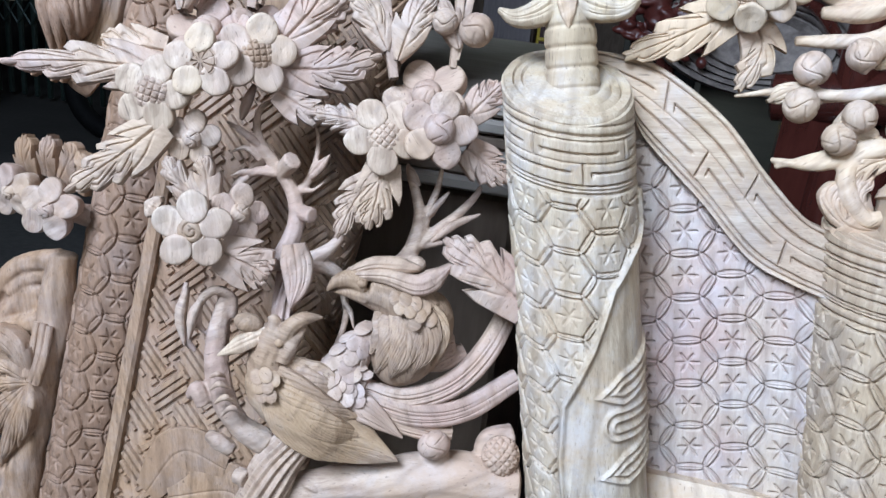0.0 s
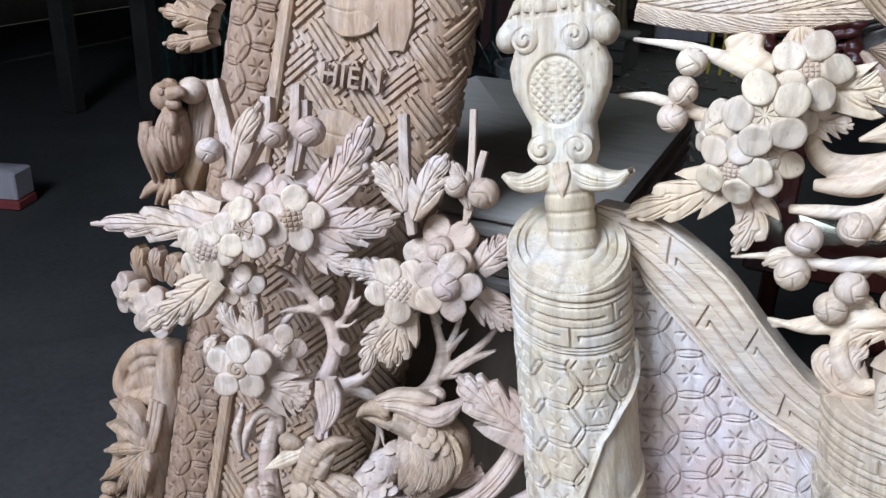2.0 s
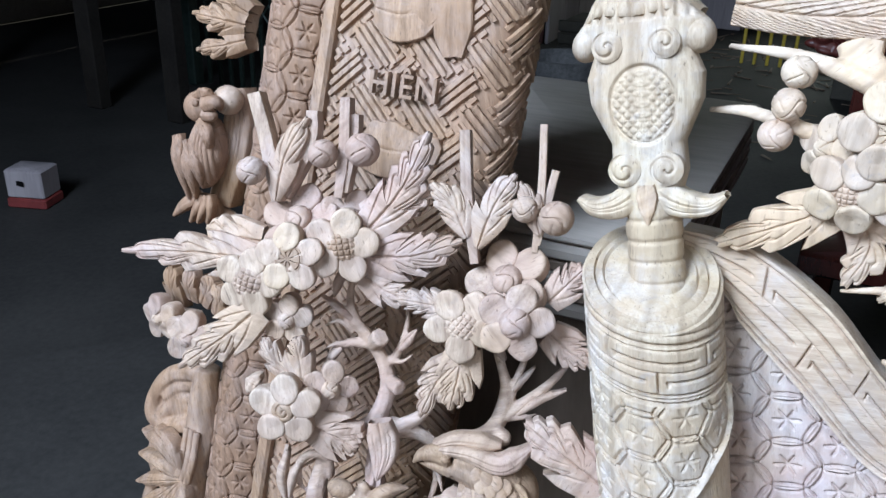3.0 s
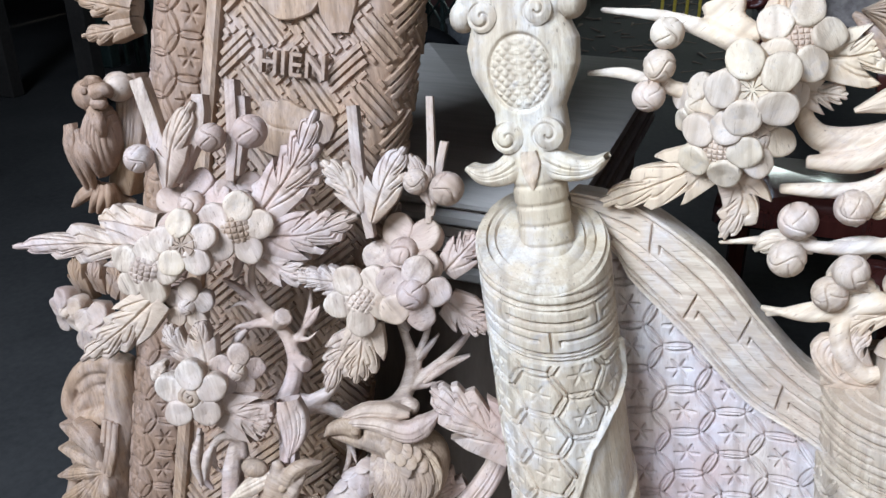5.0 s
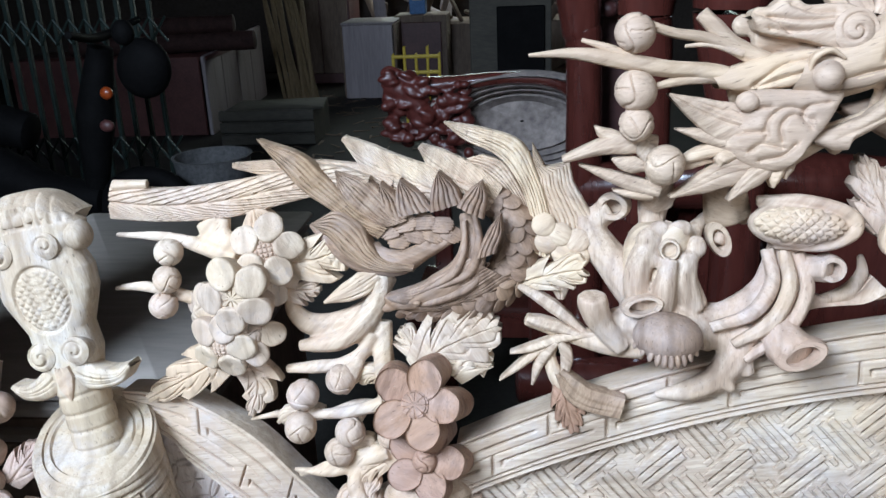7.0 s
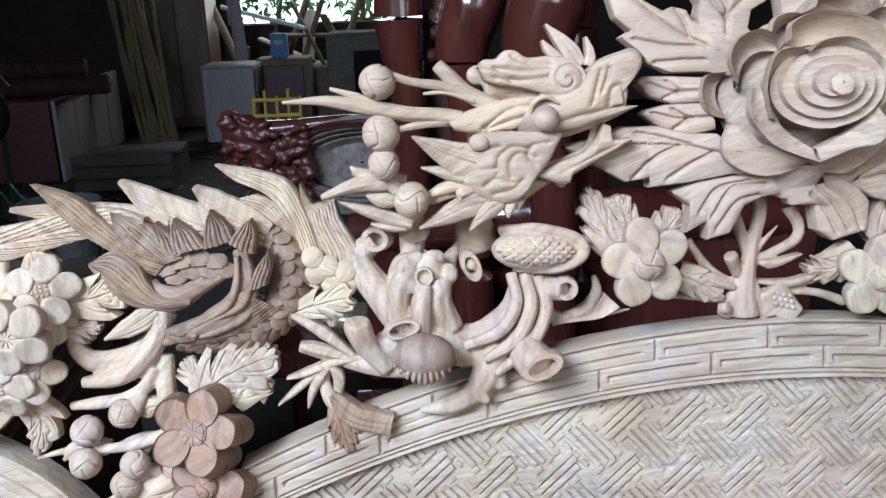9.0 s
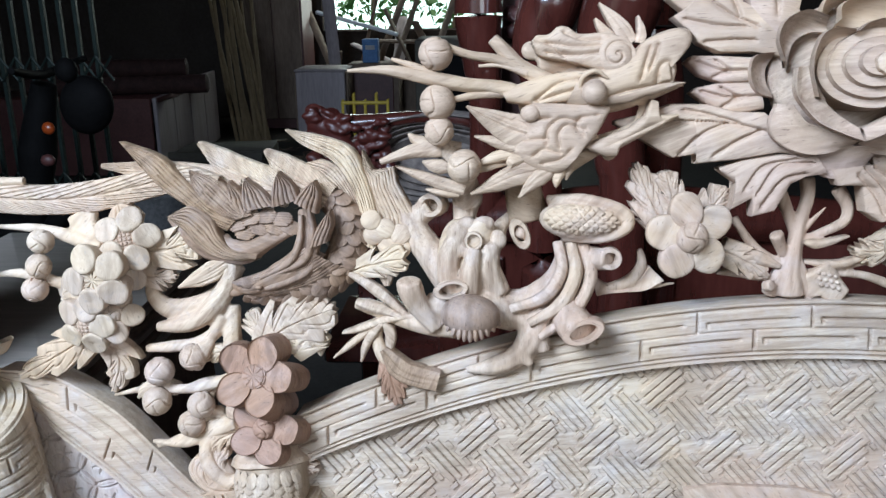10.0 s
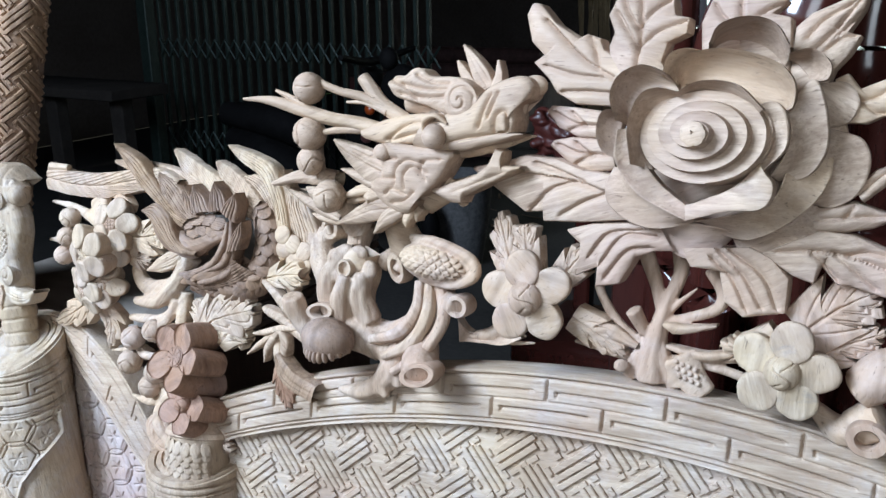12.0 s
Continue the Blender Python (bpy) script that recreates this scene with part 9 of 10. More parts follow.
# carving along the chair's outer edge: perched bird, blossoms, curled scroll, fan leaf
fused("edge_carving", [
    tube([(-0.1385, -0.3138, -0.0300), (-0.1412, -0.3595, -0.0300), (-0.1458, -0.4145, -0.0300), (-0.1547, -0.4724, -0.0300), (-0.1635, -0.5489, -0.0300), (-0.1724, -0.6461, -0.0300)], [0.016, 0.018, 0.020, 0.020, 0.020, 0.02]),
    tube([(-0.1404, -0.3198, -0.0300), (-0.1890, -0.3354, -0.0300), (-0.2136, -0.3683, -0.0300), (-0.2133, -0.3955, -0.0300), (-0.1857, -0.4026, -0.0300), (-0.1446, -0.3832, -0.0300)], [0.013, 0.011, 0.011, 0.012, 0.012, 0.012]),
    tube([(-0.1989, -0.3650, -0.0300), (-0.1784, -0.3489, -0.0300), (-0.1459, -0.3379, -0.0300)], [0.009, 0.008, 0.008]),
    tube([(-0.2069, -0.3979, -0.0300), (-0.1863, -0.3698, -0.0300), (-0.1576, -0.3594, -0.0300)], [0.010, 0.007, 0.006]),
    tube([(-0.1765, -0.4458, -0.0300), (-0.2016, -0.4764, -0.0300), (-0.2186, -0.5137, -0.0300)], [0.016, 0.016, 0.012]),
    tube([(-0.1662, -0.5245, -0.0300), (-0.2005, -0.5591, -0.0300), (-0.2269, -0.5837, -0.0300), (-0.2357, -0.6122, -0.0300)], [0.014, 0.016, 0.014, 0.012]),
    tube([(-0.1693, -0.5844, -0.0300), (-0.1999, -0.6018, -0.0300), (-0.2310, -0.6417, -0.0300), (-0.2446, -0.6681, -0.0300)], [0.014, 0.014, 0.016, 0.014]),
    tube([(-0.2049, -0.5604, -0.0300), (-0.1824, -0.5882, -0.0300), (-0.2085, -0.6306, -0.0300)], [0.012, 0.012, 0.012]),
    ball((-0.1807, -0.3678, -0.0400), (0.036, 0.030, 0.016)), ball((-0.1895, -0.4514, -0.0360), (0.040, 0.050, 0.014)), ball((-0.2036, -0.5865, -0.0400), (0.036, 0.04, 0.014)),
], C, CHAIR2, chair, "pierced carving along the chair edge", 0.0018, 4)
for pts, wd in (([(-0.1504, -0.4532, -0.0060), (-0.1713, -0.4158, 0.0040), (-0.2151, -0.4078, -0.0080)], 0.02), ([(-0.1504, -0.4532, -0.0060), (-0.1751, -0.4379, 0.0040), (-0.2191, -0.4400, -0.0080)], 0.019), ([(-0.1504, -0.4532, -0.0060), (-0.1748, -0.4573, 0.0040), (-0.2224, -0.4786, -0.0080)], 0.02), ([(-0.1504, -0.4532, -0.0060), (-0.1787, -0.4800, 0.0040), (-0.2274, -0.5226, -0.0080)], 0.02), ([(-0.1504, -0.4532, -0.0060), (-0.1597, -0.4948, 0.0040), (-0.1788, -0.5525, -0.0080)], 0.022), ([(-0.1504, -0.4532, -0.0060), (-0.1475, -0.4836, 0.0040), (-0.1600, -0.5288, -0.0080)], 0.018), ([(-0.1504, -0.4532, -0.0060), (-0.1703, -0.4857, 0.0040), (-0.2005, -0.5338, -0.0080)], 0.018), ([(-0.1504, -0.4532, -0.0060), (-0.1591, -0.4128, 0.0040), (-0.1955, -0.3992, -0.0080)], 0.016), ):
    leaf(chair, C, pts, [0.006, wd * 0.9, wd * 1.1, wd * 0.8, 0.003], CHAIR2, name="fan_leaf", teeth=2, depth=0.25, veins=3, thick=0.016, bulge=0.004)
for pts in ([(-0.1434, -0.3882, -0.0120), (-0.1422, -0.4201, -0.0060), (-0.1466, -0.4506, -0.0020)], [(-0.1360, -0.3902, -0.0120), (-0.1356, -0.4223, -0.0060), (-0.1404, -0.4529, -0.0020)], [(-0.1507, -0.3880, -0.0120), (-0.1504, -0.4183, -0.0060), (-0.1529, -0.4464, -0.0020)]):
    twig(chair, C, pts, [0.004, 0.005, 0.005], CHAIR2, name="leaf_stem")
for c, r in (((-0.2146, -0.5313, -0.0120), 0.011), ((-0.2188, -0.5512, -0.0120), 0.011), ((-0.2209, -0.5728, -0.0120), 0.011), ((-0.2164, -0.5906, -0.0120), 0.01), ((-0.2296, -0.6267, -0.0120), 0.014), ((-0.2318, -0.6470, -0.0120), 0.013)):
    part("carved_lobe", ball(c, (r * 1.2, r * 0.9, r), (0, 0, 15), "bud").mesh("carved_lobe", C), CHAIR2, chair)
for c, r, tilt in (((-0.1734, -0.2479, 0.0120), 0.029, (4, -12, 30)), ((-0.1244, -0.2581, 0.0220), 0.033, (0, 4, 12))):
    flower(chair, C, c, r, ARM, tilt, "bud", deep=0.014, cup=0.0055, fill=0.43, core_r=0.30, droop=12, seed=11, label="pinkish blossom with rounded petals")
    twig(chair, C, [(c[0], c[1], c[2] - 0.012), (c[0] + 0.02, c[1] - 0.01, -0.03)], [0.010, 0.012], ARM, name="stalk")
for pts, wd in (([(-0.1768, -0.2432, -0.0200), (-0.1763, -0.2125, -0.0060), (-0.1763, -0.1916, -0.0040)], 0.026), ([(-0.1573, -0.2323, -0.0200), (-0.1512, -0.2077, -0.0060), (-0.1482, -0.1881, -0.0040)], 0.024), ([(-0.1416, -0.2327, -0.0200), (-0.1244, -0.2061, -0.0060), (-0.1272, -0.1926, -0.0040)], 0.024), ([(-0.1217, -0.2429, -0.0200), (-0.1088, -0.2167, -0.0060), (-0.1148, -0.2005, -0.0040)], 0.022)):
    leaf(chair, C, pts, [wd * 0.8, wd, wd * 0.8, 0.004], CHAIR2, teeth=2, depth=0.2, veins=3, thick=0.014)
for pts, wd in (([(-0.0982, 0.0828, -0.0200), (-0.1211, 0.0863, -0.0100), (-0.1602, 0.0902, -0.0100)], 0.034), ([(-0.0973, 0.0677, -0.0200), (-0.1235, 0.0587, -0.0100), (-0.1530, 0.0527, -0.0100)], 0.026), ([(-0.0967, 0.0951, -0.0220), (-0.1123, 0.1051, -0.0120), (-0.1361, 0.1212, -0.0120)], 0.03)):
    leaf(chair, C, pts, [wd * 0.7, wd, wd * 0.9, 0.003], CHAIR2, teeth=3, veins=4, thick=0.018, bulge=0.004)
perch = part("perched_bird", ball((-0.1228, -0.0515, 0.0040), (0.0215, 0.040, 0.022), (0, 0, -4), "plume", amp=0.0022, pitch=0.010).mesh("perched_bird", C), CHAIR, chair, "brown perched bird with folded wings")
part("head", ball((-0.1286, -0.0041, 0.0120), (0.0175, 0.0165, 0.016), (0, 0, -10)).mesh("head", C), CHAIR, perch)
twig(perch, C, [(-0.1120, 0.0009, 0.0220), (-0.0981, 0.0038, 0.0240), (-0.0970, -0.0022, 0.0180)], [0.010, 0.008, 0.003], CHAIR, name="beak")
twig(perch, C, [(-0.1143, -0.0106, 0.0220), (-0.1045, -0.0104, 0.0220), (-0.1037, -0.0071, 0.0180)], [0.007, 0.006, 0.003], CHAIR, name="beak")
leaf(perch, C, [(-0.1289, 0.0067, 0.0240), (-0.1132, 0.0130, 0.0280), (-0.1039, 0.0097, 0.0240)], [0.004, 0.010, 0.008, 0.002], CHAIR, name="brow", veins=2, thick=0.006, bulge=0.002)
part("eyeball", ball((-0.1233, 0.0007, 0.0260), (0.004, 0.004, 0.003)).mesh("eyeball", C), CHAIR, perch)
for pts, wd in (([(-0.1520, -0.0361, 0.0200), (-0.1441, -0.0598, 0.0280), (-0.1399, -0.1053, 0.0120)], 0.015), ([(-0.1445, -0.0420, 0.0200), (-0.1308, -0.0670, 0.0280), (-0.1311, -0.1038, 0.0120)], 0.014), ([(-0.1357, -0.0453, 0.0200), (-0.1208, -0.0655, 0.0280), (-0.1215, -0.0904, 0.0120)], 0.014), ([(-0.1227, -0.0162, 0.0200), (-0.1083, -0.0319, 0.0280), (-0.1148, -0.0521, 0.0120)], 0.013)):
    leaf(perch, C, pts, [wd * 0.8, wd, wd * 0.8, 0.002], CHAIR, name="folded_wing", veins=8, fine=True, thick=0.008, bulge=0.003)
for pts, wd in (([(-0.1319, -0.0999, 0.0060), (-0.1475, -0.1118, 0.0080), (-0.1668, -0.1290, 0.0040)], 0.014), ([(-0.1261, -0.0989, 0.0060), (-0.1325, -0.1141, 0.0080), (-0.1440, -0.1323, 0.0040)], 0.01), ([(-0.1218, -0.0982, 0.0060), (-0.1238, -0.1126, 0.0080), (-0.1336, -0.1317, 0.0040)], 0.009), ([(-0.1174, -0.0975, 0.0060), (-0.1150, -0.1135, 0.0080), (-0.1204, -0.1293, 0.0040)], 0.009)):
    leaf(perch, C, pts, [wd * 0.7, wd, wd * 0.8, 0.003], CHAIR, name="tail_feather", veins=2, bulge=0.003)
leaf(chair, C, [(-0.1067, 0.0168, -0.0160), (-0.1002, -0.0168, -0.0120), (-0.1064, -0.0621, -0.0140), (-0.1232, -0.1087, -0.0200)], [0.024, 0.034, 0.034, 0.030], CHAIR2, name="grooved_stem", veins=4, thick=0.022, bulge=0.006)
bud(chair, C, (-0.1004, 0.0059, 0.0020), 0.016, ARM, 30)
twig(chair, C, [(-0.1298, -0.1057, -0.0060), (-0.1252, -0.1232, -0.0160), (-0.1133, -0.1321, -0.0240)], [0.012, 0.014, 0.014], CHAIR2, name="perch_stub")


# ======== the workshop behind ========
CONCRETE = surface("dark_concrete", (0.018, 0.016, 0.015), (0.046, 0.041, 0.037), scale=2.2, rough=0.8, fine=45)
PLASTER = surface("dark_plaster", (0.030, 0.022, 0.018), (0.058, 0.046, 0.038), scale=1.5, rough=0.9, fine=30)
LACQUER = surface("red_brown_lacquer", (0.036, 0.008, 0.006), (0.085, 0.022, 0.016), scale=9, rough=0.16, rough_to=0.24, bump=0.06, coat=0.7, stretch=(1, 1, 0.25))
GREENSTEEL = surface("green_painted_steel", (0.008, 0.013, 0.011), (0.020, 0.030, 0.025), scale=20, rough=0.45, metal=0.3)
PLANK = surface("grey_lavender_plank", (0.20, 0.165, 0.17), (0.32, 0.275, 0.275), scale=6, rough=0.7, stretch=(1, 1, 0.1))
DUSTY = surface("dusty_timber", (0.085, 0.055, 0.038), (0.20, 0.14, 0.10), scale=8, rough=0.8, stretch=(1, 1, 0.2))
BEIGE = surface("beige_board", (0.17, 0.14, 0.115), (0.28, 0.235, 0.20), scale=5, rough=0.7, stretch=(0.2, 1, 1))
DARKRED = surface("dark_red_panel", (0.05, 0.014, 0.012), (0.10, 0.035, 0.03), scale=5, rough=0.5)
REDCARV = surface("dark_red_carving", (0.045, 0.009, 0.007), (0.10, 0.022, 0.016), scale=25, rough=0.32, rough_to=0.5, bump=0.2)
PAIL = surface("dark_grey_basket", (0.045, 0.043, 0.043), (0.10, 0.095, 0.092), scale=30, rough=0.85, bump=0.6)
BARK = surface("dark_red_bark", (0.018, 0.009, 0.008), (0.045, 0.022, 0.019), scale=14, rough=0.8, bump=0.5)
BLACK = surface("black_plastic_and_opening_shade", (0.0022, 0.002, 0.002), (0.006, 0.0055, 0.0055), scale=12, rough=0.7)
WICKER = surface("grey_woven_straw", (0.13, 0.10, 0.088), (0.27, 0.22, 0.19), scale=30, rough=0.85, bump=0.6)
YELLOW = surface("yellow_paint", (0.50, 0.34, 0.03), (0.62, 0.45, 0.06), scale=15, rough=0.5)
BLUE = surface("blue_card", (0.03, 0.10, 0.24), (0.06, 0.16, 0.34), scale=15, rough=0.6)
WHITE = surface("white_card", (0.22, 0.22, 0.225), (0.34, 0.34, 0.34), scale=12, rough=0.7)
REDCARD = surface("red_card", (0.12, 0.015, 0.014), (0.2, 0.03, 0.026), scale=12, rough=0.6)
STICK = surface("yellowish_sticks", (0.09, 0.058, 0.026), (0.17, 0.115, 0.055), scale=8, rough=0.8, stretch=(1, 1, 0.2))
OLIVE = surface("dark_olive_timber", (0.030, 0.026, 0.020), (0.065, 0.056, 0.042), scale=8, rough=0.85, stretch=(0.3, 1, 1))
LEAFY = surface("garden_foliage", (0.03, 0.10, 0.03), (0.13, 0.30, 0.09), scale=3, rough=0.6)
PALEBEAM = surface("white_painted_beam", (0.6, 0.62, 0.64), (0.75, 0.76, 0.78), scale=9, rough=0.6)

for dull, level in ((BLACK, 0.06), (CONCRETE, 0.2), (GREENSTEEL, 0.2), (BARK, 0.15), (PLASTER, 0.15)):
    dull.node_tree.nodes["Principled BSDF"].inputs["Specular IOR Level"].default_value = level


def board(name, lo, hi, mat, label, category, kind="structure"):
    ob = new(name, box_shape(Shape(), lo, hi, 0.01).mesh(name, WORLD))
    ob.data.materials.append(mat)
    return tagged(ob, label, category, "", kind)


def block(parent, name, lo, hi, mat, label="", bevel=0.006, turn=0.0):
    sh = box_shape(Shape(), lo, hi, bevel)
    if turn:
        c = (np.array(lo) + np.array(hi)) / 2
        sh.v = [(v - c) @ turned(0, 0, turn).T + c for v in sh.v]
    return part(name, sh.mesh(name, WORLD), mat, parent, label)


def rod(parent, name, pts, radii, mat, n=10, label=""):
    return part(name, tube(pts, radii, n=n, knife=False, seg=max(24, 16 * len(pts))).mesh(name, WORLD), mat, parent, label)


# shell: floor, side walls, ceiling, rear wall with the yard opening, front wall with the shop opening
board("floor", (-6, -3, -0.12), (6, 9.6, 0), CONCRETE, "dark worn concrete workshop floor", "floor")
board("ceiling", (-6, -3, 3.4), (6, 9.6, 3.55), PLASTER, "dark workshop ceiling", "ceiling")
board("wall_west", (-6.2, -3, 0), (-6, 9.6, 3.4), PLASTER, "dark workshop side wall", "wall")
board("wall_east", (6, -3, 0), (6.2, 9.6, 3.4), PLASTER, "dark workshop side wall", "wall")
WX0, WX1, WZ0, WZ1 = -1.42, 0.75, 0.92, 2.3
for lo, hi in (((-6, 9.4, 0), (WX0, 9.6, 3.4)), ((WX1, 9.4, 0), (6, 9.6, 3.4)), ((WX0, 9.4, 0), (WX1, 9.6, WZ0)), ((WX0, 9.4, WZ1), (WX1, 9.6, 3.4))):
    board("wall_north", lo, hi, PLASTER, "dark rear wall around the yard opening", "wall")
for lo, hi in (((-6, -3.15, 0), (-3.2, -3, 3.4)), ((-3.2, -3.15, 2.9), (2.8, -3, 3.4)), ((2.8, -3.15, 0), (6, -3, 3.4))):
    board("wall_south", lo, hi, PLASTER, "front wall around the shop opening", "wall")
board("ground", (-40, 9.6, -0.15), (40, 60, -0.02), LEAFY, "grassy yard outside the workshop", "ground")
board("pavement", (-40, -40, -0.15), (40, -3.15, -0.03), CONCRETE, "paved street before the workshop", "pavement")

# garden seen through the rear opening
rng = np.random.RandomState(5)
for k in range(5):
    bush = thing("garden_bush", "bright green leafy bush in the yard", "bush", (-2.6 + 1.2 * k, 12.2 + 0.5 * (k % 2), -0.02), "bushes in the yard")
    rod(bush, "trunk", [(-2.6 + 1.2 * k, 12.2 + 0.5 * (k % 2), -0.05), (-2.55 + 1.2 * k, 12.2 + 0.5 * (k % 2), 1.2)], [0.06, 0.03], DUSTY)
    n = 640
    c = np.array([-2.6 + 1.2 * k, 12.2 + 0.5 * (k % 2), 1.5]) + rng.normal(0, 1, (n, 3)) * np.array([0.55, 0.4, 0.55])
    a, b = unit(rng.normal(0, 1, (n, 3))) * 0.08, unit(rng.normal(0, 1, (n, 3))) * 0.04
    q = np.stack([c - a, c + b, c + a, c - b], 1).reshape(n, 4, 3)
    sh = Shape()
    sh.v, sh.f, sh.n = [q.reshape(-1, 3)], [np.arange(4 * n).reshape(n, 4)], 4 * n
    part("crown", sh.mesh("crown", WORLD), LEAFY, bush)

# emissive wall that glows in place of the bright daylight outside
gm, gnt, gb = nodes("glowing_backdrop")
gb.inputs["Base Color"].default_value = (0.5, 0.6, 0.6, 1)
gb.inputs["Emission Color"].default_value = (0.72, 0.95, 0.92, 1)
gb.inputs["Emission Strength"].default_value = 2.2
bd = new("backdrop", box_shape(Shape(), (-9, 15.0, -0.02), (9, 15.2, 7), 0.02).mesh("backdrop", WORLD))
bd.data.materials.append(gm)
tagged(bd, "glowing backdrop for the bright daylight beyond the yard", "backdrop", "", "structure")

# scrap timber leaning in the opening
for k, (a, b, r, m) in enumerate((((-1.352, 8.900, 0.832), (-1.701, 9.200, 1.564), 0.05, DUSTY), ((-0.651, 8.900, 0.894), (-0.413, 9.200, 1.531), 0.05, DUSTY), ((-0.505, 8.800, 0.841), (-0.272, 9.200, 1.527), 0.035, DUSTY), ((-0.122, 8.900, 0.878), (0.095, 9.200, 1.518), 0.045, DUSTY), ((-0.878, 8.900, 0.846), (-0.710, 9.100, 1.537), 0.025, DUSTY), ((0.189, 8.800, 0.875), (0.322, 9.200, 1.512), 0.03, DUSTY))):
    t0 = thing("leaning_plank", "rough brown timber offcut leaning at the opening", "plank", (a[0], a[1], a[2] - 0.1), "leaning offcuts")
    lo = np.array(a) + (np.array(a) - np.array(b)) * (a[2] / max(b[2] - a[2], 0.1)) * 0.999
    part("plank", tube([lo, b], [r, r], n=8, flat=0.4).mesh("plank", WORLD), m, t0)
t0 = thing("white_beam", "white painted beam lying on the scrap pile", "beam", (-0.882, 8.600, 0.917))
part("beam", tube([(-1.316, 8.600, 1.127), (-0.522, 8.500, 0.912)], [0.035, 0.035], n=8, flat=0.6).mesh("beam", WORLD), PALEBEAM, t0)
pile = thing("scrap_pile", "heap of dusty timber offcuts under the opening", "timber", (-0.4, 8.8, 0), "")
for k in range(26):
    cx, cy, cz = rng.uniform(-1.25, 0.7), rng.uniform(8.3, 9.2), rng.uniform(0.05, 0.9)
    d = unit(rng.normal(0, 1, 3) * np.array([1, 0.5, 0.35])) * rng.uniform(0.2, 0.5)
    part("offcut", tube([np.array([cx, cy, cz]) - d, np.array([cx, cy, cz]) + d], [0.06, 0.06], n=8, flat=0.35).mesh("offcut", WORLD), (DUSTY, PLANK, DUSTY)[k % 3], pile)
block(pile, "pallet", (-1.25, 8.5, 0), (0.7, 9.2, 0.55), DUSTY)

# grey crate, blue box, little cabinet and yellow frame before it
g0, g1 = (-1.358, 7.700, 0.639), (-0.911, 7.700, 0.587)
crate = thing("plank_crate", "upright grey-lavender wooden box crate", "crate", (g0[0] + 0.2, 7.9, 0))
block(crate, "front_panel", (g0[0] + 0.003, 7.7, 0), (g1[0] - 0.003, 7.73, g0[2]), PLANK)
block(crate, "lid", (g0[0] - 0.01, 7.7, g0[2]), (g1[0] + 0.01, 8.2, g0[2] + 0.02), PLANK)
block(crate, "side_panel", (g0[0] - 0.02, 7.732, 0), (g0[0], 8.2, g0[2] - 0.002), DUSTY)
block(crate, "side_panel", (g1[0], 7.732, 0), (g1[0] + 0.02, 8.2, g0[2] - 0.002), DUSTY)
c0, c1 = (-0.955, 8.100, 0.672), (-0.477, 8.100, 0.221)
cab = thing("old_cabinet", "dark dusty cabinet with a panel front", "cabinet", ((c0[0] + c1[0]) / 2, 8.2, 0))
block(cab, "body", (c0[0], 8.1, 0), (c1[0], 8.45, c0[2]), DUSTY)
block(cab, "panel", (c0[0] + 0.05, 8.08, 0.1), (c1[0] - 0.05, 8.1, c0[2] - 0.06), DARKRED)
b0, b1 = (-0.824, 8.200, 0.898), (-0.677, 8.200, 0.681)
bb = thing("blue_box", "small blue cardboard box on the cabinet", "box", ((b0[0] + b1[0]) / 2, 8.25, c0[2]))
block(bb, "carton", (b0[0], 8.2, c0[2]), (b1[0], 8.32, c0[2] + (b0[2] - b1[2])), BLUE)
block(bb, "label", (b0[0] + 0.03, 8.195, c0[2] + 0.12), (b1[0] - 0.03, 8.2, c0[2] + 0.16), WHITE)
y0, y1 = (-0.704, 6.400, 0.548), (-0.367, 6.400, 0.414)
yf = thing("yellow_rack", "small yellow painted metal rack", "rack", ((y0[0] + y1[0]) / 2, 6.4, 0))
for k in range(5):
    x0 = y0[0] + k * (y1[0] - y0[0]) / 4
    rod(yf, "upright", [(x0, 6.4, 0.0), (x0, 6.4, y0[2] + 0.05 * (k % 2))], [0.014, 0.014], YELLOW)
for z in (y0[2] - 0.02, y1[2]):
    rod(yf, "rail", [(y0[0], 6.4, z), (y1[0], 6.4, z)], [0.014, 0.014], YELLOW)

# dark wardrobe by the opening, pillar and shelving
d0, d1 = (-2.054, 8.600, 1.011), (-1.467, 8.600, 0.349)
wd = thing("brown_cupboard", "tall dark brown wooden cupboard", "cupboard", ((d0[0] + d1[0]) / 2, 8.8, 0))
block(wd, "body", (d0[0], 8.6, 0), (d1[0], 9.1, 2.2), DARKRED)
block(wd, "door", (d0[0] + 0.02, 8.58, 0.1), ((d0[0] + d1[0]) / 2 - 0.005, 8.6, 2.1), DUSTY)
block(wd, "door", ((d0[0] + d1[0]) / 2 + 0.005, 8.58, 0.1), (d1[0] - 0.02, 8.6, 2.1), DUSTY)
p0, p1 = (0.040, 5.600, 1.084), (0.147, 5.600, 0.739)
pil = thing("open_cabinet", "dark brown cabinet, a black sheet for its shaded open front", "cabinet", (p0[0] + 0.2, 5.8, 0))
block(pil, "body", (p0[0] - 0.12, 5.62, 0), (p1[0] + 0.28, 6.1, 1.02), OLIVE)
# no real hollow: a black sheet paints the shade inside the open front
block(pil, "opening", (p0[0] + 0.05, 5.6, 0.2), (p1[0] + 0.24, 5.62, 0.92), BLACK)

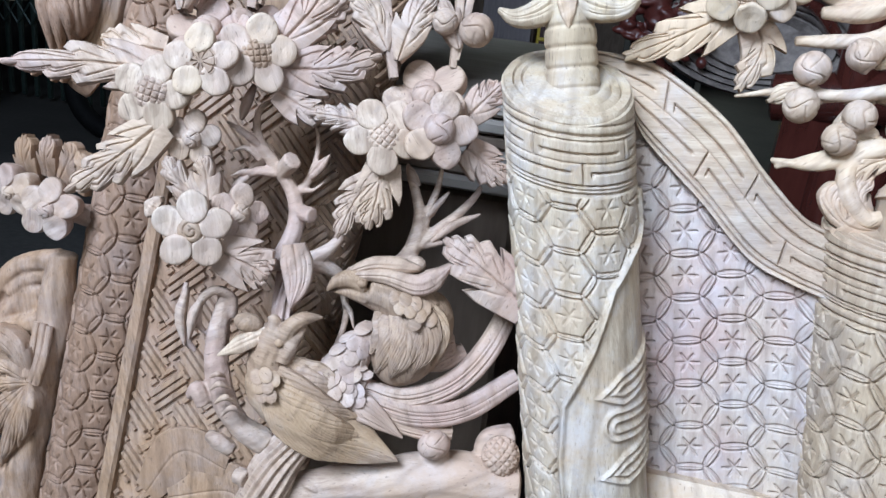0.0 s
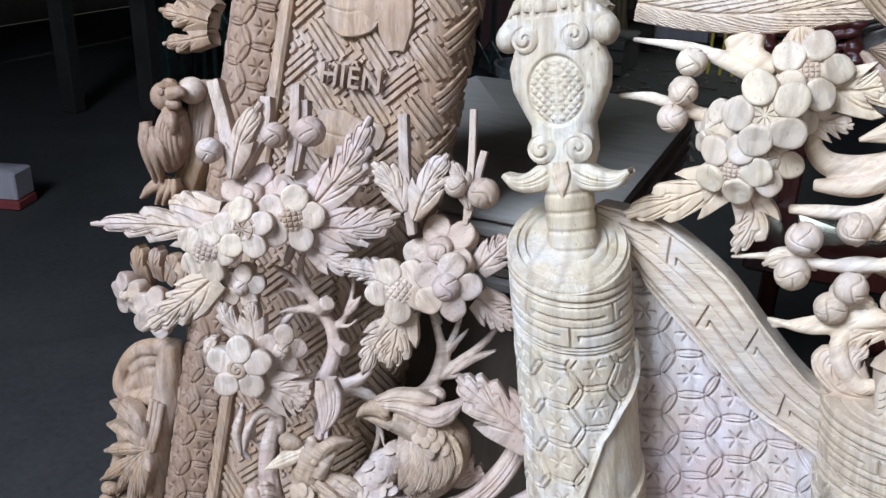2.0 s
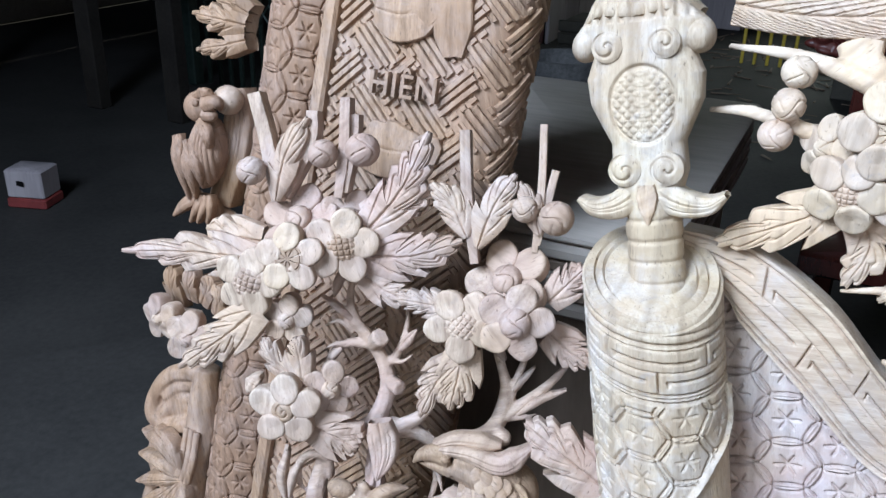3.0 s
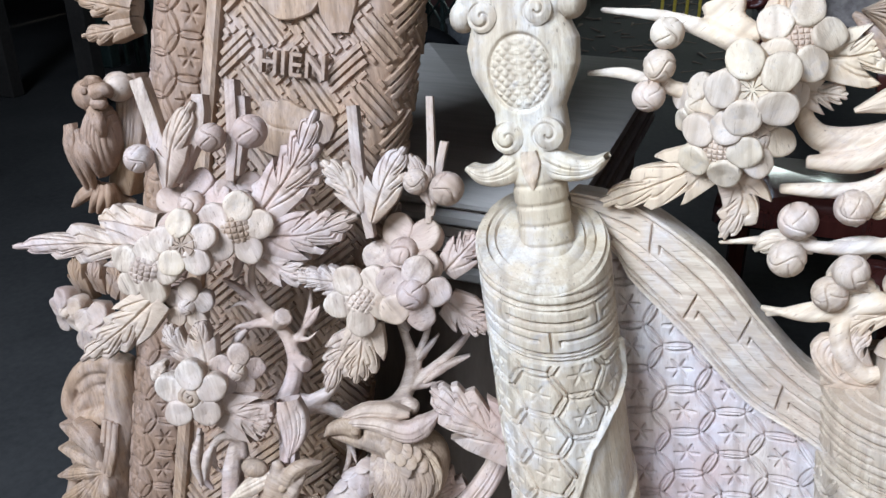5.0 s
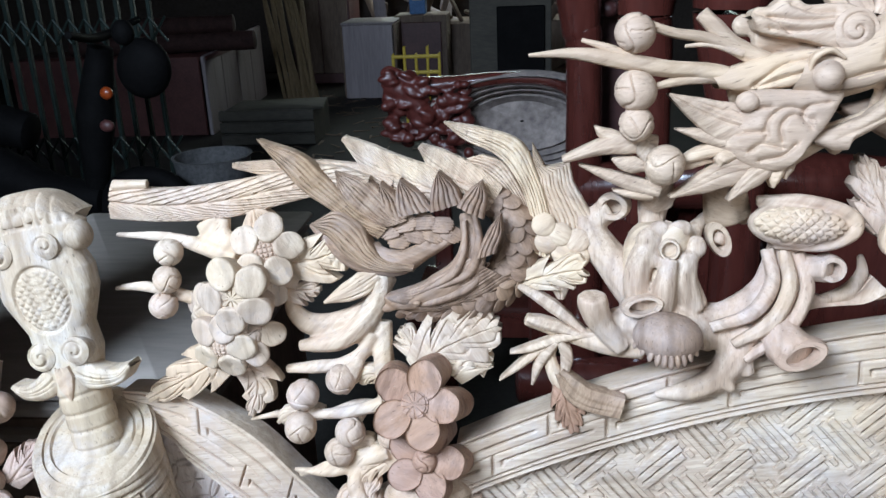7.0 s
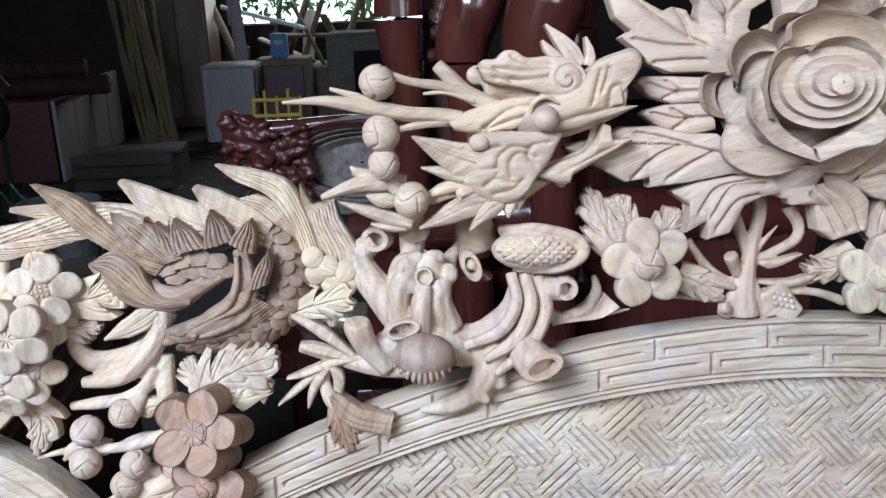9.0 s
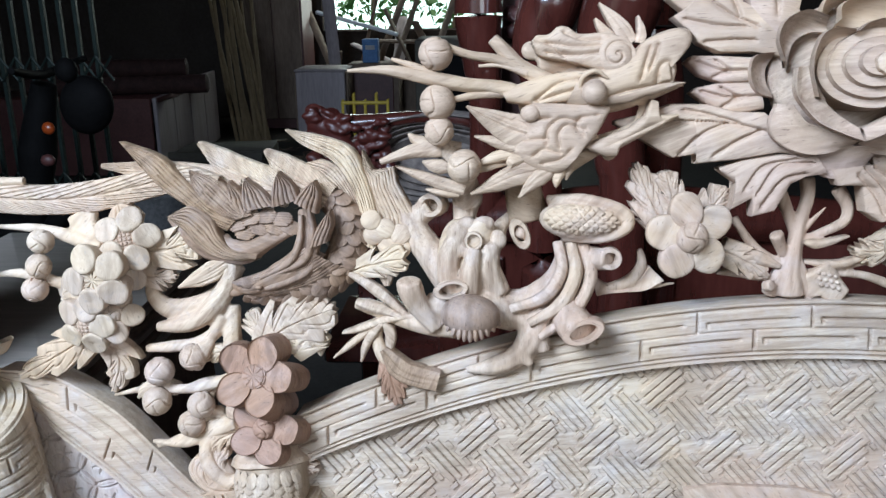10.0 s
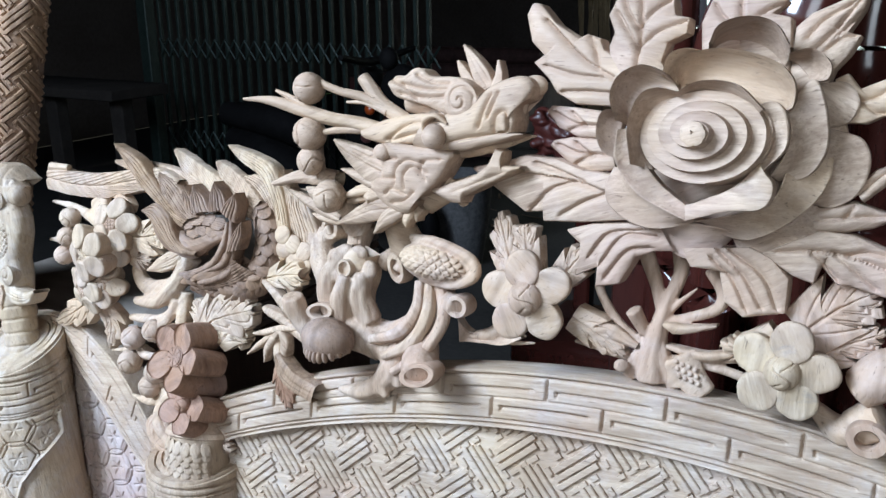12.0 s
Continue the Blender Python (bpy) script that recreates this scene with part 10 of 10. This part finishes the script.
# row of pale boards closing the side of a dark red chest, logs on top
P0, P1 = np.array((-2.099, 6.297, 0.000)), np.array((-2.196, 8.010, 0.000))
run = np.linalg.norm(P1 - P0)
yaw = math.degrees(math.atan2(P1[1] - P0[1], P1[0] - P0[0]))
HT = (-2.008, 6.297, 0.587)[2]
st = thing("board_rack", "pale boards standing beside a dark red chest", "timber", (P0[0], P0[1], 0))
for k in range(4):
    m = P0 + (P1 - P0) * (k + 0.5) / 4
    block(st, "board", (m[0] - run / 8 + 0.008, m[1] - 0.015, 0), (m[0] + run / 8 - 0.008, m[1] + 0.015, HT + 0.05 * (k == 3)), PLANK, turn=yaw)
block(st, "front_panel", (P0[0] - 1.5, P0[1], 0), (P0[0] - 0.03, P0[1] + 0.03, HT), DARKRED)
block(st, "chest_top", (P0[0] - 1.5, P0[1] + 0.035, HT - 0.04), (P0[0] + 0.02, P0[1] + 0.6, HT - 0.005), DARKRED)
for k, (dx, dz, r, ln) in enumerate(((0.30, 0.075, 0.075, 1.3), (0.05, 0.065, 0.065, 1.2), (0.15, 0.20, 0.07, 1.0))):
    lg = thing("dark_log", "dark round log lying on the chest", "log", (P0[0] - 0.3, P0[1] + 0.2, HT), "logs on the chest")
    part("log", tube([(P0[0] - ln + dx, P0[1] + 0.18 + 0.12 * (k % 2), HT - 0.005 + dz), (P0[0] + dx, P0[1] + 0.34 + 0.12 * (k % 2), HT - 0.005 + dz)], [r, r * 0.94], n=18).mesh("log", WORLD), BARK, lg)
for k in range(11):
    lean = 0.10 * math.sin(2.3 * k)
    t0 = thing("standing_lath", "thin yellowish lath in a bundle leaning on the wall", "lath", (-1.80 + 0.03 * k, 7.35, 0), "leaning laths")
    part("lath", tube([(-1.80 + 0.028 * k, 7.32 + 0.03 * (k % 3), 0.0), (-1.98 + 0.030 * k + 0.5 * lean, 7.6, 0.8), (-2.10 + 0.026 * k + lean, 7.9, 1.5 + 0.25 * math.sin(5 * k))], [0.018, 0.020, 0.014], n=8, flat=0.6).mesh("lath", WORLD), STICK, t0)
q = (-1.540, 6.150, 0.000)
lowbox = thing("low_crate", "low dark wooden crate on the floor", "crate", (q[0], q[1], 0))
for k in range(3):
    block(lowbox, "slat", (q[0] - 0.34, q[1] - 0.25, 0.01 + 0.085 * k), (q[0] + 0.34, q[1] - 0.23, 0.085 + 0.085 * k), OLIVE)
block(lowbox, "box", (q[0] - 0.33, q[1] - 0.229, 0.0), (q[0] + 0.33, q[1] + 0.25, 0.24), OLIVE)
block(lowbox, "sheet", (q[0] - 0.20, q[1] - 0.20, 0.241), (q[0] + 0.36, q[1] + 0.20, 0.255), OLIVE, turn=9)
bk = (-1.123, 3.784, 0.460)
bucket = thing("wicker_bucket", "grey round basket bucket with a wide rim", "basket", (bk[0], bk[1], 0))
th = np.linspace(0, 2 * np.pi, 40, endpoint=False)
rows = [np.stack([bk[0] + r * np.cos(th), bk[1] + r * np.sin(th), 0 * th + z], -1) for r, z in ((0.01, 0.0), (0.12, 0.0), (0.155, 0.25), (0.17, 0.44), (0.18, 0.46), (0.165, 0.46), (0.145, 0.25), (0.11, 0.03), (0.01, 0.03))]
part("bucket", Shape().grid(np.array(rows), wv=True).mesh("bucket", WORLD), PAIL, bucket)

# folding steel gate and the motor scooter before it
gate = thing("folding_gate", "dark green painted folding steel gate", "gate", (-2.2, 4.0, 0))
for k in range(26):
    x0 = -3.35 + 0.077 * k
    block(gate, "bar", (x0, 4.0, 0.02), (x0 + 0.02, 4.025, 2.4), GREENSTEEL, bevel=0.003)
    for z in (0.45, 1.0, 1.55, 2.1):
        for s in (-1, 1):
            rod(gate, "lattice_link", [(x0 + 0.01, 3.99, z - s * 0.055), (x0 + 0.087, 3.99, z + s * 0.055)], [0.006, 0.006], GREENSTEEL, n=6)
block(gate, "post", (-3.50, 3.97, 0), (-3.42, 4.05, 2.45), GREENSTEEL)
block(gate, "rail", (-3.5, 3.98, 2.42), (-1.25, 4.04, 2.48), GREENSTEEL)
sc = (-1.336, 3.500, 0.972)
scooter = thing("motor_scooter", "dark motor scooter parked by the gate", "scooter", (sc[0], 3.5, 0))
rod(scooter, "body", [(sc[0] - 0.18, 3.5, 0.34), (sc[0] - 0.45, 3.5, 0.38), (sc[0] - 0.75, 3.5, 0.52), (sc[0] - 1.0, 3.5, 0.60)], [0.07, 0.10, 0.12, 0.05], BLACK, n=24)
rod(scooter, "seat", [(sc[0] - 0.45, 3.5, 0.64), (sc[0] - 0.70, 3.5, 0.70), (sc[0] - 1.02, 3.5, 0.72)], [0.08, 0.09, 0.06], BLACK, n=24)
fc0 = (-1.221, 3.450, 0.899)
part("fairing", ball(fc0, (0.11, 0.07, 0.12), (0, 10, 0)).mesh("fairing", WORLD), BLACK, scooter)
part("tail_lamp", ball((-1.382, 3.380, 0.684), (0.03, 0.02, 0.025)).mesh("tail_lamp", WORLD), DARKRED, scooter, "red lamp lens")
rod(scooter, "front_shield", [(sc[0] - 0.20, 3.5, 0.40), (sc[0] - 0.15, 3.5, 0.70), (sc[0] - 0.08, 3.5, 0.98)], [0.05, 0.08, 0.05], BLACK, n=20)
rod(scooter, "handlebar", [(sc[0] - 0.04, 3.2, 1.06), (sc[0] - 0.08, 3.5, 1.02), (sc[0] - 0.04, 3.8, 1.06)], [0.014, 0.02, 0.014], BLACK)
part("headlamp", ball((-1.272, 3.420, 1.043), (0.045, 0.04, 0.05)).mesh("headlamp", WORLD), BLACK, scooter, "dark glass headlamp")
part("indicator", ball((-1.371, 3.400, 0.812), (0.026, 0.02, 0.026)).mesh("indicator", WORLD), surface("orange_lens", (0.22, 0.035, 0.006), (0.3, 0.05, 0.01), rough=0.3), scooter, "orange indicator lens")
for dx in (-0.92, 0.02):
    t1 = np.linspace(0, 2 * np.pi, 30)
    rod(scooter, "wheel", [(sc[0] + dx + 0.20 * math.cos(a), 3.5, 0.24 + 0.20 * math.sin(a)) for a in t1], [0.045, 0.045], BLACK, n=12)
# polished red furniture just behind the bench: a carved settle with thick curved posts and a straw-seated chair
settle = thing("lacquered_settle", "glossy red-brown settle with thick curved posts", "settle", (0.75, 1.9, 0))
for pts, rad in (([(0.427, 1.900, 1.423), (0.421, 1.900, 1.278), (0.428, 1.900, 1.173), (0.437, 1.900, 1.026)], [0.045, 0.052, 0.040, 0.036]), ([(0.637, 1.800, 1.446), (0.569, 1.800, 1.300), (0.544, 1.800, 1.201), (0.558, 1.800, 1.028)], [0.05, 0.062, 0.052, 0.04]),
                 ([(0.741, 1.700, 1.438), (0.700, 1.700, 1.310), (0.679, 1.700, 1.206), (0.702, 1.700, 1.019), (0.715, 1.700, 0.856)], [0.055, 0.075, 0.066, 0.05, 0.045]), ([(0.785, 1.900, 1.389), (0.779, 1.900, 1.212), (0.816, 1.900, 1.026)], [0.05, 0.06, 0.05])):
    low0 = (pts[-1][0], pts[-1][1], 0.0)
    rod(settle, "curved_post", [*pts, low0], rad + [0.05], LACQUER, n=26)
rod(settle, "top_rail", [(0.30, 1.95, 0.80), (0.75, 1.85, 0.86), (1.35, 1.95, 0.80)], [0.05, 0.06, 0.05], LACQUER, n=20)
rod(settle, "seat_rail", [(0.30, 1.75, 0.45), (1.40, 1.75, 0.45)], [0.05, 0.05], LACQUER, n=20)
block(settle, "back_board", (0.32, 1.9, 0.45), (1.36, 1.94, 0.8), LACQUER)
rs = np.random.RandomState(3)
kc = np.array((0.512, 1.960, 1.285))
for k in range(16):
    part("carved_knob", ball(kc + np.array([rs.uniform(-0.035, 0.035), rs.uniform(-0.02, 0.02), rs.uniform(-0.10, 0.10)]), (0.02, 0.02, 0.018), (0, 0, 40 * k), "bud", amp=0.004).mesh("carved_knob", WORLD), DARKRED, settle)
block(settle, "carved_ground", (kc[0] - 0.04, 1.98, 0.8), (kc[0] + 0.04, 2.01, kc[2] + 0.2), DARKRED)

rc0, rc1 = (-0.056, 2.300, 1.043), (0.487, 2.300, 0.862)
rchair = thing("lacquered_chair", "red-brown carved chair with a grey straw back", "chair", ((rc0[0] + rc1[0]) / 2, 2.35, 0))
crest = []
for k in range(120):
    u0 = rs.uniform(0, 1) ** 1.3
    p = np.array((-0.045, 2.300, 1.030)) + np.array([0.22 * u0, rs.uniform(-0.02, 0.02), -0.03 * u0 - 0.19 * rs.uniform(0, 1)])
    crest.append(ball(p, (0.024 * (0.5 + 0.6 * rs.rand()), 0.014, 0.013 * (0.6 + 0.6 * rs.rand())), (0, 25 * math.sin(k), 0)))
crest.append(tube([(-0.040, 2.310, 0.997), (0.023, 2.310, 0.958), (0.047, 2.310, 0.890)], [0.03, 0.035, 0.03], knife=False))
fused("carved_crest", crest, WORLD, REDCARV, rchair, "dark red deeply carved crest", 0.0035, 1)
rod(rchair, "crest_rail", [(-0.006, 2.320, 0.979), (0.127, 2.320, 0.989), (0.273, 2.320, 1.001), (0.403, 2.320, 0.979), (0.503, 2.320, 0.872)], [0.03, 0.022, 0.016, 0.016, 0.016], LACQUER, n=18)
dc = np.array((0.301, 2.300, 0.881))
rows = [np.stack([dc[0] + r * 0.27 * np.cos(th), dc[1] + 0.03 + z + 0 * th, dc[2] + r * 0.135 * np.sin(th)], -1) for r, z in ((1.0, 0.03), (1.0, -0.02), (0.95, -0.035), (0.90, -0.020), (0.88, -0.006), (0.85, -0.022), (0.80, -0.014), (0.78, 0.004), (0.75, -0.014), (0.70, -0.006), (0.68, 0.012), (0.65, -0.006), (0.60, 0.004), (0.58, 0.02), (0.54, 0.006), (0.4, 0.03), (0.02, 0.034))]
part("straw_back", Shape().grid(np.array(rows), wv=True).mesh("straw_back", WORLD), WICKER, rchair)
for dx in (-0.22, 0.24):
    block(rchair, "leg", (dc[0] + dx - 0.025, 2.34, 0.0), (dc[0] + dx + 0.025, 2.39, dc[2]), LACQUER)
block(rchair, "seat", (dc[0] - 0.28, 2.0, 0.42), (dc[0] + 0.29, 2.38, 0.47), LACQUER)

# stack of boards between the chair and the bench
TZ = 0.885
k0, k1 = (-0.632, 1.582, 0.885), (-0.271, 1.519, 0.885)
stack = thing("board_stack", "stack of beige boards with a slatted edge", "timber", (-0.2, 1.3, 0))
block(stack, "top_board", (-0.50, 0.905, TZ - 0.012), (-0.07, k0[1], TZ), BEIGE)
for k in range(5):
    block(stack, "board", (-0.50 + 0.004 * (k % 2), 0.90 + 0.005 * (k % 2), TZ - 0.030 - 0.0165 * k), (-0.075, k0[1] - 0.02, TZ - 0.0155 - 0.0165 * k), DUSTY if k % 2 else BEIGE, bevel=0.003)
block(stack, "box", (-0.48, 0.93, 0), (-0.10, k0[1] - 0.03, TZ - 0.105), DUSTY)

# shavings and offcuts scattered over the floor
rs = np.random.RandomState(8)
chips = Shape()
for k in range(260):
    c, ln = np.array([rs.uniform(-1.9, 0.1), rs.uniform(4.2, 8.2), 0.006]), rs.uniform(0.02, 0.09)
    d = ln * np.array([math.cos(2.4 * k), math.sin(2.4 * k), 0.0])
    tube([c - d, c + d], [0.004 + 0.012 * rs.rand(), 0.004], n=6, seg=3, flat=0.4, sh=chips, knife=False)
litter = new("wood_shavings", chips.mesh("wood_shavings", WORLD))
litter.data.materials.append(DUSTY)
tagged(litter, "brown wood shavings scattered on the floor", "shavings", "", "stuff")

# far left: carton on the floor, bench legs in the dark
f0, f1 = (-2.723, 2.065, 0.000), (-2.614, 2.153, 0.000)
carton = thing("carton", "greyish cardboard carton with a red base band", "carton", (f0[0], f0[1], 0))
block(carton, "box", (f1[0] - 0.15, f1[1], 0.04), (f1[0], f1[1] + 0.12, 0.15), PLANK, turn=18)
block(carton, "red_band", (f1[0] - 0.154, f1[1] - 0.004, 0.0), (f1[0] + 0.004, f1[1] + 0.124, 0.04), REDCARD, turn=18)
block(carton, "print_bar", (f1[0] - 0.12, f1[1] - 0.006, 0.09), (f1[0] - 0.05, f1[1] - 0.001, 0.11), BLACK, turn=0)
tb = (-3.542, 3.315, 0.000)
# the bench's shade is put into this near-black timber colour
DIM = surface("shade_darkened_timber", (0.010, 0.008, 0.007), (0.022, 0.018, 0.015), scale=8, rough=0.85)
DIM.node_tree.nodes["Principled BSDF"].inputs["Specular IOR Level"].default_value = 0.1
table = thing("workbench", "wooden workbench with its shadow put into the timber colour", "table", (tb[0], tb[1], 0))
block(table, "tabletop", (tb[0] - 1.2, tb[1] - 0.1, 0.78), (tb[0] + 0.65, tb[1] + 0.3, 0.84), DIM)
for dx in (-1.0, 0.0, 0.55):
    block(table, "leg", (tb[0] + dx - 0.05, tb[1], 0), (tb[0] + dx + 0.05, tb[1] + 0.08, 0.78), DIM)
